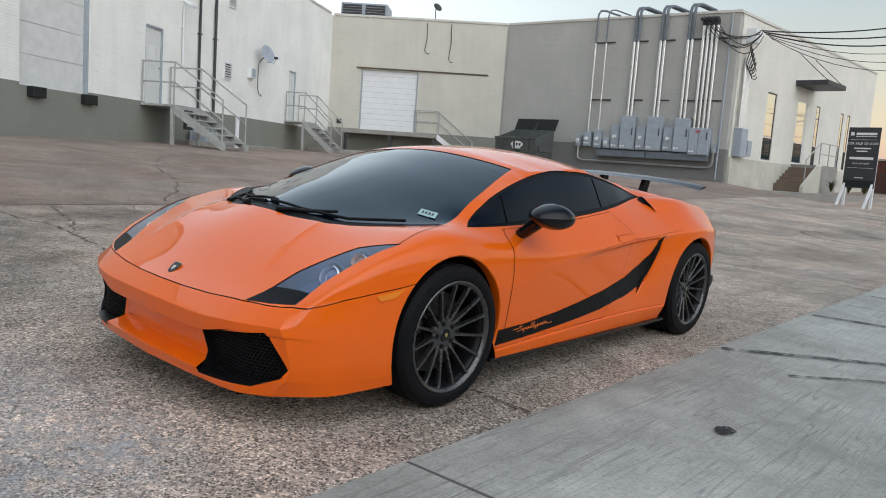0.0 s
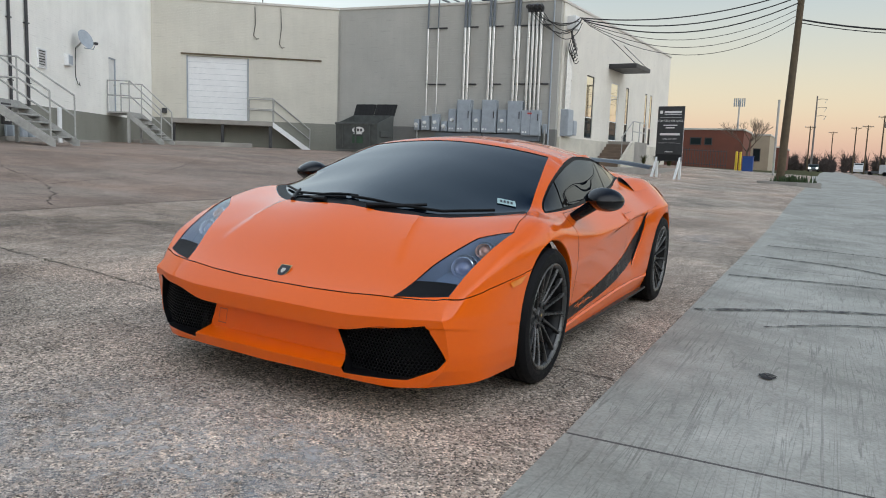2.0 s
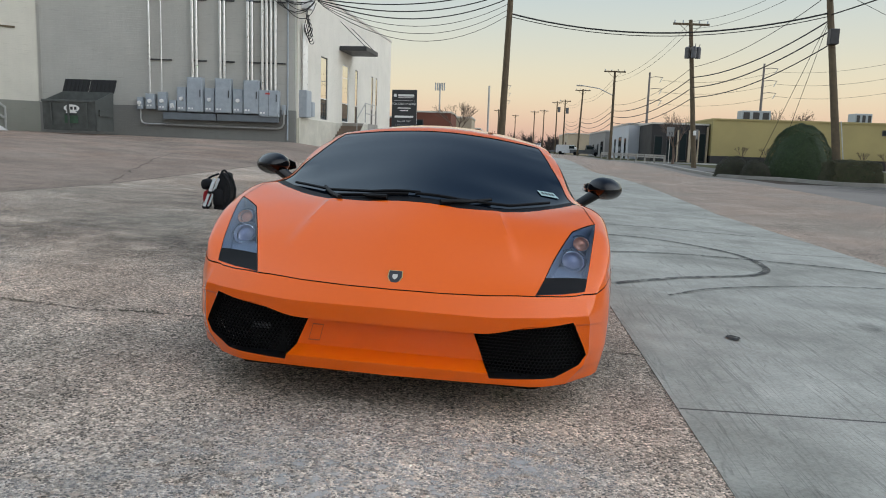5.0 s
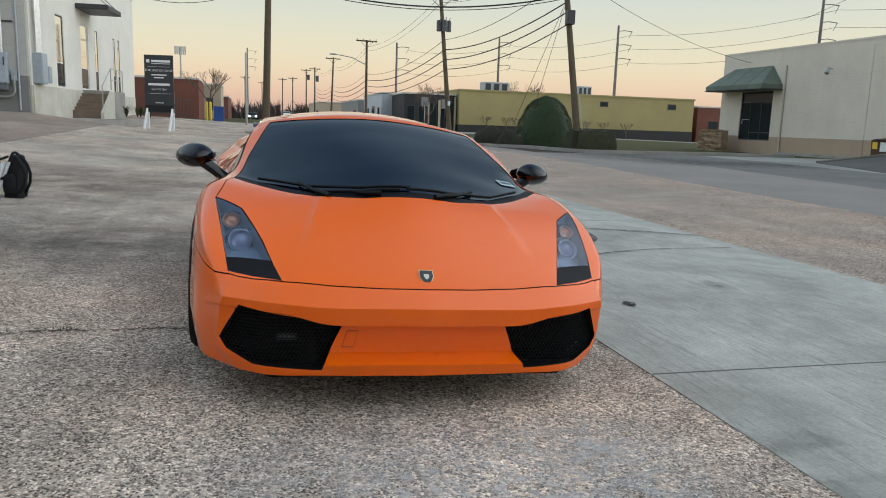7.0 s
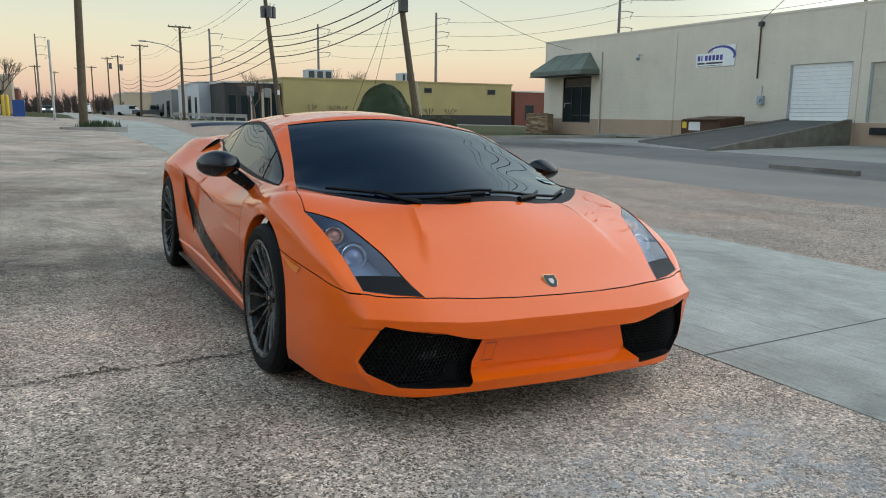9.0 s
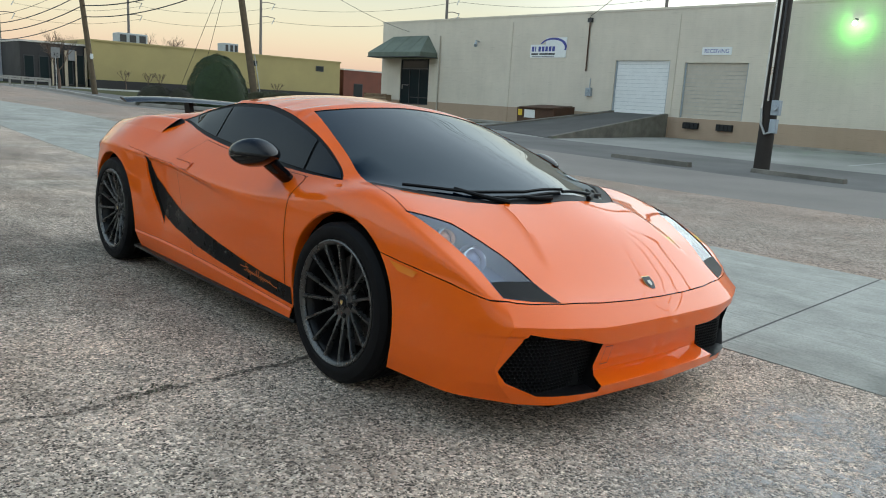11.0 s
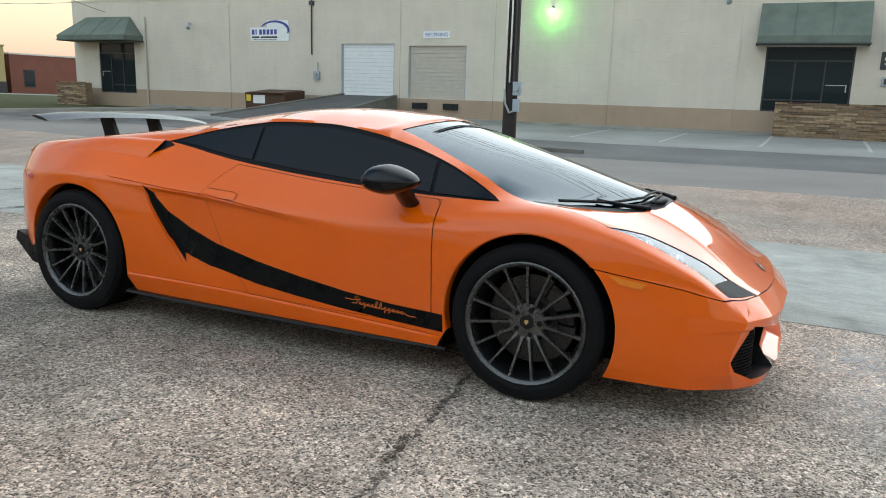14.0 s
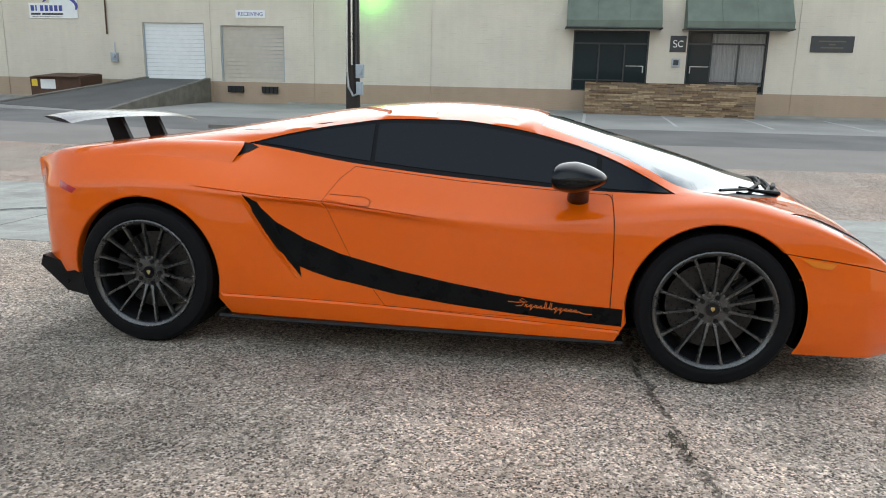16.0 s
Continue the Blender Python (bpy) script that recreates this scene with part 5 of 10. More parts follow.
def rear_wing():
    bm = bmesh.new()
    prev = None
    for x in np.linspace(-.665, .665, 31):
        u = abs(x) / .665
        z = 1.052 - .034 * u ** 3
        y0 = 3.02 + .05 * u ** 2
        y1 = 3.235 - .02 * u ** 4
        prof = []
        for t in np.linspace(0, 1, 7):
            prof.append((y0 + (y1 - y0) * t, z - .012 + .030 * t + .013 * math.sin(math.pi * t) ** .7))
        for t in np.linspace(1, 0, 7):
            prof.append((y0 + (y1 - y0) * t, z - .012 + .028 * t - .006 * math.sin(math.pi * t)))
        cur = [bm.verts.new((float(x), a, b)) for a, b in prof]
        if prev:
            for k in range(14):
                bm.faces.new((prev[k], prev[(k + 1) % 14], cur[(k + 1) % 14], cur[k]))
        else:
            first = cur
        prev = cur
    bm.faces.new(first)
    bm.faces.new(prev)
    bmesh.ops.recalc_face_normals(bm, faces=bm.faces)
    w = part("rear_wing", bm, M_carbon, CAR, "grey carbon rear wing on two black legs", smooth=True)
    for x in (-.19, .19):
        bm = bmesh.new()
        prism(bm, [(3.02, .88), (3.13, .88), (3.19, 1.05), (3.10, 1.05)], 0, x - .016, x + .016)
        part("wing_leg", bm, M_trim, w)


rear_wing()


def haunch_scoop():
    def lift(y, v):
        f = min(max((3.02 - y) / .78, 0), 1)
        f = f * f * (3 - 2 * f)
        u = (v - 4.62) / 0.63
        return .022 * f * max(0.0, math.sin(math.pi * min(max(u, 0), 1))) ** .62
    def shell(y, v, out=0.0):
        return body_point(y, v) + Vector((.75, 0, .66)) * (lift(y, v) + out)
    def front(v):
        return 2.165 + .25 * (v - 4.95) ** 2
    vs = np.linspace(4.62, 5.25, 18)
    for sd in (1, -1):
        outline = [(front(v), float(v)) for v in vs] + [(float(y), 5.25) for y in np.arange(2.22, 3.02, .04)] + [(3.02, float(v)) for v in vs[::-1]] + [(float(y), 4.62) for y in np.arange(2.98, 2.21, -.04)]
        part("haunch", to_bm(patch(f_uv(outline), out=-.0018, gy=.03, gv=.12, surf=shell), (sd,)), M_paint, CAR, "orange shoulder over the rear scoop", smooth=True, angle=50)
        mouth = [(2.10, 5.04), (2.14, 4.88), (2.195, 4.72), (2.225, 4.86), (2.225, 5.18), (2.15, 5.18)]
        part("scoop_mouth", to_bm(patch(f_uv(dense(mouth, .04)), out=.0025, gy=.02, gv=.1), (sd,)), M_trim, CAR, "dark floor of the shoulder scoop", smooth=True)
        bm = bmesh.new()
        top = [shell(front(v), v, -.004) for v in vs]
        low = [body_point(front(v) + .06, v, -.006) for v in vs]
        a = [bm.verts.new((sd * p.x, p.y + .004, p.z)) for p in top]
        b = [bm.verts.new((sd * p.x, p.y, p.z)) for p in low]
        for i in range(len(a) - 1):
            bm.faces.new((a[i], a[i + 1], b[i + 1], b[i]))
        part("haunch_scoop", bm, M_dark, CAR, "black air scoop on the rear shoulder")


haunch_scoop()


def screen_details():
    # black cowl at the foot of the windscreen, wipers, the date sticker and the inside mirror
    strip = [(x * .997, y + .004) for x, y in WS_BASE] + [(x * .965, y + .055) for x, y in WS_BASE[::-1]]
    half = [(y, v_of_x(y, x, 4.8)) for x, y in dense(strip, .03, True)]
    part("cowl", to_bm(patch(f_uv(half), out=-.0012, gy=.03, gv=.15)), M_trim, CAR, "black cowl below the windscreen", smooth=True)
    def on(x, y, h):
        p = body_point(y, v_of_x(y, abs(x), 4.8), h)
        return Vector((math.copysign(p.x, x) if x else 0, p.y, p.z))
    for blade, arm in ((((.62, -.055), (.43, -.235), (.20, -.325), (.0, -.345)), ((.12, -.40), (.24, -.33), (.34, -.22))),
                       (((.02, -.325), (-.20, -.305), (-.42, -.205), (-.64, -.03)), ((-.34, -.36), (-.40, -.27), (-.46, -.15))),
                       (((-.03, -.355), (-.22, -.345), (-.36, -.30)), ((-.12, -.39), (-.20, -.37), (-.24, -.34)))):
        bm = bmesh.new()
        tube(bm, [on(x, y, .009) for x, y in dense(list(blade), .05, False)], .007, 6)
        w = part("wiper", bm, M_trim, CAR, "black windscreen wiper", smooth=True)
        bm = bmesh.new()
        pts = [on(x, y, .010) for x, y in dense(list(arm), .05, False)]
        tube(bm, pts, .010, 8, [.012 - .005 * i / (len(pts) - 1) for i in range(len(pts))])
        part("wiper_arm", bm, M_trim, w, smooth=True)
    q = [(.585, .052), (.675, .078), (.648, .128), (.563, .102)]
    bm = bmesh.new()
    c = [on(x, y, .002) for x, y in q]
    bm.faces.new([bm.verts.new(v) for v in c])
    bmesh.ops.recalc_face_normals(bm, faces=bm.faces)
    st = part("date_sticker", bm, M_sticker, WINDSCREEN, "small pale sticker with dark figures")
    bm = bmesh.new()
    for k in range(4):
        a = .16 + k * .19
        def uv(s, t):
            return c[0].lerp(c[1], s).lerp(c[3].lerp(c[2], s), t) + Vector((0, -.0012, .0016))
        bm.faces.new([bm.verts.new(uv(s, t)) for s, t in ((a, .3), (a + .11, .3), (a + .11, .72), (a, .72))])
    bmesh.ops.recalc_face_normals(bm, faces=bm.faces)
    part("sticker_marks", bm, M_ink, WINDSCREEN)


screen_details()

# ---------------------------------------------------------------- warehouse fittings
M_galv = worn("galvanised_steel", (0.42, 0.42, 0.41), 0.42, metal=0.7, scale=6, amount=0.25, bump=0.05)
M_greypaint = worn("grey_enamel", (0.36, 0.40, 0.44), 0.45, scale=5, amount=0.18, bump=0.04)
M_railpaint = worn("pale_grey_rail_paint", (0.40, 0.40, 0.38), 0.5, scale=8, amount=0.3, bump=0.05)
M_darksteel = worn("dark_steel", (0.045, 0.045, 0.048), 0.5, scale=6, amount=0.3, bump=0.05)
M_doorwhite = worn("white_door_paint", (0.76, 0.77, 0.77), 0.5, scale=4, amount=0.08, bump=0.03)
M_doorgrey = worn("grey_door_paint", (0.70, 0.70, 0.67), 0.5, scale=4, amount=0.15, bump=0.03)
M_blackrub = worn("black_rubber", (0.018, 0.018, 0.018), 0.8, scale=10, amount=0.3, bump=0.2)
M_paper = worn("white_paper", (0.75, 0.75, 0.73), 0.7, scale=10, amount=0.05, bump=0.0)
M_dumpster = worn("dark_green_steel", (0.085, 0.092, 0.088), 0.55, scale=4, amount=0.4, bump=0.1)
M_hedgepaint = worn("faded_green_paint", (0.05, 0.10, 0.06), 0.6, scale=6, amount=0.3, bump=0.0)
M_winglass = mat("window_glass", (0.018, 0.026, 0.028), 0.03, spec=0.12)
# bright metal base stands in for the sky's glare in upper panes
M_litglass = mat("sky_glare_glass", (0.85, 0.84, 0.78), 0.03, metal=1.0)
M_wood = worn("weathered_pole_wood", (0.115, 0.085, 0.052), 0.85, scale=5, amount=0.4, bump=0.4, fine=40)
M_cable = mat("black_cable", (0.012, 0.012, 0.012), 0.6)
M_whitetext = mat("white_lettering", (0.78, 0.78, 0.76), 0.6)
M_bright = worn("bright_conduit_steel", (0.66, 0.655, 0.645), 0.34, metal=1.0, scale=5, amount=0.2, bump=0.02)
M_trough = worn("blue_grey_trough_paint", (0.15, 0.17, 0.19), 0.5, scale=4, amount=0.2, bump=0.03)
M_plinth = worn("weathered_cream_plinth", (0.58, 0.55, 0.47), 0.8, scale=1.2, amount=0.3, bump=0.15, fine=60)
M_red = worn("red_label", (0.5, 0.06, 0.05), 0.5, scale=10, amount=0.1, bump=0.0)


def on_wall(m, s, out, z):
    """World place of a spot on a wall: s along it, out of its face, at height z."""
    return m @ Vector((s, -out, z))


def parapet(name, m, s0, s1, z, material, depth=0.34):
    bm = bmesh.new()
    box(bm, s0, s1, -0.04, depth, z, z + 0.10, 0.012)
    solid(name, bm, material, "pale metal coping along the parapet", "coping", m, kind="structure")


M_coping = worn("pale_coping", (0.60, 0.57, 0.52), 0.5, scale=3, amount=0.15, bump=0.02)
parapet("trim_coping_white", F_W, 0, LEN_W - 0.31, 7.0, M_coping)
parapet("trim_coping_tan", F_T, 0.05, 7.55, 7.0, M_coping)
parapet("trim_coping_brick", F_B, 0.02, 9.6, 7.0, M_coping)
parapet("trim_coping_side", F_S, 0.32, 16.35, 7.0, M_coping)


def rollup_door(m, s0, s1, z0, z1, material, label, slats=14, depth=0.16):
    d = thing("rollup_door", label, "door", m)
    bm = bmesh.new()
    h = (z1 - z0) / slats
    prism(bm, [(-depth + 0.026, h - 0.006), (-depth - 0.006, h - 0.03), (-depth - 0.006, 0.03), (-depth + 0.026, 0.004), (-depth + 0.05, 0.004), (-depth + 0.05, h - 0.006)], 0, s0 + 0.05, s1 - 0.05)
    bmesh.ops.transform(bm, matrix=Matrix.Diagonal((1, -1, 1, 1)), verts=bm.verts)
    bmesh.ops.recalc_face_normals(bm, faces=bm.faces)
    first = part("slat", bm, material, d, m=Matrix.Translation((0, 0, z0)))
    for k in range(1, slats):
        share(first, d, Matrix.Translation((0, 0, z0 + k * h)))
    for a, b in ((s0, s0 + 0.06), (s1 - 0.06, s1)):
        bm = bmesh.new()
        box(bm, a, b, 0.05, 0.25, z0, z1, 0.006)
        part("guide_rail", bm, M_greypaint, d)
    bm = bmesh.new()
    box(bm, s0, s1, 0.20, 0.28, z0, z1)
    part("backing", bm, M_greypaint, d)
    return d


rollup_door(F_W, OFF + 1.9, OFF + 4.07, 2.0, 5.9, M_doorgrey, "pale grey sectional dock door, closed", 6, 0.2)
rollup_door(F_T, 1.36, 3.86, 2.24, 4.80, M_doorwhite, "white ribbed roll-up dock door, closed", 11)


def steel_door(m, s0, s1, z0, z1, label, notice=False):
    d = thing("steel_door", label, "door", m)
    bm = bmesh.new()
    box(bm, s0 + 0.05, s1 - 0.05, 0.06, 0.11, z0, z1 - 0.05, 0.006)
    leaf = part("leaf", bm, M_doorgrey, d)
    bm = bmesh.new()
    for a, b, c, e in ((s0, s0 + 0.05, z0, z1), (s1 - 0.05, s1, z0, z1), (s0 + 0.05, s1 - 0.05, z1 - 0.05, z1)):
        box(bm, a, b, 0.02, 0.2, c, e, 0.004)
    part("door_frame", bm, M_greypaint, d)
    bm = bmesh.new()
    bmesh.ops.create_uvsphere(bm, u_segments=12, v_segments=8, radius=0.035, matrix=Matrix.Translation((s1 - 0.13, 0.0, z0 + 0.95)))
    rod(bm, (s1 - 0.13, 0.06, z0 + 0.95), (s1 - 0.13, 0.0, z0 + 0.95), 0.014)
    part("door_knob", bm, M_galv, leaf, smooth=True)
    if notice:
        bm = bmesh.new()
        box(bm, s0 + 0.22, s0 + 0.5, 0.050, 0.056, z0 + 1.15, z0 + 1.5)
        part("notice", bm, M_paper, leaf, "white paper notice")
    return d


steel_door(F_W, OFF + 6.19, OFF + 7.02, 2.03, 4.02, "grey steel door with a white paper notice", True)
steel_door(F_W, OFF + 15.5, OFF + 16.2, 2.2, 4.08, "plain grey steel door above a landing")


def dock_bumper(m, s, z, w=0.42, h=0.22):
    d = thing("dock_bumper", "black rubber dock bumper bolted to the wall", "dock bumper", m, group="dock bumpers")
    for k in range(4):
        bm = bmesh.new()
        box(bm, s + k * w / 4, s + (k + 1) * w / 4 - 0.008, -0.14, 0, z, z + h, 0.012)
        part("rubber_pad", bm, M_blackrub, d)


dock_bumper(F_W, OFF + 2.1, 1.78)
dock_bumper(F_W, OFF + 3.75, 1.78)


def landing_stairs(m, s0, s1, top, out, steps, ground, label, run=0.25):
    """A steel landing at a door with stairs that go straight out, with rails on both sides."""
    st = thing("steel_stairs", label, "stairs", m)
    bm = bmesh.new()
    box(bm, s0, s1, -out, -0.02, top - 0.06, top, 0.008)
    box(bm, s0, s1, -out, -out + 0.05, top - 0.16, top - 0.06)
    part("landing", bm, M_railpaint, st)
    for s in (s0 + 0.04, s1 - 0.04):
        bm = bmesh.new()
        box(bm, s - 0.04, s + 0.04, -out + 0.01, -out + 0.09, ground - 0.2, top - 0.06)
        part("leg", bm, M_railpaint, st)
    rise = (top - ground) / (steps + 1)
    for s in (s0 + 0.03, s1 - 0.03):
        bm = bmesh.new()
        b = Vector((s, -out - (steps + 0.5) * run, ground))
        prism(bm, [(-out, top), (-out, top - 0.24), (b.y, ground - 0.10), (b.y - 0.05, ground - 0.10), (b.y - 0.05, ground + 0.08)], 0, s - 0.02, s + 0.02)
        part("stringer", bm, M_railpaint, st)
    for k in range(steps):
        bm = bmesh.new()
        y, z = -out - (k + 1) * run, top - (k + 1) * rise
        box(bm, s0 + 0.05, s1 - 0.05, y - 0.02, y + run - 0.02, z - 0.035, z, 0.004)
        part("tread", bm, M_railpaint, st)
    foot_y, foot_z = -out - (steps + 0.3) * run, ground + 0.12
    for s in (s0 + 0.03, s1 - 0.03):
        for dz in (0.55, 1.05):
            bm = bmesh.new()
            pts = [(s, -0.04, top + dz), (s, -out, top + dz), (s, foot_y, foot_z + dz)]
            tube(bm, pts, 0.022, 8)
            part("rail", bm, M_railpaint, st, smooth=True)
        for y, z in ((-0.05, top), (-out + 0.02, top), (foot_y, foot_z - 0.25)):
            bm = bmesh.new()
            rod(bm, (s, y, z - 0.05), (s, y, (top if y > -out - 0.1 else foot_z) + 1.05), 0.022, seg=8)
            part("post", bm, M_railpaint, st, smooth=True)


landing_stairs(F_W, OFF + 6.0, OFF + 7.35, 2.02, 0.95, 5, 1.02, "grey painted steel stairs with pipe rails at a door")
landing_stairs(F_W, OFF + 15.2, OFF + 16.5, 2.2, 0.80, 5, 1.12, "small grey steel stairs with rails at a landing", 0.2)


def wall_bits():
    # black box with a white label beneath the landing
    b = thing("panel_sign", "black panel with white label below the landing", "sign", F_W)
    bm = bmesh.new()
    box(bm, OFF + 6.5, OFF + 6.9, -0.99, -0.93, 1.42, 1.92, 0.01)
    pn = part("panel", bm, M_darksteel, b)
    bm = bmesh.new()
    box(bm, OFF + 6.58, OFF + 6.82, -0.996, -0.992, 1.50, 1.66)
    box(bm, OFF + 6.60, OFF + 6.80, -0.996, -0.992, 1.80, 1.84)
    part("label_bars", bm, M_whitetext, pn)
    # downpipes
    for s, r, mt, lab in ((OFF + 8.78, 0.036, M_darksteel, "black downpipe on the white wall"), (OFF + 9.68, 0.042, M_darksteel, "dark thick downpipe on the white wall"), (OFF + 7.9, 0.03, M_doorwhite, "white conduit under a wall camera")):
        p = thing("downpipe", lab, "pipe", F_W, group="pipes on the white wall")
        bm = bmesh.new()
        hi = 6.9 if r > 0.035 else 4.8
        tube(bm, [(s, -r - 0.02, hi), (s, -r - 0.02, 2.0 if r > 0.035 else 3.2)], r, 10)
        part("pipe", bm, mt, p, smooth=True)
        for z in (2.6, 4.2, 5.8):
            if z < hi:
                bm = bmesh.new()
                box(bm, s - r - 0.03, s + r + 0.03, -r * 2 - 0.03, 0, z, z + 0.03)
                part("strap", bm, mt, p)
    c = thing("wall_camera", "small white security camera on a bracket", "camera", F_W)
    bm = bmesh.new()
    rod(bm, (OFF + 7.93, 0, 4.95), (OFF + 7.93, -0.16, 4.95), 0.02)
    part("bracket", bm, M_doorwhite, c)
    for ds in (-0.12, 0.1):
        bm = bmesh.new()
        rod(bm, (OFF + 7.93 + ds, -0.12, 4.92), (OFF + 7.93 + ds, -0.34, 4.80), 0.055)
        part("camera_body", bm, M_doorwhite, c, smooth=True)
    for s, z, w, h in ((OFF + 10.33, 3.12, 0.5, 0.54), (OFF + 10.5, 5.35, 0.5, 0.5)):
        v = thing("wall_vent", "white louvred vent with dark slots", "vent", F_W, group="wall vents")
        bm = bmesh.new()
        for a, b2, z0, z1 in ((s, s + 0.04, z, z + h), (s + w - 0.04, s + w, z, z + h), (s + .04, s + w - .04, z, z + 0.04), (s + .04, s + w - .04, z + h - 0.04, z + h)):
            box(bm, a, b2, -0.05, 0, z0, z1)
        part("frame", bm, M_doorwhite, v)
        bm = bmesh.new()
        box(bm, s + 0.04, s + w - 0.04, -0.012, -0.006, z + 0.04, z + h - 0.04)
        part("backing", bm, M_darksteel, v)
        n = 6
        bm = bmesh.new()
        box(bm, s + 0.04, s + w - 0.04, -0.045, -0.038, 0, 0.045)
        bmesh.ops.rotate(bm, cent=(0, -0.04, 0.02), matrix=Matrix.Rotation(radians(30), 3, 'X'), verts=bm.verts)
        first = part("slat", bm, M_doorwhite, v, m=Matrix.Translation((0, 0, z + 0.05)))
        for k in range(1, n):
            share(first, v, Matrix.Translation((0, 0, z + 0.05 + k * (h - 0.1) / n)))
    b = thing("meter_box", "small white box on the white wall", "electrical box", F_W)
    bm = bmesh.new()
    box(bm, OFF + 12.0, OFF + 12.35, -0.14, 0, 3.38, 3.72, 0.012)
    part("body", bm, M_doorwhite, b)
    bm = bmesh.new()
    box(bm, OFF + 12.04, OFF + 12.31, -0.155, -0.14, 3.42, 3.68, 0.006)
    part("cover", bm, M_greypaint, b)
    # satellite dish
    d = thing("satellite_dish", "grey satellite dish with a feed arm", "satellite dish", F_W @ Matrix.Translation((OFF + 12.7, -0.35, 4.25)) @ pose(0, 0, 0, 0, 0, -20))
    bm = bmesh.new()
    lathe(bm, [(0.001, 0.0), (0.10, 0.006), (0.20, 0.022), (0.29, 0.05), (0.30, 0.05), (0.29, 0.042), (0.20, 0.012), (0.001, -0.012)], 28, 'Z')
    bmesh.ops.transform(bm, matrix=pose(0, 0, 0, 70, 0, 0), verts=bm.verts)
    bmesh.ops.recalc_face_normals(bm, faces=bm.faces)
    part("dish", bm, M_greypaint, d, smooth=True)
    bm = bmesh.new()
    tube(bm, [(0, 0.02, -0.25), (0, -0.32, -0.30), (0, -0.42, -0.14)], 0.015)
    part("feed_arm", bm, M_greypaint, d)
    bm = bmesh.new()
    box(bm, -0.05, 0.05, -0.47, -0.37, -0.17, -0.09, 0.01)
    part("feed_head", bm, M_darksteel, d)
    bm = bmesh.new()
    rod(bm, (0, 0.02, 0), (0, 0.33, -0.25), 0.025)
    part("wall_mount", bm, M_galv, d)
    c = thing("loose_cable", "thin dark cable looping down the wall", "cable", F_W)
    bm = bmesh.new()
    tube(bm, [(OFF + 12.75, -0.05, 4.0), (OFF + 12.72, -0.04, 3.5), (OFF + 12.74, -0.04, 3.1), (OFF + 12.85, -0.05, 2.9), (OFF + 13.0, -0.06, 2.86), (OFF + 12.95, -0.05, 2.95)], 0.012, 6)
    part("cord", bm, M_cable, c)
    # gas pipes and meter beside the stairs
    gm = thing("gas_meter", "grey gas meter with pipes beside stairs", "gas meter", F_W)
    for k in range(3):
        bm = bmesh.new()
        tube(bm, [(OFF + 8.2 + k * 0.5, -0.18, 0.9), (OFF + 8.2 + k * 0.5, -0.18, 1.55), (OFF + 8.45 + k * 0.5, -0.18, 1.6), (OFF + 8.45 + k * 0.5, -0.18, 1.25)], 0.028, 8)
        part("pipe", bm, M_greypaint, gm, smooth=True)
        bm = bmesh.new()
        box(bm, OFF + 8.30 + k * 0.5, OFF + 8.55 + k * 0.5, -0.32, -0.08, 1.15, 1.45, 0.03)
        part("meter", bm, M_greypaint, gm)
    bl = thing("bollard", "white painted pipe bollard beside the stairs", "bollard", F_W @ Matrix.Translation((OFF + 9.6, -0.9, 0)))
    bm = bmesh.new()
    rod(bm, (0, 0, 0.7), (0, 0, 1.95), 0.06, seg=14)
    bmesh.ops.create_uvsphere(bm, u_segments=14, v_segments=8, radius=0.06, matrix=Matrix.Translation((0, 0, 1.95)))
    part("post", bm, M_doorwhite, bl, smooth=True)
    kb = thing("kerb_stone", "low concrete kerb at the foot of the wall", "kerb", F_W)
    bm = bmesh.new()
    box(bm, OFF + 7.6, OFF + 13.5, -0.5, -0.02, 0.7, 1.16, 0.03)
    part("kerb", bm, M_concrete, kb)


wall_bits()


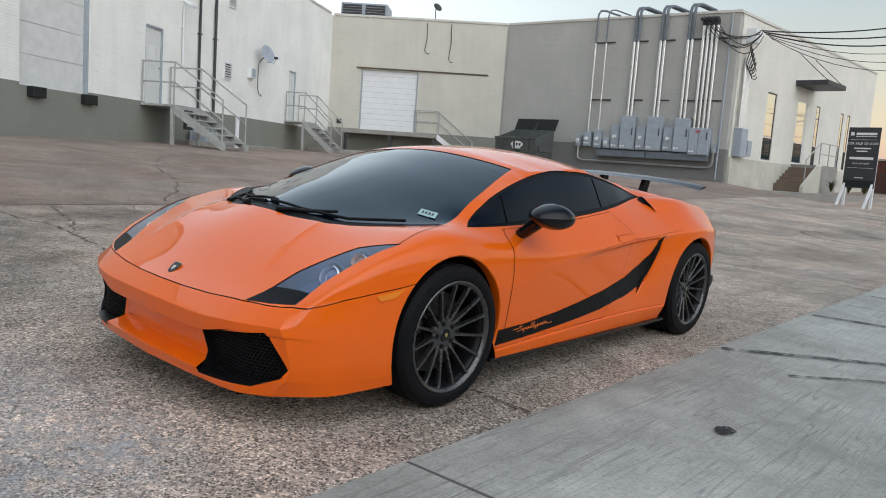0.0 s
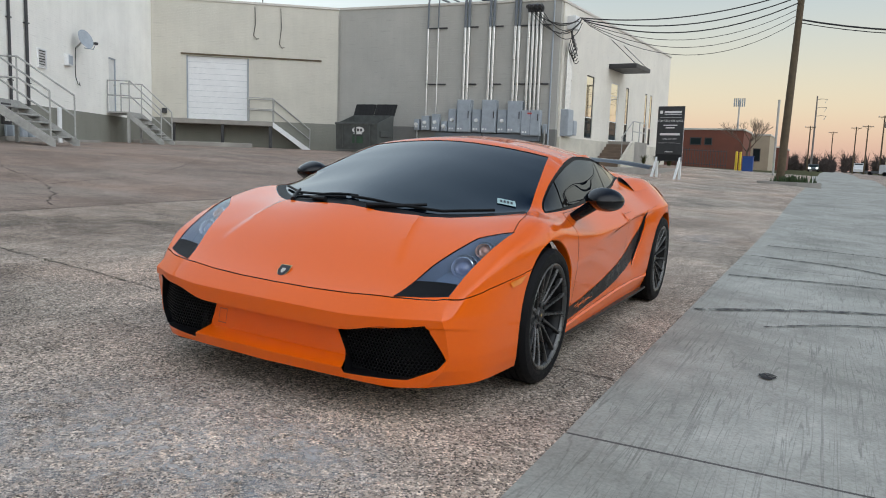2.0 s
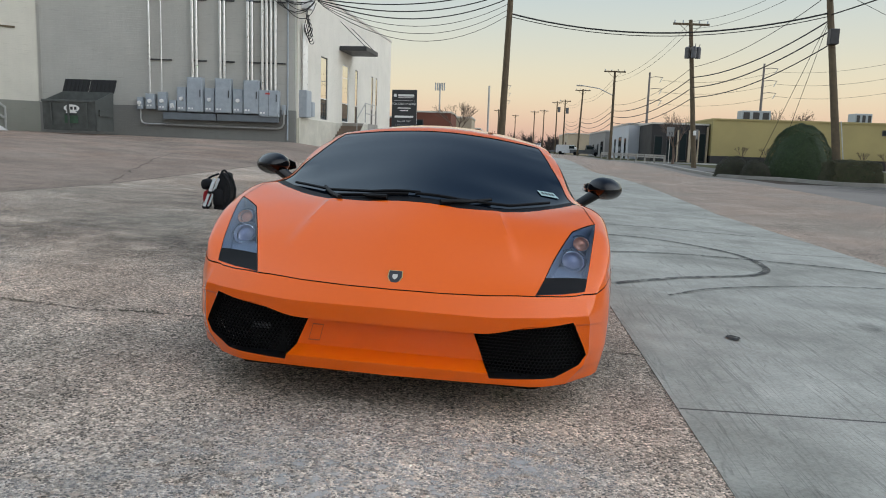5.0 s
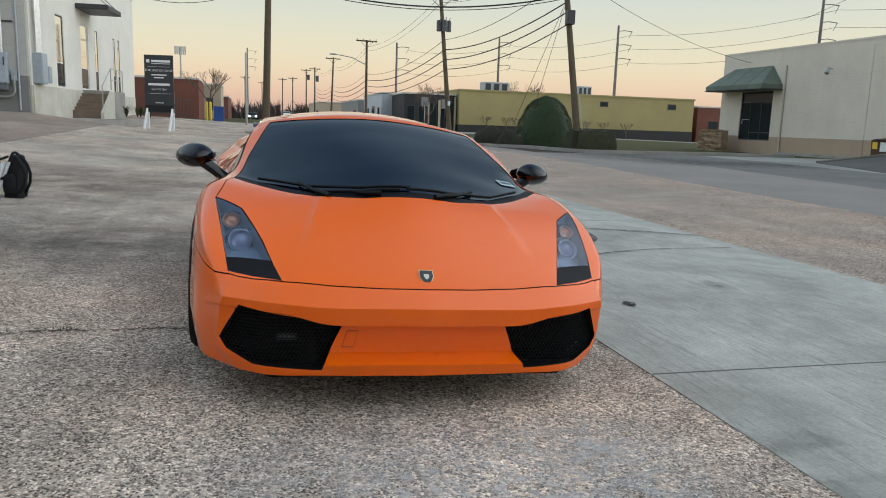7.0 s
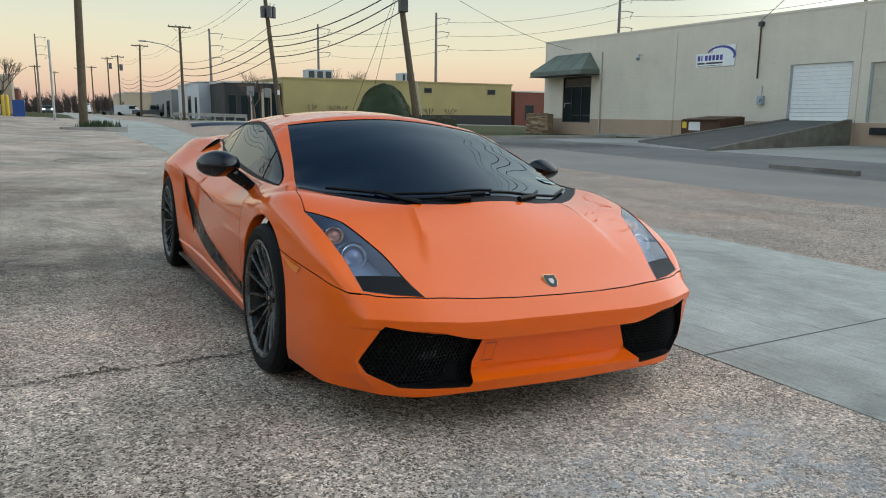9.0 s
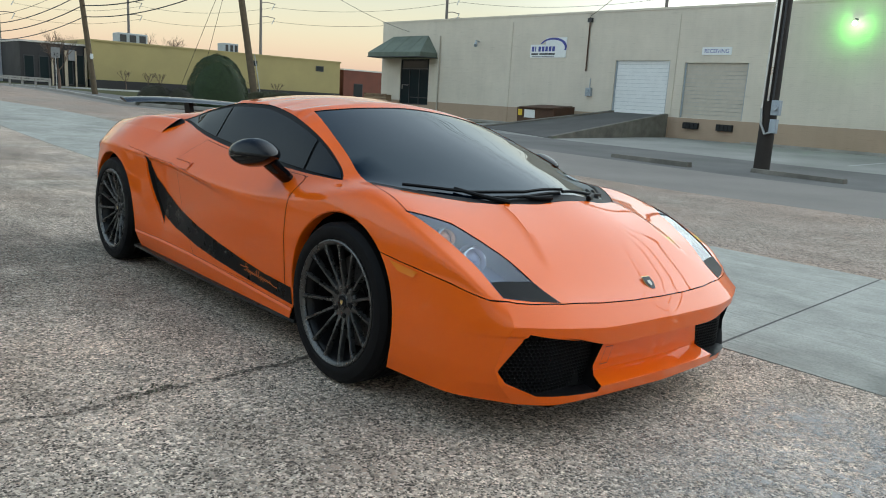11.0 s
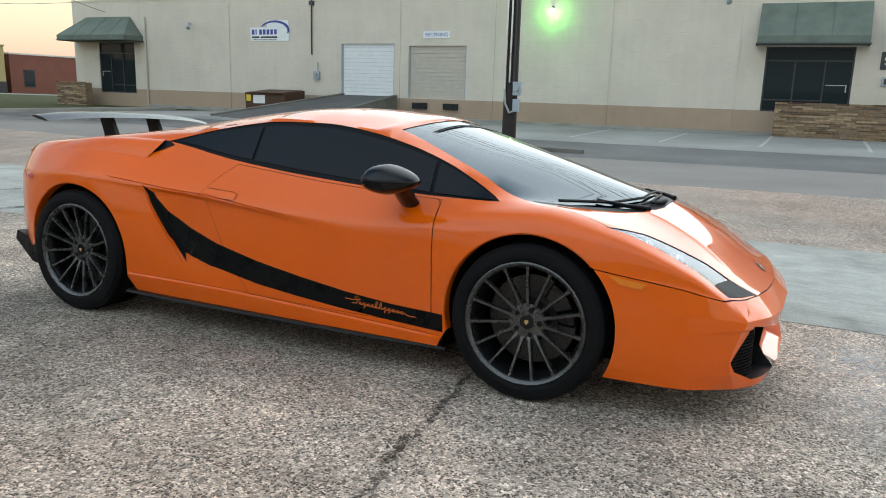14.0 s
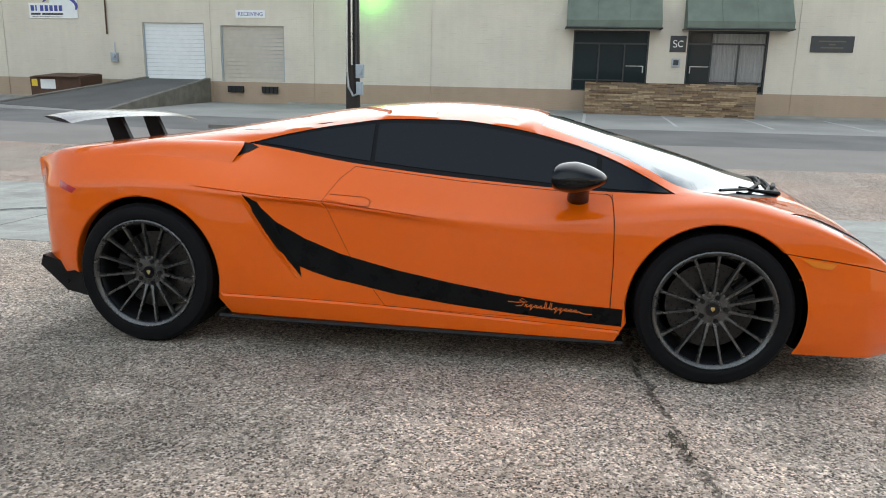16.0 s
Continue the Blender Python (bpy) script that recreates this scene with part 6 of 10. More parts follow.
def tan_bits():
    t = thing("ledge_trim", "thin brown ledge across the tan wall", "trim", F_T)
    bm = bmesh.new()
    box(bm, 1.15, 6.85, -0.05, 0, 4.84, 4.90)
    part("ledge", bm, M_wood, t)
    for s, z0, z1 in ((4.1, 5.6, 6.9), (5.15, 5.3, 6.9)):
        c = thing("hanging_cable", "thin dark cable hanging on the tan wall", "cable", F_T, group="hanging cables")
        bm = bmesh.new()
        tube(bm, [(s, -0.03, z1), (s + 0.03, -0.03, (z0 + z1) / 2), (s - 0.05, -0.03, z0 + 0.15), (s + 0.08, -0.03, z0), (s + 0.16, -0.03, z0 + 0.05)], 0.014, 6)
        part("cord", bm, M_cable, c)
    # dock with steps and rails
    d = thing("loading_dock", "concrete dock slab on posts with steel steps", "loading dock", F_T)
    bm = bmesh.new()
    box(bm, 0.9, 4.9, -1.0, 0.0, 2.02, 2.20, 0.015)
    part("slab", bm, M_concrete, d)
    for s in (1.0, 2.9, 4.8):
        bm = bmesh.new()
        box(bm, s - 0.06, s + 0.06, -0.95, -0.83, 0.9, 2.02)
        part("post", bm, M_darksteel, d)
    for y in (-0.96, -0.06):
        bm = bmesh.new()
        prism(bm, [(4.9, 2.2), (4.9, 1.98), (6.3, 0.98), (6.45, 0.98), (6.45, 1.12)], 1, y - 0.02, y + 0.02)
        part("stringer", bm, M_doorwhite, d)
        for dz in (0.5, 0.95):
            bm = bmesh.new()
            tube(bm, [(3.9, y, 2.2 + dz), (4.9, y, 2.2 + dz), (6.4, y, 1.1 + dz * 0.9)], 0.02, 8)
            part("rail", bm, M_railpaint, d, smooth=True)
        for s, z0, z1 in ((3.9, 2.2, 3.15), (4.9, 2.2, 3.15), (6.4, 1.0, 1.97)):
            bm = bmesh.new()
            rod(bm, (s, y, z0), (s, y, z1), 0.02, seg=8)
            part("rail_post", bm, M_railpaint, d)
    for k in range(5):
        bm = bmesh.new()
        box(bm, 4.95 + k * 0.27, 5.24 + k * 0.27, -0.94, -0.08, 1.96 - k * 0.185, 2.0 - k * 0.185)
        part("tread", bm, M_railpaint, d)
    kb = thing("kerb_stone", "low concrete kerb before the dock", "kerb", F_T)
    bm = bmesh.new()
    box(bm, -0.2, 4.2, -2.6, -2.35, 0.6, 1.28, 0.03)
    part("kerb", bm, M_concrete, kb)
    bx = thing("wall_box", "small dark box low on the tan wall", "electrical box", F_T)
    bm = bmesh.new()
    box(bm, 0.4, 0.6, -0.1, 0, 2.42, 2.62, 0.01)
    part("body", bm, M_darksteel, bx)
    # machines on the roof
    u = thing("roof_unit", "grey louvred machine on the roof edge", "air conditioner", F_T)
    bm = bmesh.new()
    box(bm, 0.15, 2.2, 0.8, 2.2, 6.7, 7.75, 0.02)
    part("casing", bm, M_greypaint, u)
    for k in range(5):
        bm = bmesh.new()
        box(bm, 0.22, 1.08, 0.76, 0.80, 7.16 + k * 0.11, 7.23 + k * 0.11)
        part("louvre", bm, M_darksteel, u)
        bm = bmesh.new()
        box(bm, 1.24, 2.12, 0.76, 0.80, 7.16 + k * 0.11, 7.23 + k * 0.11)
        part("louvre", bm, M_darksteel, u)
    s = thing("roof_dish", "small dark dish on a roof mast", "satellite dish", F_T @ Matrix.Translation((4.4, 0.2, 7.1)))
    bm = bmesh.new()
    rod(bm, (0, 0, 0), (0, 0, 0.55), 0.02)
    part("mast", bm, M_darksteel, s)
    bm = bmesh.new()
    lathe(bm, [(0.001, 0.0), (0.12, 0.02), (0.2, 0.06), (0.12, 0.012), (0.001, -0.012)], 18, 'Z')
    bmesh.ops.transform(bm, matrix=Matrix.Translation((0.05, 0, 0.5)) @ pose(0, 0, 0, 60, 0, 40), verts=bm.verts)
    part("dish", bm, M_darksteel, s, smooth=True)


tan_bits()


def quoin_strip():
    # toothed brick edge where the greige wall meets the tan wall
    q = thing("brick_quoins", "toothed brick ends along the wall joint", "trim", F_B, kind="structure")
    for k in range(46):
        bm = bmesh.new()
        box(bm, -0.02, 0.12, -0.03, 0, 2.25 + k * 0.1, 2.30 + k * 0.1)
        if k == 0:
            first = part("brick", bm, M_greybrick, q)
        else:
            bm.free()
            share(first, q, Matrix.Translation((0, 0, k * 0.1)))


quoin_strip()


def dumpster():
    m = Matrix.Translation((-17.3, 26.0, gz(-17.3, 26.0))) @ pose(0, 0, 0, 0, 0, 4) @ Matrix.Scale(1.19, 4)
    d = thing("dumpster", "dark green steel dumpster with its black lids open", "dumpster", m)
    bm = bmesh.new()
    # a sloping front, as front-load bins have
    prism(bm, [(-0.62, 0.12), (0.62, 0.12), (0.62, 0.18), (-0.62, 0.18)], 0, -0.88, 0.88)
    prism(bm, [(-0.62, 0.12), (-0.57, 0.12), (-0.63, 1.10), (-0.68, 1.10)], 0, -0.90, 0.90)
    prism(bm, [(0.60, 0.12), (0.65, 0.12), (0.71, 1.50), (0.66, 1.50)], 0, -0.90, 0.90)
    for x in (-0.90, 0.86):
        prism(bm, [(-0.64, 0.12), (0.64, 0.12), (0.70, 1.50), (-0.66, 1.10)], 0, x, x + 0.04)
    body = part("body", bm, M_dumpster, d)
    for x in (-0.96, 0.90):
        bm = bmesh.new()
        box(bm, x, x + 0.06, -0.45, 0.35, 0.62, 0.84, 0.01)
        part("fork_pocket", bm, M_dumpster, body)
    for x in (-0.6, 0, 0.6):
        bm = bmesh.new()
        prism(bm, [(-0.66, 0.2), (-0.70, 0.2), (-0.74, 1.05), (-0.70, 1.05)], 0, x - 0.03, x + 0.03)
        part("rib", bm, M_dumpster, body)
    bm = bmesh.new()
    box(bm, -0.92, 0.92, -0.72, -0.60, 1.06, 1.14, 0.01)
    part("rim", bm, M_dumpster, body)
    # both lids stand open on the rear edge; an added black block fakes no load but darkens the inside as shade
    for x0, x1 in ((-0.92, -0.02), (0.02, 0.92)):
        bm = bmesh.new()
        prism(bm, [(0.68, 1.47), (0.73, 1.47), (0.98, 1.93), (0.93, 1.95)], 0, x0, x1)
        lid = part("lid", bm, M_blackrub, d, "black plastic lid standing open")
        for k in range(6):
            bm = bmesh.new()
            x = x0 + 0.06 + k * 0.145
            prism(bm, [(0.66, 1.50), (0.69, 1.50), (0.93, 1.94), (0.90, 1.94)], 0, x, x + 0.05)
            part("lid_rib", bm, M_blackrub, lid)
    bm = bmesh.new()
    box(bm, -0.85, 0.85, -0.56, 0.58, 0.20, 0.62, 0.05)
    part("dark_fill", bm, M_blackrub, d, "added black block that stands in for the shade inside")
    bm = bmesh.new()
    bmesh.ops.create_circle(bm, cap_ends=True, segments=24, radius=0.2, matrix=pose(0.1, -0.685, 0.86, 90, 0, 0) @ Matrix.Diagonal((1.35, 0.62, 1, 1)))
    em = part("emblem", bm, M_whitetext, body, "white oval emblem with dark marks")
    bm = bmesh.new()
    for k in range(3):
        box(bm, -0.07 + k * 0.13, 0.01 + k * 0.13, -0.692, -0.688, 0.81, 0.91)
    box(bm, -0.1, 0.3, -0.70, -0.69, 0.62, 0.66)
    part("emblem_marks", bm, M_ink, em)
    bm = bmesh.new()
    box(bm, -0.16, 0.30, -0.668, -0.655, 0.36, 0.66)
    part("placard", bm, M_hedgepaint, body, "faded green placard")
    bm = bmesh.new()
    box(bm, -0.10, 0.26, -0.675, -0.66, 0.70, 0.745)
    part("notice_strip", bm, M_whitetext, body, "small white strip")


dumpster()


def electrics():
    """Meter cabinets, the trough below them and the conduits that climb the brick wall."""
    FE = F_B @ Matrix.Translation((0.23, 0, 0))
    specs = [(3.47, 3.70, 2.08, 2.52), (3.79, 4.14, 2.09, 2.66), (4.24, 4.58, 2.05, 2.73), (4.66, 4.93, 2.06, 2.45), (4.96, 5.33, 2.04, 2.94),
             (5.37, 5.96, 2.03, 3.30), (5.98, 6.37, 2.04, 2.93), (6.41, 7.01, 2.03, 3.29), (7.03, 7.44, 2.04, 2.93), (7.46, 8.04, 2.03, 3.26), (8.03, 8.78, 1.95, 2.92)]
    for i, (a, b, z0, z1) in enumerate(specs):
        big = b - a > 0.5
        c = thing("electrical_cabinet", "grey steel electrical cabinet on the brick wall" if big else "small grey meter cabinet on the brick wall", "electrical cabinet", FE, group="electrical cabinets")
        bm = bmesh.new()
        depth = 0.34 if big else 0.22
        box(bm, a + 0.01, b - 0.01, -depth, 0, z0, z1, 0.012)
        body = part("body", bm, M_greypaint, c)
        bm = bmesh.new()
        box(bm, a + 0.03, b - 0.03, -depth - 0.02, -depth, z0 + 0.03, z1 - 0.04, 0.008)
        door = part("door", bm, M_greypaint, c)
        if big:
            bm = bmesh.new()
            box(bm, b - 0.10, b - 0.07, -depth - 0.06, -depth - 0.02, z0 + 0.55, z0 + 0.82, 0.006)
            part("handle", bm, M_darksteel, door)
        else:
            bm = bmesh.new()
            rod(bm, ((a + b) / 2, -depth - 0.02, z0 + 0.52 * (z1 - z0)), ((a + b) / 2, -depth - 0.10, z0 + 0.52 * (z1 - z0)), 0.075, 0.068, 16)
            part("meter_glass", bm, M_whitetext, door, smooth=True)
        bm = bmesh.new()
        box(bm, a + 0.06, a + 0.14, -depth - 0.026, -depth - 0.022, z0 + 0.1, z0 + 0.16)
        box(bm, a + 0.18, min(b - 0.06, a + 0.24), -depth - 0.026, -depth - 0.022, z0 + 0.1, z0 + 0.16)
        part("label_marks", bm, M_whitetext, door)
        if i == 10:
            bm = bmesh.new()
            box(bm, a + 0.25, a + 0.42, -depth - 0.027, -depth - 0.022, z1 - 0.16, z1 - 0.1)
            part("red_label", bm, M_red, door)
            bm = bmesh.new()
            box(bm, a + 0.365, a + 0.375, -depth - 0.024, -depth - 0.02, z0 + 0.03, z1 - 0.04)
            part("door_gap", bm, M_darksteel, door)
    t = thing("cable_trough", "long grey steel cable trough below the cabinets", "cable trough", FE)
    for a, b in ((4.45, 6.42), (6.46, 8.74)):
        bm = bmesh.new()
        box(bm, a, b, -0.26, 0, 1.74, 1.99, 0.01)
        part("trough_section", bm, M_trough, t)
    bm = bmesh.new()
    tube(bm, [(3.58, -0.12, 2.08), (3.58, -0.12, 1.70), (3.62, -0.12, 1.60), (3.75, -0.12, 1.54), (8.7, -0.12, 1.52), (8.86, -0.12, 1.58), (8.92, -0.12, 1.7), (8.92, -0.12, 2.2)], 0.04, 8)
    part("conduit_loop", bm, M_galv, t, smooth=True)
    bm = bmesh.new()
    box(bm, 8.84, 9.0, -0.14, 0, 2.05, 2.4, 0.01)
    part("junction_box", bm, M_greypaint, t)

    def conduit(ss, r, z0, z1, over=True, dark_from=None, label="bright steel conduit climbing the brick wall"):
        c = thing("conduit", label, "conduit", FE, group="wall conduits")
        for s in ss:
            bm = bmesh.new()
            if over:
                pts = [(s, -0.12, z0), (s, -0.12, 7.05), (s + 0.01, -0.10, 7.22), (s + 0.03, 0.02, 7.36), (s + 0.1, 0.3, 7.42), (s + 0.3, 1.3, 7.40), (s + 0.32, 1.5, 7.3), (s + 0.33, 1.55, 6.6)]
            else:
                pts = [(s, -0.12, z0), (s, -0.12, z1)]
            if over:
                dark = bmesh.new()
                tube(dark, [(s, -0.12, 6.1)] + pts[1:], r * 1.06, 10)
                part("upper_pipe", dark, M_trough, c, "dark painted upper pipe", smooth=True)
                pts = pts[:1] + [(s, -0.12, 6.1)]
            tube(bm, pts, r, 10)
            part("pipe", bm, M_bright, c, smooth=True)
        for z in (3.9, 6.1):
            bm = bmesh.new()
            box(bm, min(ss) - 0.08, max(ss) + 0.36, -0.05, -0.01, z, z + 0.05)
            part("strut", bm, M_darksteel, c)
        for z in (4.9,):
            for s in ss:
                bm = bmesh.new()
                rod(bm, (s, -0.12, z), (s, -0.12, z + 0.12), r * 1.2, seg=10)
                part("coupling", bm, M_bright, c, smooth=True)
        return c
    conduit((3.94,), 0.036, 2.66, 7)
    conduit((4.38,), 0.026, 2.73, 7)
    conduit((5.53, 5.68), 0.052, 3.3, 7)
    conduit((6.56, 6.71), 0.052, 3.29, 7)
    conduit((7.58, 7.73), 0.052, 3.26, 7)
    c = conduit((8.12, 8.28, 8.44, 8.60), 0.052, 2.92, 6.62, False, label="four bright conduits with weather heads on brick wall")
    for s in (8.12, 8.28, 8.44, 8.60):
        bm = bmesh.new()
        tube(bm, [(s, -0.12, 6.58), (s, -0.13, 6.72), (s - 0.03, -0.2, 6.80), (s - 0.05, -0.32, 6.76)], 0.085, 10, [0.062, 0.085, 0.095, 0.07])
        part("weather_head", bm, M_darksteel, c, smooth=True)
    cc = thing("corner_trim", "thin dark downpipe at the building corner", "pipe", F_B)
    bm = bmesh.new()
    rod(bm, (9.28, -0.05, 1.1), (9.28, -0.05, 7.0), 0.03)
    part("pipe", bm, M_greypaint, cc, smooth=True)
    # loops of service cable between the weather heads and the corner
    for k in range(7):
        w = thing("service_cable", "black service cable sagging to the corner", "cable", group="service cables")
        s = 8.12 + 0.16 * (k % 4)
        a = on_wall(FE, s, 0.34, 6.7)
        b = on_wall(F_S, 0.55 + 0.06 * k, 0.5, 6.3 + 0.08 * (k % 3))
        drop = 0.35 + 0.12 * k
        pts = []
        for t2 in np.linspace(0, 1, 12):
            p = a.lerp(b, float(t2))
            p.z -= drop * 4 * t2 * (1 - t2)
            p += Vector((0.05 * k, -0.25, 0)) * float(4 * t2 * (1 - t2))
            pts.append(p)
        bm = bmesh.new()
        tube(bm, pts, 0.018, 6)
        part("cord", bm, M_cable, w, smooth=True)


electrics()


def side_fittings():
    for s, w, z0, z1 in ((0.45, 0.55, 2.0, 3.02), (1.08, 0.36, 2.05, 2.62)):
        c = thing("electrical_cabinet", "grey cabinet on the side wall by the corner", "electrical cabinet", F_S, group="electrical cabinets")
        bm = bmesh.new()
        box(bm, s, s + w, -0.3, 0, z0, z1, 0.012)
        part("body", bm, M_greypaint, c)
        bm = bmesh.new()
        box(bm, s + 0.02, s + w - 0.02, -0.32, -0.3, z0 + 0.03, z1 - 0.03, 0.006)
        part("door", bm, M_greypaint, c)
    c = thing("conduit", "pale conduits climbing the side wall", "conduit", F_S, group="wall conduits")
    for s in (0.52, 0.66, 0.80, 0.94):
        bm = bmesh.new()
        rod(bm, (s, -0.14, 3.0), (s, -0.14, 5.5), 0.045, seg=10)
        part("pipe", bm, M_bright, c, smooth=True)
    rj = thing("cable_bracket", "pale box and coiled black cables at the eave", "cable box", F_S)
    bm = bmesh.new()
    box(bm, 0.6, 1.1, -0.35, 0, 6.05, 6.55, 0.02)
    part("box", bm, M_doorwhite, rj)
    for k in range(5):
        bm = bmesh.new()
        pts = [(0.55 + 0.06 * k + 0.14 * math.cos(a), -0.25 - 0.03 * k + 0.06 * math.sin(2 * a), 5.55 - 0.12 * k + (0.42 - 0.03 * k) * math.sin(a)) for a in np.linspace(0, 5.6, 18)]
        tube(bm, pts, 0.016, 6)
        part("coil", bm, M_cable, rj, smooth=True)
    for i, (a, b, z0, z1) in enumerate(SIDE_OPEN):
        if i == 1:
            d = thing("glass_door", "pale framed glass entrance door with a transom", "door", F_S)
        else:
            d = thing("tall_window", "tall narrow window in the side wall", "window", F_S, group="side windows")
        bm = bmesh.new()
        front = 0.03 if i < 2 else 0.004
        for p, q, r2, t in ((a, a + 0.05, z0, z1), (b - 0.05, b, z0, z1), (a + 0.05, b - 0.05, z1 - 0.05, z1), (a + 0.05, b - 0.05, z0, z0 + 0.05)):
            box(bm, p, q, front, 0.15, r2, t)
        if i == 1:
            box(bm, a + 0.05, b - 0.05, 0.04, 0.14, z0 + 2.0, z0 + 2.06)
            box(bm, a + 0.05, a + 0.13, 0.04, 0.14, z0 + 0.05, z0 + 2.0)
        part("window_frame", bm, M_doorwhite if i == 1 else M_darksteel, d)
        cuts = [(z0 + 0.05, z0 + 0.85), (z0 + 0.88, z1 - 0.05)]
        for c0, c1 in cuts:
            bm = bmesh.new()
            box(bm, a + 0.05, b - 0.05, front + 0.01, front + 0.02, c0, c1)
            part("pane", bm, M_litglass if c0 > z0 + 0.5 else M_winglass, d)
        bm = bmesh.new()
        box(bm, a + 0.05, b - 0.05, front + 0.004, 0.12, z0 + 0.85, z0 + 0.88)
        part("transom", bm, M_doorwhite, d)
    # canopy with tie rods
    c = thing("canopy", "black flat steel canopy hung on thin rods", "canopy", F_S)
    bm = bmesh.new()
    box(bm, 5.75, 7.95, -1.25, 0, 5.18, 5.38, 0.02)
    part("slab", bm, M_darksteel, c)
    for s in (5.95, 7.75):
        bm = bmesh.new()
        rod(bm, (s, -1.15, 5.38), (s - 0.05, 0, 6.45), 0.015, seg=6)
        part("tie_rod", bm, M_darksteel, c)
    # entrance steps
    st = thing("entrance_steps", "brown concrete entrance steps with a pipe rail", "stairs", F_S)
    M_step = worn("brown_concrete", (0.20, 0.15, 0.115), 0.85, scale=2, amount=0.3, bump=0.2)
    n = 6
    bm = bmesh.new()
    box(bm, 6.2, 8.35, -1.2, -0.02, 0.5, 2.0, 0.01)
    part("landing", bm, M_concrete, st)
    for k in range(n):
        bm = bmesh.new()
        box(bm, 6.2 - (k + 1) * 0.27, 6.2 - k * 0.27 + 0.02, -1.10, -0.02, 0.5, 2.0 - (k + 1) * 0.138, 0.008)
        part("step", bm, M_step, st)
    bm = bmesh.new()
    prism(bm, [(4.45, 0.5), (6.25, 0.5), (6.25, 2.03), (6.1, 2.03), (4.45, 1.10)], 1, -1.24, -1.11)
    part("cheek_wall", bm, M_side, st, "cream painted cheek wall of the steps")
    for dz in (0.45, 0.90):
        bm = bmesh.new()
        tube(bm, [(8.3, -1.12, 2.0 + dz), (6.25, -1.12, 2.0 + dz), (4.75, -1.12, 1.22 + dz)] if dz > 0.5 else [(8.3, -1.12, 2.0 + dz), (6.25, -1.12, 2.0 + dz)], 0.022, 8)
        part("rail", bm, M_railpaint, st, smooth=True)
    for s, z in ((8.3, 2.0), (7.3, 2.0), (6.25, 2.0), (4.8, 1.2)):
        bm = bmesh.new()
        rod(bm, (s, -1.12, z - 0.1), (s, -1.12, z + 0.9), 0.022, seg=8)
        part("post", bm, M_railpaint, st)
    pl = thing("base_wall", "low cream plinth along the side wall", "wall", F_S, kind="structure")
    bm = bmesh.new()
    box(bm, 0.35, 16.2, -0.05, -0.004, 0.6, 1.96, 0.01)
    part("plinth", bm, M_plinth, pl)
    kb = thing("kerb_stone", "yellow-brown concrete kerb round the planting bed", "kerb", WARE)
    bm = bmesh.new()
    prism(bm, [(-7.2, 24.0), (-5.9, 24.4), (-5.1, 27.0), (-4.6, 31.0), (-4.6, 37), (-6.3, 40), (-6.5, 30)], 2, 0.3, 0.86)
    part("kerb", bm, M_concrete, kb)
    rnd = random.Random(5)
    for k in range(5):
        s, o = 6.6 + k * 1.1, 1.6 + 0.35 * (k % 2)
        base = on_wall(F_S, s, o, 0.95)
        g = thing("ornamental_grass", "dull green tuft of ornamental grass", "plant", Matrix.Translation(base) @ Matrix.Scale(1.1, 4), group="grass tufts")
        bm = bmesh.new()
        for j in range(60):
            a, r = rnd.uniform(0, 6.28), rnd.uniform(0.15, 0.45)
            h = rnd.uniform(0.3, 0.6)
            p = Vector((r * math.cos(a), r * math.sin(a), h))
            q = Vector((p.x * 0.3, p.y * 0.3, h * 0.7))
            w = Vector((-math.sin(a), math.cos(a), 0)) * 0.012
            v = [bm.verts.new(x) for x in (-w, w, q + w, q - w)]
            bm.faces.new(v)
            bm.faces.new((v[3], v[2], bm.verts.new(p)))
        part("blades", bm, M_grass, g)


side_fittings()


def cable(pts, r, label="black overhead cable between poles", group="overhead cables", sag=0.0, name="overhead_cable"):
    a, b = Vector(pts[0]), Vector(pts[1])
    line = []
    for t in np.linspace(0, 1, 16):
        p = a.lerp(b, float(t))
        p.z -= sag * 4 * t * (1 - t)
        line.append(p)
    bm = bmesh.new()
    tube(bm, line, r, 5)
    return solid(name, bm, M_cable, label, "cable", group=group, smooth=True)


def text(body, size, material, name, parent, m, label="", align='LEFT'):
    """Flat lettering as a mesh."""
    cu = bpy.data.curves.new(name, 'FONT')
    cu.body, cu.size, cu.align_x, cu.extrude = body, size, align, 0.001
    ob = bpy.data.objects.new(name, cu)
    scene.collection.objects.link(ob)
    dg = bpy.context.evaluated_depsgraph_get()
    me = bpy.data.meshes.new_from_object(ob.evaluated_get(dg))
    bpy.data.objects.remove(ob)
    me.materials.clear()
    me.materials.append(material)
    o = new(name, me)
    o.parent = parent
    o.matrix_basis = m
    return tagged(o, label)


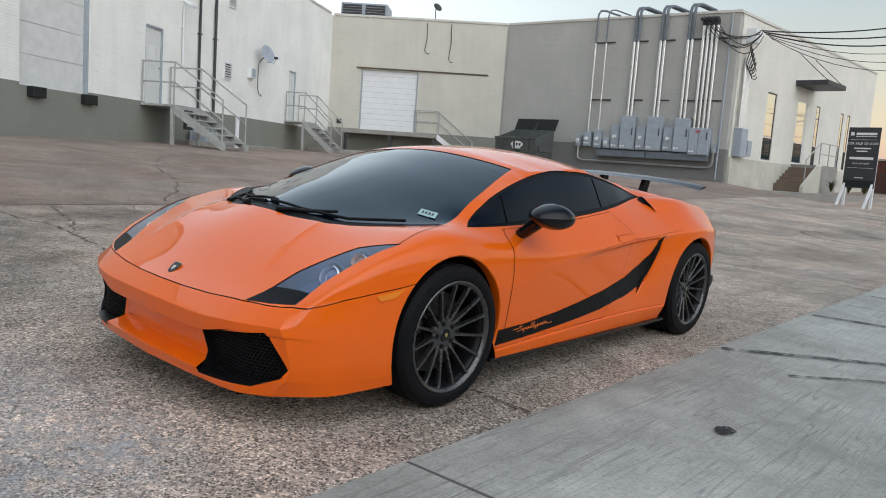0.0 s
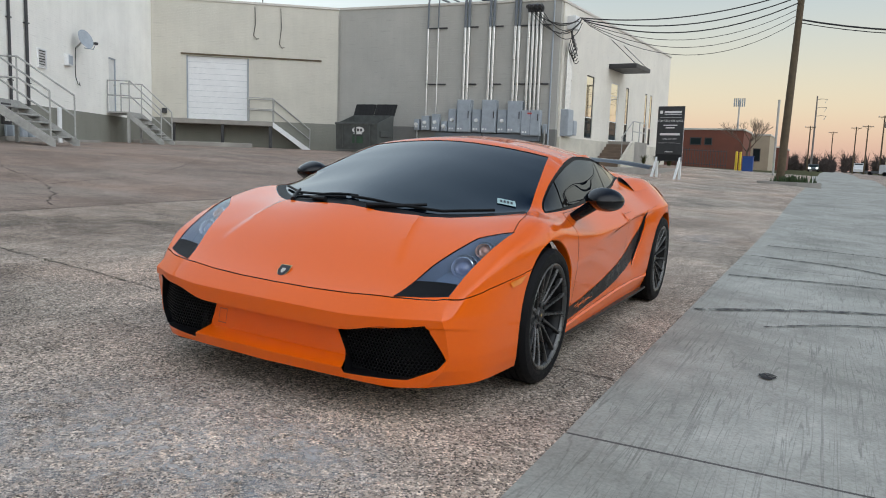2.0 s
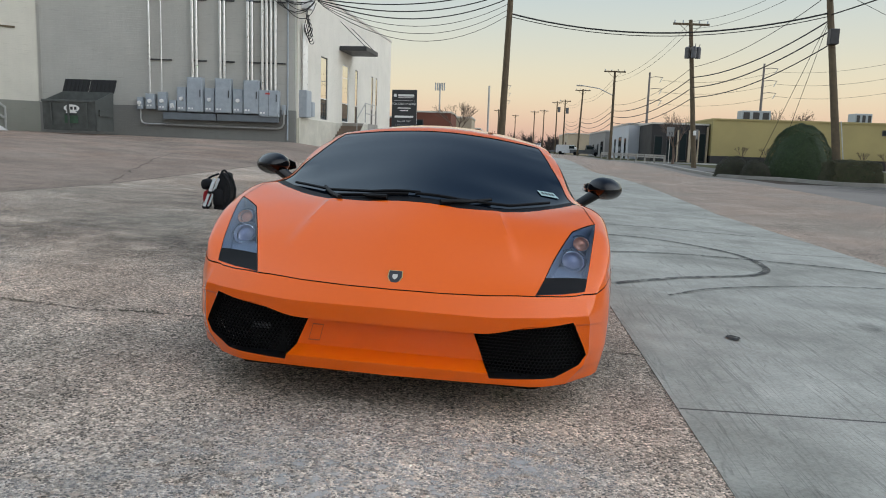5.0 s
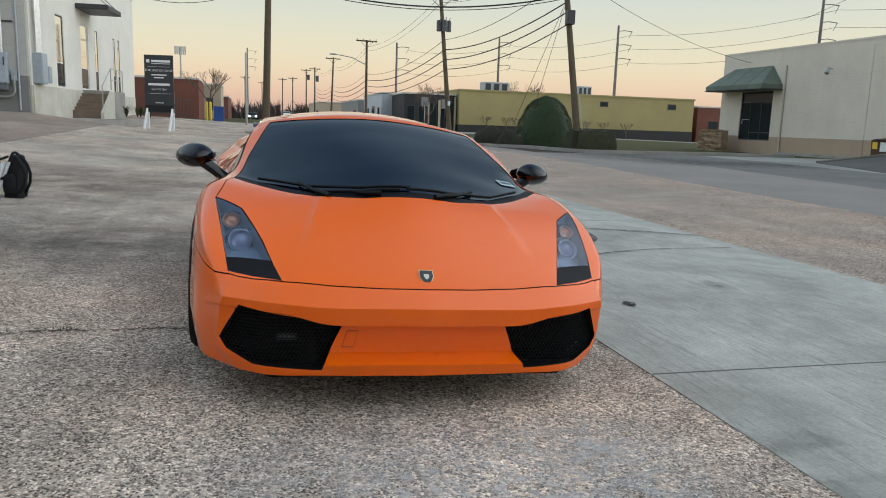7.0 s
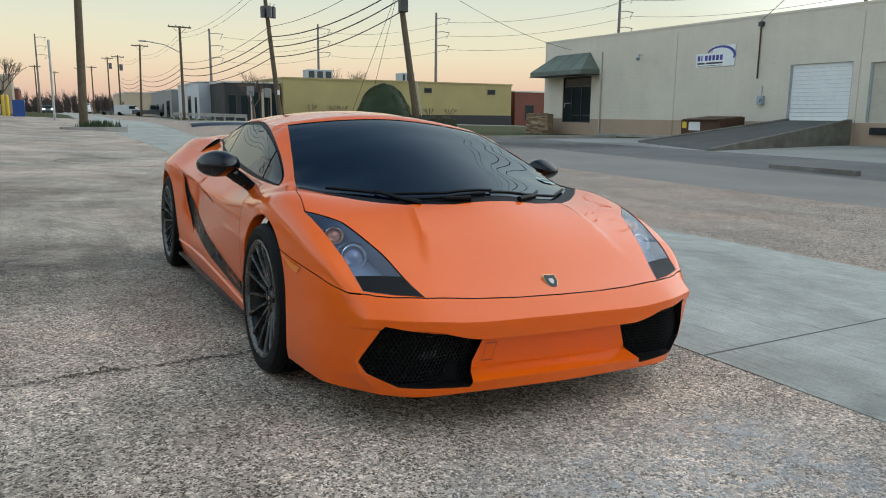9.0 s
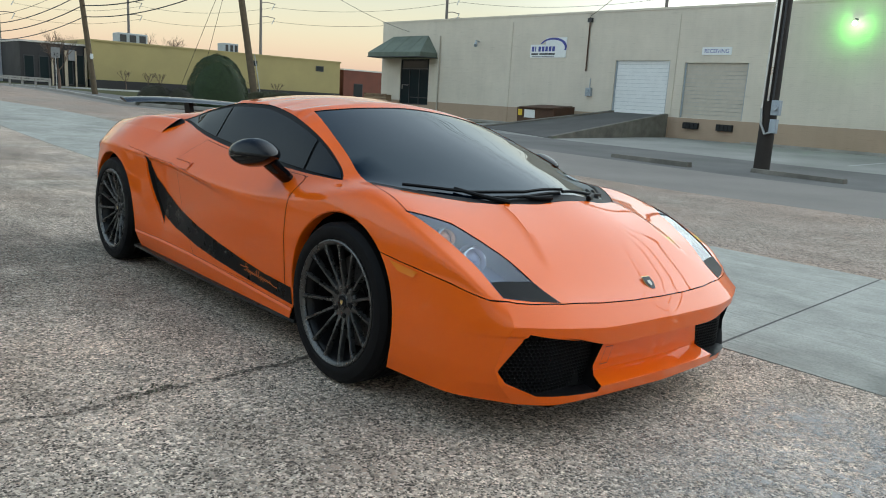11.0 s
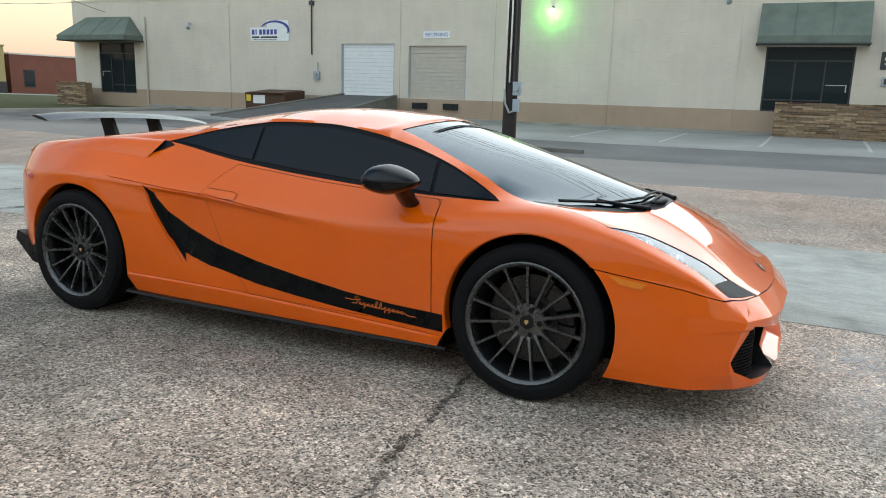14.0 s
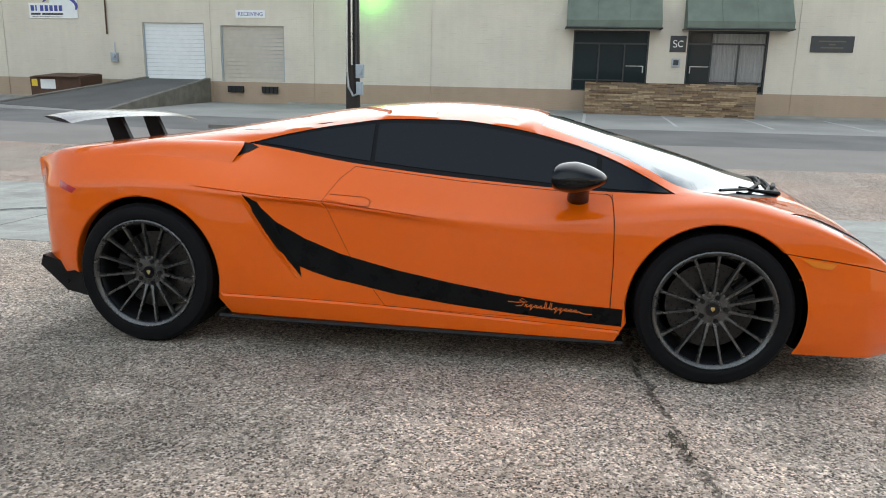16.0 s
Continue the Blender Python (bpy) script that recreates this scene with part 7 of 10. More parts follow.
def lease_sign():
    a, b = Vector((-5.28, 32.71, 0)), Vector((-4.02, 32.48, 0))
    m = frame_of(a, b)
    d = thing("lease_sign", "dark grey property sign on white posts", "sign", m)
    bm = bmesh.new()
    box(bm, 0, 1.27, 0, 0.05, 1.20, 3.74, 0.008)
    board = part("board", bm, M_darksteel, d)
    for s in (0.03, 1.14):
        bm = bmesh.new()
        box(bm, s, s + 0.1, 0.06, 0.16, 0.15, 2.9, 0.006)
        part("post", bm, M_doorwhite, d)
        bm = bmesh.new()
        prism(bm, [(-0.66, 0.30), (-0.52, 0.30), (0.06, 1.3), (0.06, 1.5)], 0, s + 0.01, s + 0.09)
        part("brace", bm, M_doorwhite, d)
    face = lambda s, z: Matrix.Translation((s, -0.004, z)) @ pose(0, 0, 0, 90, 0, 0)
    text("FOR SALE OR LEASE", 0.135, M_whitetext, "lettering", board, face(0.635, 3.02), align='CENTER')
    text("CALL OR TEXT", 0.10, M_whitetext, "lettering", board, face(0.635, 2.20), align='CENTER')
    for a0, a1, z0, z1 in ((0.10, 0.24, 3.40, 3.54), (0.32, 1.14, 3.42, 3.52), (0.32, 1.14, 3.35, 3.375), (0.12, 1.15, 3.22, 3.23), (0.30, 0.97, 2.84, 2.89), (0.42, 0.85, 2.72, 2.77), (0.16, 1.11, 2.40, 2.50), (0.12, 1.15, 2.04, 2.05), (0.45, 0.82, 1.62, 1.65)):
        bm = bmesh.new()
        box(bm, a0, a1, -0.006, -0.002, z0, z1)
        part("text_bar", bm, M_whitetext, board)
    bm = bmesh.new()
    box(bm, 0.04, 1.23, -0.006, -0.002, 1.24, 1.52)
    part("lower_panel", bm, M_blackrub, board, "black lower strip")


lease_sign()


M_fabric = worn("black_nylon", (0.011, 0.011, 0.013), 0.7, scale=25, amount=0.4, bump=0.2, fine=300, spec=0.2)


def pouch(c, r, squash, seed):
    """A soft, lumpy padded shape."""
    bm = bmesh.new()
    bmesh.ops.create_icosphere(bm, subdivisions=3, radius=1)
    for v in bm.verts:
        p = v.co.copy()
        q = Vector([math.copysign(abs(k) ** squash, k) for k in p])
        q *= 1 + 0.16 * noise.noise(p * 1.7 + Vector((seed, 0, 0)))
        v.co = Vector((c[0] + q.x * r[0], c[1] + q.y * r[1], c[2] + q.z * r[2]))
    return bm


def backpack():
    x, y = -3.26, 5.76
    b = thing("backpack", "black backpack with tripod standing on the lot", "backpack", Matrix.Translation((x, y, gz(x, y))) @ pose(0, 0, 0, 0, 0, -10))
    bm = bmesh.new()
    bmesh.ops.create_cube(bm, size=1)
    bmesh.ops.subdivide_edges(bm, edges=bm.edges, cuts=7, use_grid_fill=True)
    for v in bm.verts:
        p = v.co.copy()
        r = 1 - 0.20 * (abs(p.x * 2) ** 4 + abs(p.y * 2) ** 4) / 2
        top = 1 - 0.30 * max(0, p.z * 2) ** 2.5
        v.co = Vector((p.x * 0.185 * r * top + 0.022 + 0.02 * (p.z + .5), p.y * 0.26 * r * top + 0.03 * p.z, (p.z + 0.5) * 0.48 * (1 - 0.08 * abs(p.x * 2) ** 2)))
        v.co += Vector((noise.noise(p * 4), noise.noise(p * 4 + Vector((5, 0, 0))), 0)) * 0.022
    part("bag", bm, M_fabric, b, "black fabric bag", smooth=True, angle=60)
    part("front_pocket", pouch((0.01, -0.12, 0.15), (0.075, 0.045, 0.12), 0.7, 3), M_fabric, b, smooth=True)
    for s in (-0.07, 0.06):
        bm = bmesh.new()
        path = [Vector((0.05, s - 0.05, 0.47)), Vector((0.10, s - 0.06, 0.45)), Vector((0.155, s - 0.06, 0.37)), Vector((0.185, s - 0.06, 0.27)), Vector((0.175, s - 0.06, 0.17)), Vector((0.135, s - 0.05, 0.09)), Vector((0.09, s - 0.04, 0.04))]
        tube(bm, path, 0.017, 8)
        part("strap", bm, M_fabric, b, smooth=True)
    bm = bmesh.new()
    tube(bm, [(0.12, -0.10, 0.10), (0.10, -0.14, 0.03), (0.13, -0.15, 0.012), (0.16, -0.12, 0.010)], 0.011, 6)
    part("strap_end", bm, M_fabric, b, smooth=True)
    bm = bmesh.new()
    tube(bm, [(-0.005, -0.02, 0.455), (0.005, -0.01, 0.49), (0.03, 0, 0.505), (0.055, 0, 0.49), (0.065, 0, 0.455)], 0.016, 8)
    part("grab_handle", bm, M_fabric, b, smooth=True)
    for dx, dy in ((-0.185, -0.155), (-0.150, -0.195), (-0.115, -0.165)):
        bm = bmesh.new()
        tube(bm, [(dx, dy, 0.03), (dx + 0.065, dy + 0.03, 0.22)], 0.013, 8)
        tube(bm, [(dx + 0.062, dy + 0.03, 0.21), (dx + 0.125, dy + 0.06, 0.40)], 0.017, 8)
        leg = part("tripod_leg", bm, M_tripod, b, "silver tripod leg", smooth=True)
        bm = bmesh.new()
        rod(bm, (dx + 0.058, dy + 0.027, 0.20), (dx + 0.070, dy + 0.033, 0.235), 0.021, 0.021, 8)
        part("clamp", bm, M_fabric, leg)
        bm = bmesh.new()
        bmesh.ops.create_uvsphere(bm, u_segments=8, v_segments=6, radius=0.022, matrix=Matrix.Translation((dx, dy, 0.022)))
        part("foot", bm, M_fabric, leg, smooth=True)
    bm = bmesh.new()
    tube(bm, [(-0.13, -0.12, 0.40), (-0.08, -0.11, 0.43), (-0.02, -0.05, 0.46)], 0.014, 6)
    part("tripod_strap", bm, M_fabric, b, smooth=True)
    part("side_pouch", pouch((-0.205, -0.02, 0.315), (0.085, 0.075, 0.070), 0.75, 1), M_fabric, b, "black padded pouch", smooth=True)
    part("red_flap", pouch((-0.195, -0.05, 0.145), (0.050, 0.05, 0.095), 0.8, 7), M_redcloth, b, "red cloth flap", smooth=True)
    part("lower_pouch", pouch((-0.205, -0.03, 0.06), (0.045, 0.05, 0.058), 0.8, 9), M_fabric, b, smooth=True)


M_redcloth = worn("red_cloth", (0.30, 0.008, 0.012), 0.8, scale=20, amount=0.3, bump=0.2)
M_tripod = mat("silver_tripod_paint", (0.62, 0.66, 0.70), 0.35, metal=0.3)


backpack()

# ---------------------------------------------------------------- the long building across the road
M_awning = worn("faded_green_canvas", (0.15, 0.178, 0.145), 0.8, scale=1.5, amount=0.35, bump=0.1)
M_stonewall = worn("ledge_stone", (0.33, 0.235, 0.15), 0.85, scale=3, amount=0.4, bump=0.3)
M_brownsteel = worn("brown_steel", (0.085, 0.04, 0.022), 0.6, scale=4, amount=0.35, bump=0.1)
M_blue = worn("blue_sign_paint", (0.06, 0.07, 0.30), 0.5, scale=6, amount=0.1, bump=0.0)
M_rampasphalt = worn("ramp_asphalt", (0.115, 0.11, 0.105), 0.9, scale=0.8, amount=0.35, bump=0.3, fine=90, spec=0.2)
M_stainedwall = worn("stained_concrete", (0.20, 0.183, 0.158), 0.9, scale=1.6, amount=0.6, bump=0.3, fine=70, spec=0.2)
M_bluebin = worn("blue_plastic", (0.02, 0.065, 0.24), 0.5, scale=6, amount=0.15, bump=0.0)
M_yellowpaint = worn("yellow_paint", (0.72, 0.50, 0.04), 0.5, scale=6, amount=0.15, bump=0.0)
M_curtain = worn("white_curtain", (0.72, 0.72, 0.70), 0.9, scale=5, amount=0.2, bump=0.1)
M_creosote = worn("black_creosote_timber", (0.035, 0.028, 0.024), 0.8, scale=4, amount=0.4, bump=0.3, fine=40)
M_beigedoor = worn("beige_door_paint", (0.50, 0.45, 0.38), 0.55, scale=4, amount=0.12, bump=0.03)
M_stripe = worn("worn_white_line", (0.45, 0.44, 0.42), 0.8, scale=8, amount=0.4, bump=0.1)



def long_coping():
    bm = bmesh.new()
    prism(bm, [(0, 5.80), (83, 5.45), (83, 5.55), (0, 5.90)], 1, -0.03, 0.34)
    solid("trim_coping_long", bm, M_pitt, "narrow coping along the long building", "coping", F_P, kind="structure")


long_coping()
rollup_door(F_P, 18.55, 21.5, 1.05, 3.48, M_doorwhite, "white ribbed roll-up door above the ramp", 14)
rollup_door(F_P, 22.25, 25.2, 1.0, 3.39, M_beigedoor, "beige ribbed roll-up dock door, closed", 14)
dock_bumper(F_P, 22.55, 0.52, 0.74, 0.28)
dock_bumper(F_P, 24.15, 0.52, 0.74, 0.28)


def joints():
    for y in (26.4, 16.25, 11.5, 6.33, 1.35, -8.43, -18, -28):
        p = thing("wall_pilaster", "narrow painted joint strip on the long wall", "trim", F_P, group="wall joints", kind="structure")
        bm = bmesh.new()
        s = 38 - y
        box(bm, s - 0.06, s + 0.06, -0.035, 0, -0.2, 5.5)
        part("strip", bm, M_pitt, p)
    p = thing("downpipe", "beige downpipe beside the awning", "pipe", F_P)
    bm = bmesh.new()
    rod(bm, (5.75, -0.06, 0.1), (5.75, -0.06, 4.9), 0.045)
    part("pipe", bm, M_beigedoor, p, smooth=True)


joints()


def awning(s0, s1, z0, z1, out, label, hip=0.0):
    a = thing("awning", label, "awning", F_P, group="awnings")
    bm = bmesh.new()
    v = [bm.verts.new(p) for p in ((s0, -out, z0 + 0.28), (s1, -out, z0 + 0.28), (s1 - hip, 0, z1), (s0 + hip, 0, z1), (s0, 0, z0 + 0.28), (s1, 0, z0 + 0.28))]
    bm.faces.new((v[0], v[1], v[2], v[3]))
    bm.faces.new((v[0], v[3], v[4]))
    bm.faces.new((v[1], v[5], v[2]))
    w = [bm.verts.new(p) for p in ((s0, -out, z0), (s1, -out, z0), (s1, 0, z0), (s0, 0, z0))]
    bm.faces.new((v[0], w[0], w[1], v[1]))
    bm.faces.new((v[0], v[4], w[3], w[0]))
    bm.faces.new((v[1], w[1], w[2], v[5]))
    bm.faces.new((w[0], w[3], w[2], w[1]))
    bmesh.ops.recalc_face_normals(bm, faces=bm.faces)
    part("canvas", bm, M_awning, a)
    n = max(2, round((s1 - s0) / 1.2))
    for k in range(1, n):
        s = s0 + (s1 - s0) * k / n
        bm = bmesh.new()
        tube(bm, [(s, -out - 0.01, z0), (s, -out - 0.01, z0 + 0.28), (s, -0.01, z1)], 0.014, 5)
        part("seam", bm, M_awning, a)
    bm = bmesh.new()
    tube(bm, [(s0 - 0.03, 0, z0), (s0 - 0.03, -out - 0.02, z0), (s1 + 0.03, -out - 0.02, z0), (s1 + 0.03, 0, z0)], 0.03, 6)
    part("frame_tube", bm, M_darksteel, a)
    return a


awning(0.25, 5.5, 3.6, 4.95, 1.35, "faded green canvas awning over the corner entrance", 0.9)
awning(37.35, 41.05, 3.42, 4.95, 0.95, "faded green canvas awning over a shop window")
awning(42.0, 45.95, 3.42, 4.95, 0.95, "faded green canvas awning over a curtained window")


def shopfront(s0, s1, z0, z1, label, door_left, curtain=False):
    f = thing("shop_window", label, "window", F_P, group="shop windows")
    bm = bmesh.new()
    t = 0.06
    for a, b, c, d in ((s0, s0 + t, z0, z1), (s1 - t, s1, z0, z1), (s0 + t, s1 - t, z1 - t, z1), (s0 + t, s1 - t, z0, z0 + t)):
        box(bm, a, b, 0.04, 0.18, c, d)
    part("window_frame", bm, M_darksteel, f)
    tr = z0 + (z1 - z0) * 0.78
    dw = (s1 - s0) * 0.30
    d0, d1 = (s0 + t, s0 + t + dw) if door_left else (s1 - t - dw, s1 - t)
    w0, w1 = (d1, s1 - t) if door_left else (s0 + t, d0)
    for a, b, c, d in ((s0 + t, s1 - t, tr, tr + 0.06), (d0 if not door_left else d1 - 0.05, d0 + 0.05 if not door_left else d1, z0 + t, tr), ((w0 + w1) / 2 - 0.03, (w0 + w1) / 2 + 0.03, z0 + t, tr), (w0, w1, z0 + 0.42, z0 + 0.47)):
        bm = bmesh.new()
        box(bm, a, b, 0.05, 0.16, c, d)
        part("mullion", bm, M_darksteel, f)
    for a, b, c, d in ((s0 + t, s1 - t, tr + 0.06, z1 - t), (w0, (w0 + w1) / 2 - .03, z0 + t, tr), ((w0 + w1) / 2 + .03, w1, z0 + t, tr)):
        bm = bmesh.new()
        box(bm, a, b, 0.10, 0.11, c, d)
        pane = part("pane", bm, M_winglass if not curtain else M_clear, f)
        pane.visible_shadow = not curtain
    bm = bmesh.new()
    box(bm, d0, d1, 0.09, 0.12, z0 + t, tr)
    dr = part("door", bm, M_winglass, f, "dark glass door")
    bm = bmesh.new()
    z = z0 + (z1 - z0) * 0.42
    box(bm, d0 + 0.1, d1 - 0.1, 0.03, 0.05, z, z + 0.03)
    box(bm, (d0 + 0.1) if door_left else (d1 - 0.14), (d0 + 0.14) if door_left else (d1 - 0.10), 0.03, 0.05, z - 0.25, z)
    part("push_bar", bm, M_galv, dr)
    bm = bmesh.new()
    box(bm, s0 - 0.05, s1 + 0.05, 0.6, 0.65, z0 - 0.05, z1 + 0.05)
    for a, b, c, d in ((s0 - 0.05, s0 - 0.004, z0, z1), (s1 + 0.004, s1 + 0.05, z0, z1), (s0 - 0.05, s1 + 0.05, z1 + 0.004, z1 + 0.05), (s0 - 0.05, s1 + 0.05, z0 - 0.05, z0 - 0.004)):
        box(bm, a, b, 0.2, 0.6, c, d)
    part("dark_interior", bm, M_darksteel, f)
    if curtain:
        bm = bmesh.new()
        n = 120
        prev = None
        for k in range(n + 1):
            s = w0 + (w1 - w0) * k / n
            o = 0.20 + 0.035 * math.sin(k * 0.9) + 0.02 * math.sin(k * 0.37)
            cur = (bm.verts.new((s, o, z0 + 0.3)), bm.verts.new((s, o, z1 - 0.1)))
            if prev:
                bm.faces.new((prev[0], cur[0], cur[1], prev[1]))
            prev = cur
        part("curtain", bm, M_curtain, f, "white pleated curtain", smooth=True, angle=60)
    return f


M_clear = mat("clear_pane", (0.02, 0.025, 0.025), 0.02)
M_clear.node_tree.nodes["Principled BSDF"].inputs["Alpha"].default_value = 0.22
shopfront(37.67, 40.7, 0.95, 3.36, "dark shop window with a glass door", False)
shopfront(42.2, 45.3, 0.95, 3.40, "shop window with white curtains and glass door", True, True)
shopfront(2.0, 4.8, 0.75, 3.55, "dark glazed entrance under the green awning", True)


def stone_planter(y0, y1, x, top, bottom, label, seed):
    """A low wall of stacked ledge stones; the nearest courses are stones of their own."""
    w = thing("stone_wall", label, "stone wall", kind="structure")
    rnd = random.Random(seed)
    bm = bmesh.new()
    box(bm, x + 0.03, x + 0.42, y0, y1, bottom - 0.3, top - 0.02)
    core = part("core", bm, M_stonewall, w)
    shapes = []
    for k in range(6):
        bm = bmesh.new()
        box(bm, 0, 0.05 + 0.012 * k, -0.5, 0.5, 0, 1, 0)
        for v in bm.verts:
            v.co += Vector((rnd.uniform(-.008, .008), rnd.uniform(-.02, .02), rnd.uniform(-.08, .08)))
        me = finish("stone", bm, M_stones)
        shapes.append(me)
    z, count = bottom, 0
    h = 0.065
    while z < top - 0.03:
        y = y0
        while y < y1 - 0.05:
            l = min(rnd.uniform(0.22, 0.75), y1 - y)
            ob = new("stone", rnd.choice(shapes))
            ob.parent = w
            ob.matrix_basis = Matrix.Translation((x - rnd.uniform(0, 0.03), y + l / 2, z)) @ Matrix.Diagonal((1, l - 0.012, h - 0.012, 1))
            y += l
            count += 1
        z += h


def stone_mat():
    m = mat("stacked_stone", (0.30, 0.22, 0.15), 0.85, spec=0.25)
    g = Graph(m)
    inf = g.t.nodes.new("ShaderNodeObjectInfo")
    c = g.ramp(inf.outputs["Random"], [(0.0, (0.10, 0.062, 0.04)), (0.3, (0.33, 0.22, 0.13)), (0.55, (0.17, 0.118, 0.08)), (0.8, (0.48, 0.35, 0.22)), (1.0, (0.12, 0.09, 0.07))])
    n = g.noise(g.pos(), 9, 4)
    g.color(g.mix(1.0, c, g.ramp(n, [(0.3, grey(0.7)), (0.7, grey(1.15))]), 'MULTIPLY'))
    g.bump(g.noise(g.pos(), 40, 3), 0.3, 0.006)
    return m


M_stones = stone_mat()


def pitt_things():
    # the company board: a white panel with a blue swoosh and plain bars
    d = thing("company_sign", "white wall sign with blue arc and lettering bars", "sign", F_P)
    bm = bmesh.new()
    box(bm, 13.05, 15.46, -0.04, 0, 3.62, 4.28)
    box(bm, 14.1, 15.46, -0.04, 0, 4.285, 4.62)
    board = part("panel", bm, M_doorwhite, d)
    bm = bmesh.new()
    prev = None
    for k in range(15):
        t = k / 14
        a = radians(150 - 165 * t)
        c, r0, r1 = (14.55, 4.10), 0.72, 0.80 + 0.10 * math.sin(math.pi * t)
        cur = [bm.verts.new((c[0] + r * 1.15 * math.cos(a), -0.045, c[1] + r * 0.58 * math.sin(a))) for r in (r0, r1)]
        if prev:
            bm.faces.new((prev[0], prev[1], cur[1], cur[0]))
        prev = cur
    part("blue_arc", bm, M_blue, board)
    for k in range(7):
        bm = bmesh.new()
        box(bm, 13.15 + k * 0.235, 13.15 + k * 0.235 + (0.07 if k == 1 else 0.165), -0.047, -0.041, 3.93, 4.18)
        part("text_bar", bm, M_blue, board)
    for a, b, z0, z1 in ((13.15, 13.62, 3.76, 3.84), (13.70, 14.75, 3.76, 3.84), (13.2, 14.7, 3.67, 3.69)):
        bm = bmesh.new()
        box(bm, a, b, -0.047, -0.041, z0, z1)
        part("text_bar", bm, M_ink, board)
    # receiving board
    d = thing("receiving_sign", "white board lettered in blue above the dock", "sign", F_P)
    bm = bmesh.new()
    box(bm, 23.02, 24.38, -0.03, 0, 3.72, 4.04)
    board = part("panel", bm, M_doorwhite, d)
    text("RECEIVING", 0.235, M_blue, "lettering", board, Matrix.Translation((23.70, -0.034, 3.80)) @ pose(0, 0, 0, 90, 0, 0), align='CENTER')
    # square black sign with pale emblem
    d = thing("shop_sign", "black square sign with pale emblem", "sign", F_P)
    bm = bmesh.new()
    box(bm, 41.52, 42.15, -0.04, 0, 2.56, 3.19, 0.01)
    board = part("panel", bm, M_darksteel, d)
    bm = bmesh.new()
    for c0, cz, r0, r1, a0, a1 in ((41.715, 2.944, .046, .080, 25, 270), (41.715, 2.811, .046, .080, 90, -155), (41.95, 2.878, .088, .124, 45, 315)):
        prev = None
        for k in range(13):
            a = radians(a0 + (a1 - a0) * k / 12)
            cur = [bm.verts.new((c0 + r * 1.05 * math.cos(a), -0.045, cz + r * 1.05 * math.sin(a))) for r in (r0, r1)]
            if prev:
                bm.faces.new((prev[0], prev[1], cur[1], cur[0]))
            prev = cur
    part("emblem", bm, M_paper, board)
    d = thing("intercom", "grey intercom box beside the shop door", "intercom", F_P)
    bm = bmesh.new()
    box(bm, 41.63, 41.97, -0.08, 0, 1.98, 2.30, 0.01)
    b = part("box", bm, M_greypaint, d)
    bm = bmesh.new()
    box(bm, 41.70, 41.90, -0.086, -0.081, 2.04, 2.24)
    part("face_plate", bm, M_darksteel, b)
    M_fadedgold = mat("faded_gold_print", (0.11, 0.095, 0.065), 0.6)
    d = thing("wall_plaque", "black framed plaque with faint lettering bars", "sign", F_P)
    bm = bmesh.new()
    box(bm, 46.86, 48.45, -0.05, 0, 2.63, 3.25, 0.012)
    b = part("panel", bm, M_darksteel, d)
    bm = bmesh.new()
    for z, w in ((3.02, 0.5), (2.90, 0.12), (2.78, 0.42)):
        box(bm, 47.65 - w, 47.65 + w, -0.056, -0.051, z, z + 0.05)
    part("text_bars", bm, M_fadedgold, b)
    # wall lamp, lit
    d = thing("wall_lamp", "small lit security lamp throwing green light on the wall", "lamp", F_P)
    bm = bmesh.new()
    rod(bm, (29.18, 0, 4.98), (29.18, -0.25, 4.98), 0.025)
    part("bracket", bm, M_darksteel, d)
    bm = bmesh.new()
    bmesh.ops.create_uvsphere(bm, u_segments=14, v_segments=8, radius=0.085, matrix=Matrix.Translation((29.18, -0.27, 4.82)))
    part("bulb", bm, mat("lit_lamp", (0.8, 0.9, 0.8), 0.4, emit=(0.82, 1.0, 0.80), power=16), d, "bright white bulb", smooth=True)
    glow = bpy.data.lights.new("lamp_light", 'POINT')
    glow.energy, glow.color, glow.shadow_soft_size = 30, (0.10, 1.0, 0.03), 0.04
    lamp = new("lamp_light", glow)
    lamp.matrix_world = F_P @ Matrix.Translation((29.18, -0.42, 4.72))
    for s, z in ((9.1, 4.5), (36.0, 5.2)):
        d = thing("flood_lamp", "small grey flood lamp on the wall", "lamp", F_P, group="flood lamps")
        bm = bmesh.new()
        tube(bm, [(s, 0, z), (s, -0.3, z + 0.05), (s + 0.1, -0.4, z - 0.1)], 0.025)
        part("arm", bm, M_greypaint, d)
        bm = bmesh.new()
        rod(bm, (s + 0.1, -0.35, z - 0.05), (s + 0.2, -0.5, z - 0.25), 0.06, 0.11, 12)
        part("lamp_head", bm, M_greypaint, d, smooth=True)
    # conduit drop, meter
    d = thing("conduit", "beige service conduit with a grey meter", "conduit", F_P)
    bm = bmesh.new()
    tube(bm, [(16.85, -0.06, 5.55), (16.85, -0.06, 2.95)], 0.035)
    part("pipe", bm, M_brownsteel, d)
    bm = bmesh.new()
    box(bm, 16.75, 16.98, -0.15, 0, 5.3, 5.5)
    part("top_box", bm, M_darksteel, d)
    bm = bmesh.new()
    box(bm, 17.0, 17.32, -0.16, 0, 1.75, 2.15, 0.01)
    rod(bm, (17.16, -0.16, 2.0), (17.16, -0.24, 2.0), 0.09, seg=14)
    tube(bm, [(17.2, -0.08, 2.15), (17.2, -0.08, 2.6)], 0.025)
    part("meter", bm, M_greypaint, d)
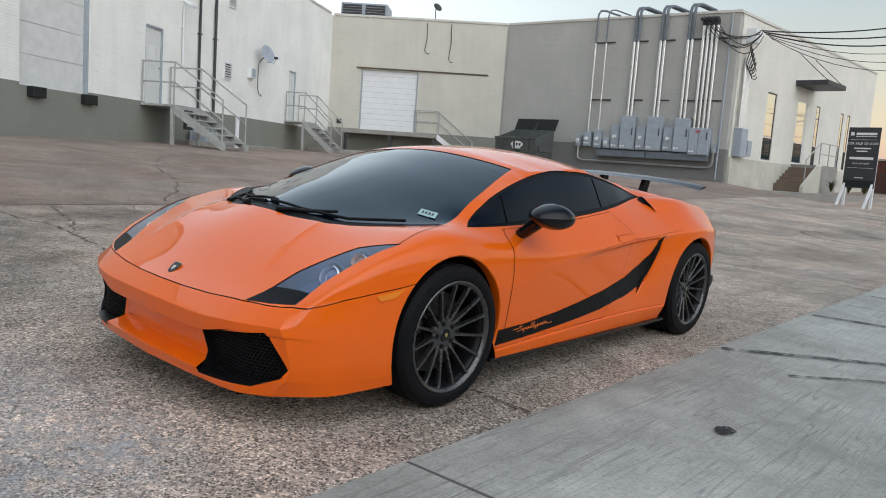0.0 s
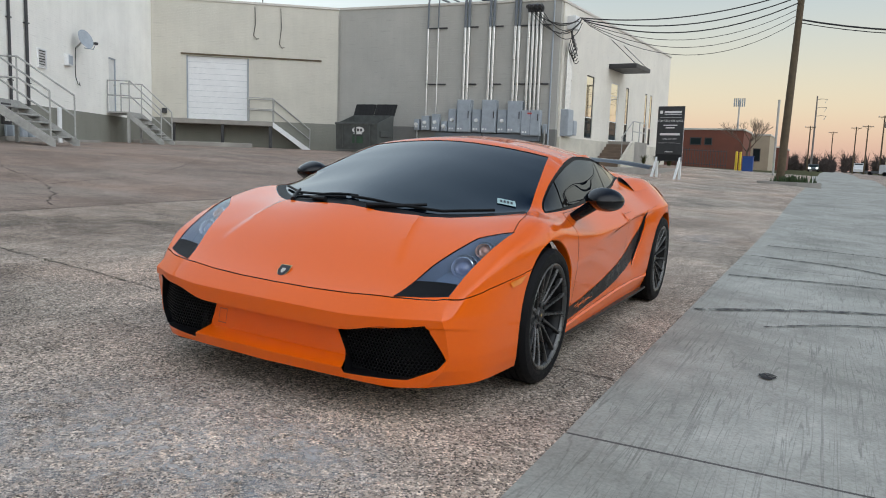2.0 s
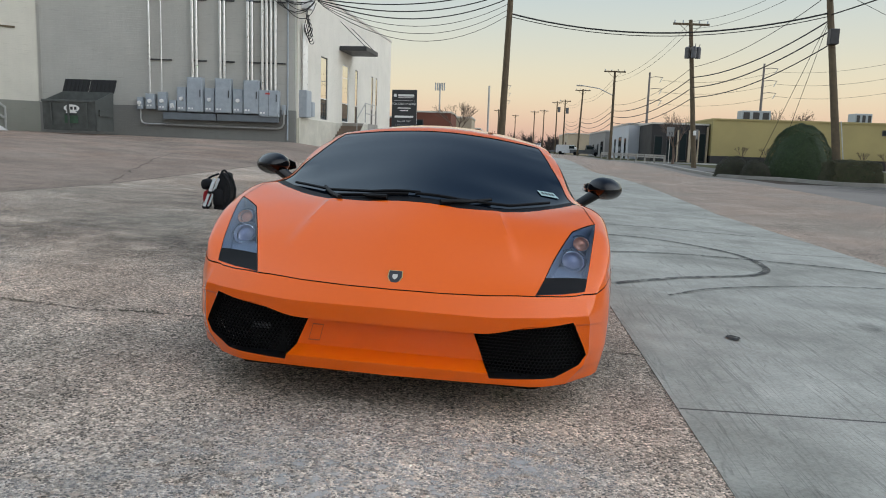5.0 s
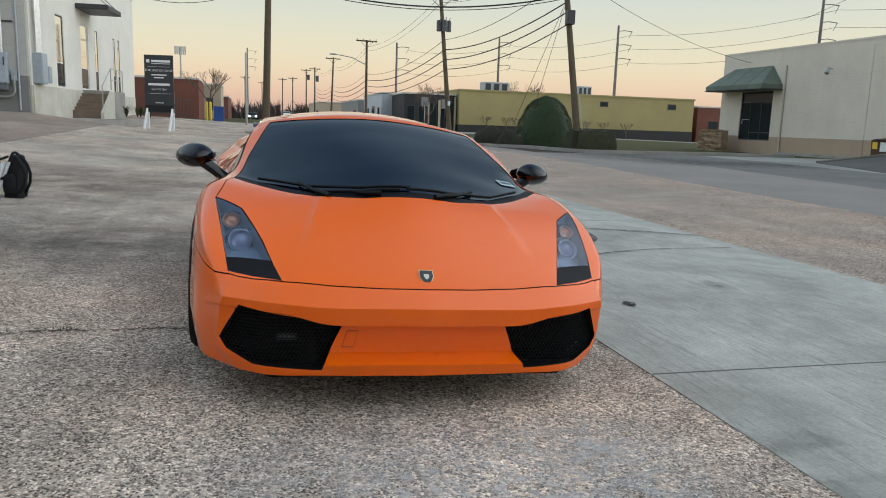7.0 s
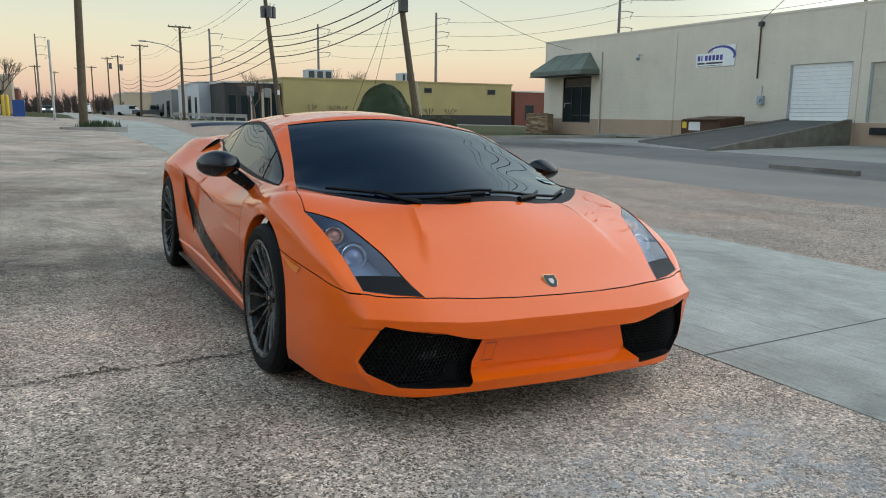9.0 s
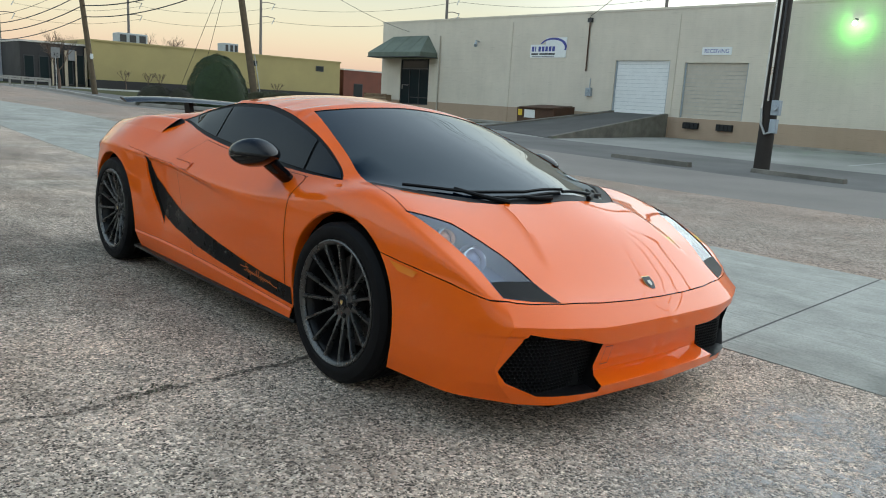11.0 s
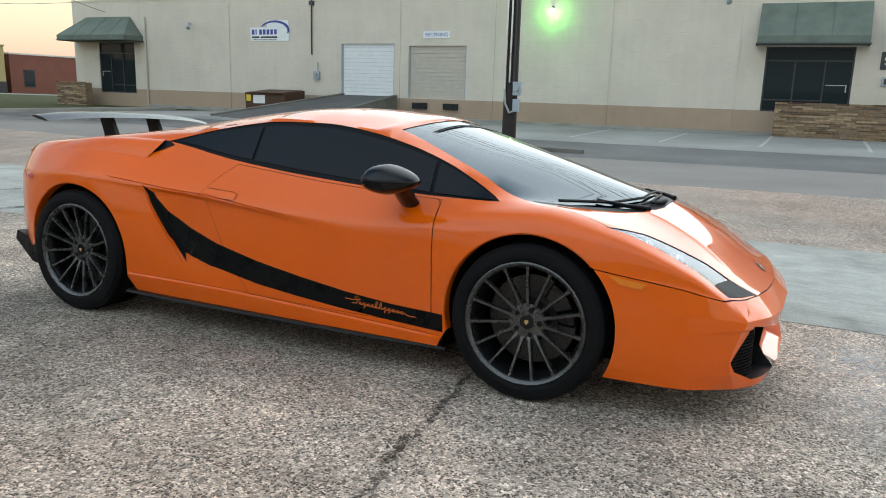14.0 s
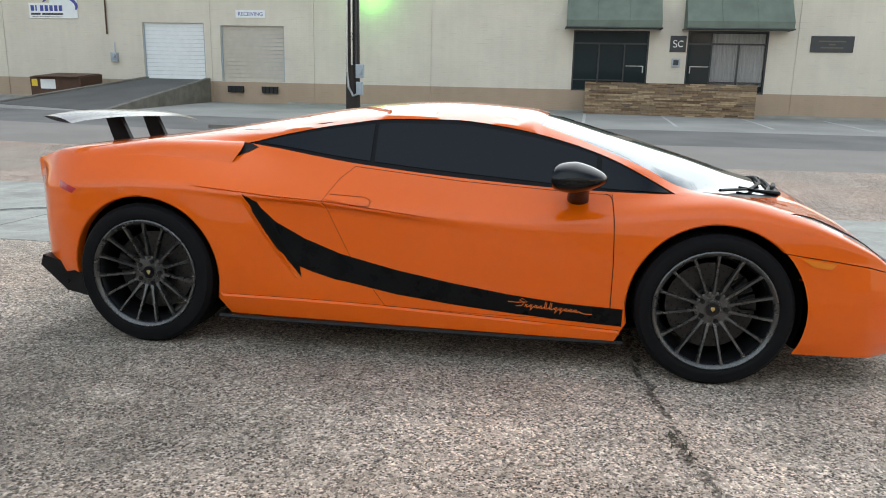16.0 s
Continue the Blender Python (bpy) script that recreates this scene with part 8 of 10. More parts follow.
    # ramp up to the white door
    r = thing("loading_ramp", "dark asphalt ramp with concrete side walls", "ramp")
    foot = [(21.9, 22.3), (19.6, 16.2)]
    def zf(p):
        return gz(*p) + 0.02
    bm = bmesh.new()
    top = [(27.95, 19.45), (27.95, 16.5)]
    v = [bm.verts.new(p) for p in ((*foot[0], zf(foot[0])), (*foot[1], zf(foot[1])), (*top[1], 1.05), (*top[0], 1.05))]
    w = [bm.verts.new((a.co.x, a.co.y, -0.5)) for a in v]
    bm.faces.new(v)
    for k in range(4):
        bm.faces.new((v[k], v[(k + 1) % 4], w[(k + 1) % 4], w[k]))
    bmesh.ops.recalc_face_normals(bm, faces=bm.faces)
    part("ramp_surface", bm, M_rampasphalt, r)
    for f, t in ((foot[0], top[0]), (foot[1], top[1])):
        bm = bmesh.new()
        dy = 0.22
        a = [bm.verts.new(p) for p in ((f[0], f[1], -0.5), (t[0], t[1], -0.5), (t[0], t[1], 1.12), (f[0], f[1], zf(f) + 0.06))]
        b = [bm.verts.new((p.co.x, p.co.y - dy, p.co.z)) for p in a]
        bm.faces.new(a)
        bm.faces.new(b[::-1])
        for k in range(4):
            bm.faces.new((a[k], b[k], b[(k + 1) % 4], a[(k + 1) % 4]))
        bmesh.ops.recalc_face_normals(bm, faces=bm.faces)
        part("side_wall", bm, M_stainedwall, r)
    # brown bin beside the ramp
    m = Matrix.Translation((26.6, 22.4, gz(26.6, 22.4)))
    d = thing("brown_dumpster", "rusty brown steel dumpster with paper labels", "dumpster", m)
    bm = bmesh.new()
    prism(bm, [(-0.75, 0.1), (0.75, 0.1), (0.8, 1.15), (-0.8, 1.0)], 1, -1.2, 1.2)
    b = part("body", bm, M_brownsteel, d)
    for y in (-1.1, -0.05):
        bm = bmesh.new()
        box(bm, -0.85, 0.85, y, y + 1.0, 1.06, 1.11, 0.01, Matrix.Rotation(radians(-5), 4, 'Y'))
        part("lid", bm, M_brownsteel, d)
    bm = bmesh.new()
    box(bm, -0.80, -0.775, 0.0, 0.7, 0.5, 0.9)
    part("paper_label", bm, M_paper, b)
    bm = bmesh.new()
    box(bm, -0.80, -0.775, 0.85, 1.12, 0.6, 0.9)
    part("yellow_label", bm, M_yellowpaint, b)
    # kerb stones in the lot
    for a, b2, lab in (((15.4, 10.3), (15.3, 7.8), "low concrete kerb block in the lot"), ((16.05, 6.45), (15.75, 4.1), "long concrete kerb block near the black pole")):
        d = thing("kerb_block", lab, "kerb", group="kerb blocks")
        bm = bmesh.new()
        m2 = frame_of(a, b2)
        l = math.hypot(a[0] - b2[0], a[1] - b2[1])
        z = gz(*a)
        prism(bm, [(0, z - 0.1), (0.26, z - 0.1), (0.22, z + 0.10), (0.05, z + 0.10)], 0, 0, l)
        bmesh.ops.transform(bm, matrix=m2, verts=bm.verts)
        bmesh.ops.recalc_face_normals(bm, faces=bm.faces)
        part("block", bm, M_stainedwall, d)
    kb = thing("kerb_stone", "grey kerb along the foot of the long wall", "kerb", F_P)
    bm = bmesh.new()
    box(bm, 6, 17, -0.45, -0.02, -0.2, 0.16, 0.02)
    part("kerb", bm, M_concrete, kb)
    bm = bmesh.new()
    box(bm, 25.4, 82, -0.30, -0.02, -0.2, 0.15, 0.02)
    part("kerb", bm, M_concrete, kb)
    for k in range(9):
        y = 6.0 - k * 3.0
        drape("parking_line", [((21.2, y), (21.2, y - 0.11)), ((23.5, y - .1), (23.5, y - 0.21)), ((26.6, y - .2), (26.6, y - 0.31))], M_stripe, "worn white parking line", 0.006)


pitt_things()


# ---------------------------------------------------------------- poles and cables
def timber_pole(x, y, h, r, lean, material, label, z=None):
    z = gz(x, y) if z is None else z
    p = thing("utility_pole", label, "utility pole", Matrix.Translation((x, y, z)), group="utility poles")
    bm = bmesh.new()
    pts = [(lean[0] * t * h, lean[1] * t * h, t * h - 0.3) for t in np.linspace(0, 1, 8)]
    tube(bm, pts, r, 12, [r * (1 - 0.32 * i / 7) for i in range(8)])
    part("shaft", bm, material, p, smooth=True)
    return p, (lambda t: Vector((x + lean[0] * t, y + lean[1] * t, z + t)))


def crossarm(p, at, length, ang, n=4):
    bm = bmesh.new()
    m = Matrix.Translation(at) @ Matrix.Rotation(radians(ang), 4, 'Z')
    box(bm, -length / 2, length / 2, -0.06, 0.06, -0.07, 0.07, 0, m)
    arm = part("crossarm", bm, M_wood, p)
    for k in range(n):
        s = -length / 2 + 0.12 + (length - 0.24) * k / max(1, n - 1)
        bm = bmesh.new()
        rod(bm, m @ Vector((s, 0, 0.07)), m @ Vector((s, 0, 0.26)), 0.05, 0.035, 8)
        part("insulator", bm, M_greypaint, arm)
    for s in (-1, 1):
        bm = bmesh.new()
        rod(bm, m @ Vector((s * length * 0.3, 0.05, -0.05)), m @ Vector((0, 0.05, -0.7)), 0.02, seg=6)
        part("brace", bm, M_wood, arm)


pole_a, at_a = timber_pole(0.05, 35.4, 11.0, 0.20, (0.025, 0.03), M_wood, "tall brown timber pole in a kerbed bed")
crossarm(pole_a, at_a(9.0) - at_a(0), 1.4, 20)
pole_b, at_b = timber_pole(17.0, 6.6, 11.0, 0.21, (0.0, 0.0), M_creosote, "black creosoted timber pole with conduits")
pole_c, at_c = timber_pole(15.5, 31.5, 10.8, 0.19, (-0.055, 0.20), M_wood, "leaning timber pole behind the hedges")
pole_d, at_d = timber_pole(13.6, 50.0, 10.6, 0.19, (-0.065, 0.13), M_wood, "timber pole with a bank of transformers")
pole_e, at_e = timber_pole(11.85, 80.7, 10.0, 0.17, (0.0, 0.0), M_wood, "timber pole with a street lamp arm")
pole_f, at_f = timber_pole(11.5, 116, 10.7, 0.17, (0.04, 0.05), M_wood, "distant timber utility pole")
FAR, FAR_POLES = [], []
for x, y, h in ((11.4, 145.9, 11.0), (10.8, 161, 11.6), (9.0, 181.2, 10.8), (7.2, 196.3, 11.2), (2.5, 230, 11.5), (-2, 175, 10)):
    p, f = timber_pole(x, y, h, 0.17, (0, 0), M_wood, "distant timber utility pole")
    crossarm(p, (0, 0, h - 0.6), 2.2, 10)
    FAR.append(f)
    FAR_POLES.append(p)
crossarm(pole_d, at_d(10.0) - at_d(0), 2.6, 8, 5)
crossarm(pole_e, at_e(9.6) - at_e(0), 2.4, 8)
crossarm(pole_f, at_f(10.2) - at_f(0), 2.4, 8)


M_darkcan = worn("dark_grey_can", (0.10, 0.10, 0.105), 0.5, scale=6, amount=0.3, bump=0.0)


def pole_fittings():
    for dx, dy in ((-0.36, -0.10), (0.0, -0.40), (0.36, -0.10)):
        bm = bmesh.new()
        c = at_d(7.6) - at_d(0) + Vector((dx, dy, 0))
        rod(bm, c, c + Vector((0, 0, 0.72)), 0.19, seg=14)
        can = part("transformer", bm, M_darkcan, pole_d, "dark grey pole-mounted transformer can", smooth=True)
        bm = bmesh.new()
        rod(bm, c + Vector((0, 0, 0.72)), c + Vector((0, 0, 0.80)), 0.20, 0.10, 14)
        rod(bm, c + Vector((0.06, 0, 0.78)), c + Vector((0.10, 0, 1.0)), 0.03, 0.02, 8)
        part("cap", bm, M_darkcan, can)
    bm = bmesh.new()
    box(bm, -0.08, 0.08, -0.34, -0.18, 0, 0.32, 0.02, Matrix.Translation(at_d(2.25) - at_d(0)))
    part("meter_box", bm, M_doorwhite, pole_d, "small pale box on the pole")
    # cans on the far poles
    for k in (0, 1):
        bm = bmesh.new()
        rod(bm, (0.45, -0.2, 8.0 + k), (0.45, -0.2, 9.1 + k), 0.3, seg=12)
        part("transformer", bm, M_darkcan, FAR_POLES[k], "dark pole-mounted transformer can")
    # lamp arm on pole e
    bm = bmesh.new()
    tube(bm, [(0, 0, 7.0), (-1.6, 0, 7.75), (-3.4, 0, 8.0)], 0.05, 8)
    arm = part("lamp_arm", bm, M_galv, pole_e)
    bm = bmesh.new()
    box(bm, -4.1, -3.35, -0.12, 0.12, 7.93, 8.08, 0.05)
    part("lamp_head", bm, M_galv, arm)
    # boxes and conduits on the black pole
    for dx, dy, z0, z1 in ((-0.24, 0.10, 1.5, 11), (-0.25, -0.04, 1.8, 11), (-0.20, -0.14, 1.7, 11)):
        bm = bmesh.new()
        tube(bm, [(dx, dy, z0), (dx, dy, z1)], 0.028, 8)
        part("conduit", bm, M_bright if dy > -0.1 else M_darksteel, pole_b, "grey conduit on the pole", smooth=True)
    bm = bmesh.new()
    box(bm, -0.28, -0.12, -0.37, -0.15, 1.44, 1.82, 0.015)
    rod(bm, (-0.29, -0.27, 1.63), (-0.35, -0.27, 1.63), 0.075, seg=14)
    part("meter_box", bm, M_greypaint, pole_b, "grey meter box")
    bm = bmesh.new()
    box(bm, -0.27, -0.12, -0.34, -0.16, 0.98, 1.34, 0.015)
    part("switch_box", bm, M_greypaint, pole_b)
    bm = bmesh.new()
    tube(bm, [(-0.24, 0.10, 1.6), (-0.26, 0.06, 1.2), (-0.28, -0.08, 0.95), (-0.26, -0.2, 1.0)], 0.035, 8)
    part("flex_conduit", bm, M_galv, pole_b, smooth=True)
    # wires and a riser on pole c
    bm = bmesh.new()
    tube(bm, [at_c(0.3) - at_c(0) + Vector((0.2, -0.15, 0)), at_c(2.7) - at_c(0) + Vector((0.16, -0.18, 0))], 0.024, 8)
    part("riser", bm, M_galv, pole_c, "pale riser pipe")
    bm = bmesh.new()
    box(bm, -0.25, 0.15, -0.3, 0.1, 0, 0.7, 0.03, Matrix.Translation(at_c(6.2) - at_c(0)))
    part("splice_box", bm, M_darksteel, pole_c, "black splice box")
    # kerbed bed at pole a with weeds
    b = thing("pole_bed", "concrete kerbed bed with weeds round the pole", "planter", Matrix.Translation((0.35, 35.0, gz(0.2, 35))))
    bm = bmesh.new()
    prism(bm, [(-1.3, 0.5), (-1.2, -0.5), (0.5, -0.8), (1.5, -0.4), (1.4, 0.7), (0, 0.9)], 2, -0.3, 0.14)
    part("kerb", bm, M_concrete, b)
    bm = bmesh.new()
    rnd = random.Random(3)
    for k in range(260):
        x, y = rnd.gauss(0.25, 0.40), rnd.gauss(0.1, 0.25)
        h = rnd.uniform(0.12, 0.42)
        a = rnd.uniform(0, 6.28)
        w = Vector((math.cos(a), math.sin(a), 0)) * 0.05
        c = Vector((x, y, 0.1))
        bm.faces.new([bm.verts.new(p) for p in (c - w, c + w, c + w * 0.4 + Vector((w.y, w.x, h)), )])
    tagged(part("weeds", bm, M_leaf, b, "green weeds"), kind="stuff")


M_leaf = worn("dark_evergreen_leaf", (0.045, 0.075, 0.026), 0.6, scale=6, amount=0.5, bump=0.0)
M_hedge = worn("hedge_leaf", (0.085, 0.085, 0.045), 0.7, scale=5, amount=0.5, bump=0.0)
M_lowbush = worn("brownish_bush_leaf", (0.052, 0.05, 0.030), 0.7, scale=5, amount=0.5, bump=0.0)
M_twig = worn("bare_twig", (0.15, 0.105, 0.08), 0.9, scale=6, amount=0.3, bump=0.0)
pole_fittings()

# cables: from the warehouse corner to pole a, on to pole c, and along the row of poles
corner = on_wall(F_S, 0.7, 0.5, 6.45)
for k in range(6):
    cable([corner + Vector((0.05 * k, 0.1 * k, -0.05 * k)), at_a(9.0 - 0.28 * k)], 0.028 if k < 3 else 0.014, sag=0.55 + 0.18 * k, group="cables from the warehouse")
for dz, r in ((7.55, 0.04), (7.4, 0.02)):
    cable([at_a(dz + 0.1), at_c(dz + 0.15)], r, sag=0.95, group="cables over the road")
for z0, z1, r in ((9.9, 10.2, 0.012), (9.4, 9.7, 0.012), (8.6, 7.0, 0.018), (7.4, 6.3, 0.035), (6.9, 5.6, 0.035), (6.3, 4.9, 0.03)):
    cable([at_c(z0), at_d(z1)], r, sag=0.55, group="cables along the road")
    cable([at_d(z1), at_e(z1 * 0.92 - 0.4)], r, sag=0.8, group="cables along the road")
    cable([at_e(z1 * 0.92 - 0.4), at_f(z1 * 0.9 - 0.3)], r, sag=0.8, group="cables along the road")
    cable([at_f(z1 * 0.9 - 0.3), FAR[0](z1)], r, sag=0.8, group="cables along the road")
for z0, r in ((10.4, 0.014), (9.9, 0.014), (8.9, 0.03), (8.3, 0.035), (7.6, 0.03)):
    cable([at_c(z0), at_b(z0 + 1.2)], r, sag=0.35, group="cables to the black pole")
    cable([at_b(z0 + 1.2), (18.5, -28, z0 + 0.8)], r, sag=0.5, group="cables to the black pole")
cable([at_c(9.0), (28.1, 35.3, 5.2)], 0.012, sag=0.6, group="service drops")
cable([at_b(9.5), (28.0, 21.2, 5.6)], 0.014, sag=0.5, group="service drops")
for a in ((12.9, 35.6), (13.6, 34.6)):
    cable([(a[0], a[1], gz(*a)), at_c(7.6)], 0.012, group="guy wires", label="thin steel guy wire of a pole")


M_tower = worn("weathered_tower_steel", (0.20, 0.18, 0.17), 0.6, metal=0.2, scale=3, amount=0.2, bump=0.0)


def steel_tower(x, y, h):
    p = thing("transmission_pole", "pale steel transmission pole with davit arms", "transmission pole", Matrix.Translation((x, y, 0)), group="transmission poles")
    bm = bmesh.new()
    rod(bm, (0, 0, -0.5), (0, 0, h), 0.26, 0.15, 10)
    part("shaft", bm, M_tower, p, smooth=True)
    for k in range(3):
        bm = bmesh.new()
        z = h - 0.8 - k * 1.9
        tube(bm, [(0, 0, z), (1.0, 0, z + 0.15), (2.2, 0, z + 0.05)], 0.05, 6)
        part("davit_arm", bm, M_tower, p)
        bm = bmesh.new()
        rod(bm, (2.1, 0, z), (1.7, 0, z - 0.8), 0.05, seg=6)
        part("insulator", bm, M_greypaint, p)


TOWERS = ((23.5, 124.5, 14.5), (49.4, 94.5, 15.5), (40.3, 119.8, 15.8), (-1.5, 190, 18), (62, 70, 16.5), (72, 45, 17))
for x, y, h in TOWERS:
    steel_tower(x, y, h)
for k in range(3):
    for a, b in ((0, 2), (2, 1), (1, 4), (4, 5)):
        pa, pb = TOWERS[a], TOWERS[b]
        cable([(pa[0] + 2, pa[1], pa[2] - 1.2 - 1.9 * k), (pb[0] + 2, pb[1], pb[2] - 1.2 - 1.9 * k)], 0.02, sag=0.9, group="transmission lines", label="thin high transmission line")
cable([(60, 71, 14), (18, -5, 13)], 0.02, sag=1.0, group="transmission lines", label="thin high transmission line")


# ---------------------------------------------------------------- planting
def leaf_cloud(bm, shape, n, size, rnd):
    """Small leaves all over and a little inside a rounded form."""
    for _ in range(n):
        p, nrm = shape(rnd)
        t = nrm.orthogonal().normalized()
        t.rotate(Matrix.Rotation(rnd.uniform(0, 6.28), 3, nrm))
        b = nrm.cross(t)
        tilt = nrm * rnd.uniform(-0.6, 0.6)
        s = size * rnd.uniform(0.6, 1.4)
        bm.faces.new([bm.verts.new(p + q) for q in (-t * s, b * s * 0.5, t * s + tilt * s, -b * s * 0.5)])


def clipped_bush(x, y, rx, ry, h, kind, label, seed, square=False, leaf=0.07, n=4200):
    z = gz(x, y)
    b = thing("hedge" if square else "bush", label, "hedge" if square else "bush", Matrix.Translation((x, y, z)), group="clipped bushes")
    rnd = random.Random(seed)
    def shape(r):
        a, c = r.uniform(0, 6.283), r.random()
        if square:
            # four faces and a top, with rounded corners
            u, zz, side = r.uniform(-1, 1), r.uniform(0.02, 1.0), r.randrange(6)
            if side < 4:
                nn = Vector(((1, 0, 0), (-1, 0, 0), (0, 1, 0), (0, -1, 0))[side])
                p = Vector((nn.x if nn.x else u, nn.y if nn.y else u, zz))
            else:
                nn = Vector((0, 0, 1))
                p = Vector((u, r.uniform(-1, 1), 1))
            pull = 0.10 * max(0.0, (abs(p.x) + abs(p.y) + p.z - 1.9) / 1.1)
            p = Vector((p.x * rx * (1 - pull), p.y * ry * (1 - pull), p.z * h * (1 - pull)))
        else:
            zz = r.random() ** 0.8
            rad = math.sqrt(max(0.0, 1 - zz ** 2.0))
            rad = rad * (0.94 + 0.06 * math.sin(3 * a + seed))
            p = Vector((math.cos(a) * rx * rad, math.sin(a) * ry * rad, h * zz))
            nn = Vector((math.cos(a) * rad, math.sin(a) * rad, zz)).normalized()
        wob = noise.noise(p * 2.2 + Vector((seed, 0, 0))) * 0.09
        return p + nn * (wob + r.uniform(-0.07, 0.02)), nn
    bm = bmesh.new()
    leaf_cloud(bm, shape, n, leaf, rnd)
    part("crown", bm, kind, b)
    # a dense twiggy core
    bm = bmesh.new()
    bmesh.ops.create_uvsphere(bm, u_segments=20, v_segments=12, radius=1)
    for v in bm.verts:
        q = v.co
        zz = max(0.0, q.z)
        if square:
            v.co = Vector((max(-1, min(1, q.x * 1.35)) * rx * 0.8, max(-1, min(1, q.y * 1.35)) * ry * 0.8, min(1, zz * 1.4) * h * 0.84))
        else:
            rad = math.sqrt(max(0, 1 - zz ** 2.0)) / max(1e-6, math.hypot(q.x, q.y)) if math.hypot(q.x, q.y) > 1e-4 else 0
            v.co = Vector((q.x * rad * rx * 0.80, q.y * rad * ry * 0.80, zz * h * 0.84))
    part("twig_core", bm, M_leaf, b, smooth=True)


clipped_bush(14.75, 34.3, 1.72, 1.60, 2.70, M_leaf, "large dark green bush clipped to a dome", 1, n=26000, leaf=0.038)
clipped_bush(14.6, 28.3, 0.98, 0.75, 0.98, M_hedge, "low clipped box hedge by the kerb", 2, True, n=14000, leaf=0.034)
clipped_bush(12.15, 35.8, 1.12, 0.85, 1.05, M_lowbush, "low rounded dark bush by the road", 3, n=9000, leaf=0.035)
clipped_bush(12.42, 33.4, 0.72, 0.72, 0.92, M_lowbush, "low rounded dark bush by the road", 4, n=7000, leaf=0.035)


def bare_tree(x, y, h, spread, seed, label, z=None, levels=5):
    """A leafless tree: a tapered trunk, limbs that fork, and fine twigs."""
    z = gz(x, y) if z is None else z
    t = thing("bare_tree", label, "tree", Matrix.Translation((x, y, z)), group="bare trees")
    rnd, thin = random.Random(seed), h * 0.0016
    trunk, limbs = bmesh.new(), bmesh.new()
    tube(trunk, [(0, 0, -0.3), (0.05, 0, h * 0.15), (0.0, 0.05, h * 0.3)], 0.1, 8, [h * 0.03, h * 0.024, h * 0.02])
    def grow(p, d, l, r, lev):
        q = p + d * l
        mid = p + d * l * 0.5 + Vector((rnd.uniform(-1, 1), rnd.uniform(-1, 1), rnd.uniform(-.3, .6))) * l * 0.08
        tube(limbs, [p, mid, q], r, 4 if lev < 3 else 3, [r, r * 0.85, r * 0.6])
        if lev >= levels:
            return
        for _ in range(3 if lev < 4 else 2):
            e = (d + Vector((rnd.uniform(-1, 1), rnd.uniform(-1, 1), rnd.uniform(-0.25, 0.7))) * spread).normalized()
            grow(q, e, l * rnd.uniform(0.6, 0.85), max(r * 0.62, thin), lev + 1)
    for k in range(4):
        a = 1.57 * k + rnd.uniform(-.4, .4)
        grow(Vector((0, 0.05, h * 0.3)), Vector((math.cos(a) * 0.7, math.sin(a) * 0.7, 1)).normalized(), h * 0.2, h * 0.013, 1)
    part("trunk", trunk, M_twig, t, smooth=True)
    part("crown", limbs, M_twig, t)


bare_tree(-4.3, 66.2, 5.4, 0.75, 11, "leafless spreading tree beside the road")
bare_tree(15.0, 63.5, 4.6, 0.7, 12, "leafless bushy tree before dark buildings", levels=6)
bare_tree(39.9, 107.2, 8.8, 0.62, 14, "leafless round-crowned tree behind the yellow building", levels=6)
for k, (x, y) in enumerate(((26.6, 82), (29.0, 81.8), (30.4, 82), (39.5, 81.8), (42.0, 82), (45.0, 82))):
    bare_tree(x, y, 2.5, 0.36, 20 + k, "small leafless shrub against the yellow wall", levels=4)


# ---------------------------------------------------------------- buildings further off
M_yellowwall = worn("ochre_painted_wall", (0.37, 0.305, 0.135), 0.8, scale=0.4, amount=0.15, bump=0.1)
M_redbrick = worn("red_brick_far", (0.18, 0.066, 0.045), 0.85, scale=0.8, amount=0.25, bump=0.1)
M_palewall = worn("pale_metal_wall", (0.52, 0.54, 0.58), 0.6, scale=0.5, amount=0.12, bump=0.05)
M_darkwall = worn("dark_panel_wall", (0.035, 0.033, 0.034), 0.7, scale=0.6, amount=0.3, bump=0.05)
M_tanwall = worn("pale_tan_wall", (0.46, 0.38, 0.28), 0.8, scale=0.5, amount=0.15, bump=0.05)
M_greywall_sign = worn("grey_sign_sheet", (0.24, 0.24, 0.24), 0.5, scale=8, amount=0.2, bump=0.0)
M_greywall = worn("grey_far_wall", (0.30, 0.29, 0.28), 0.8, scale=0.5, amount=0.15, bump=0.05)


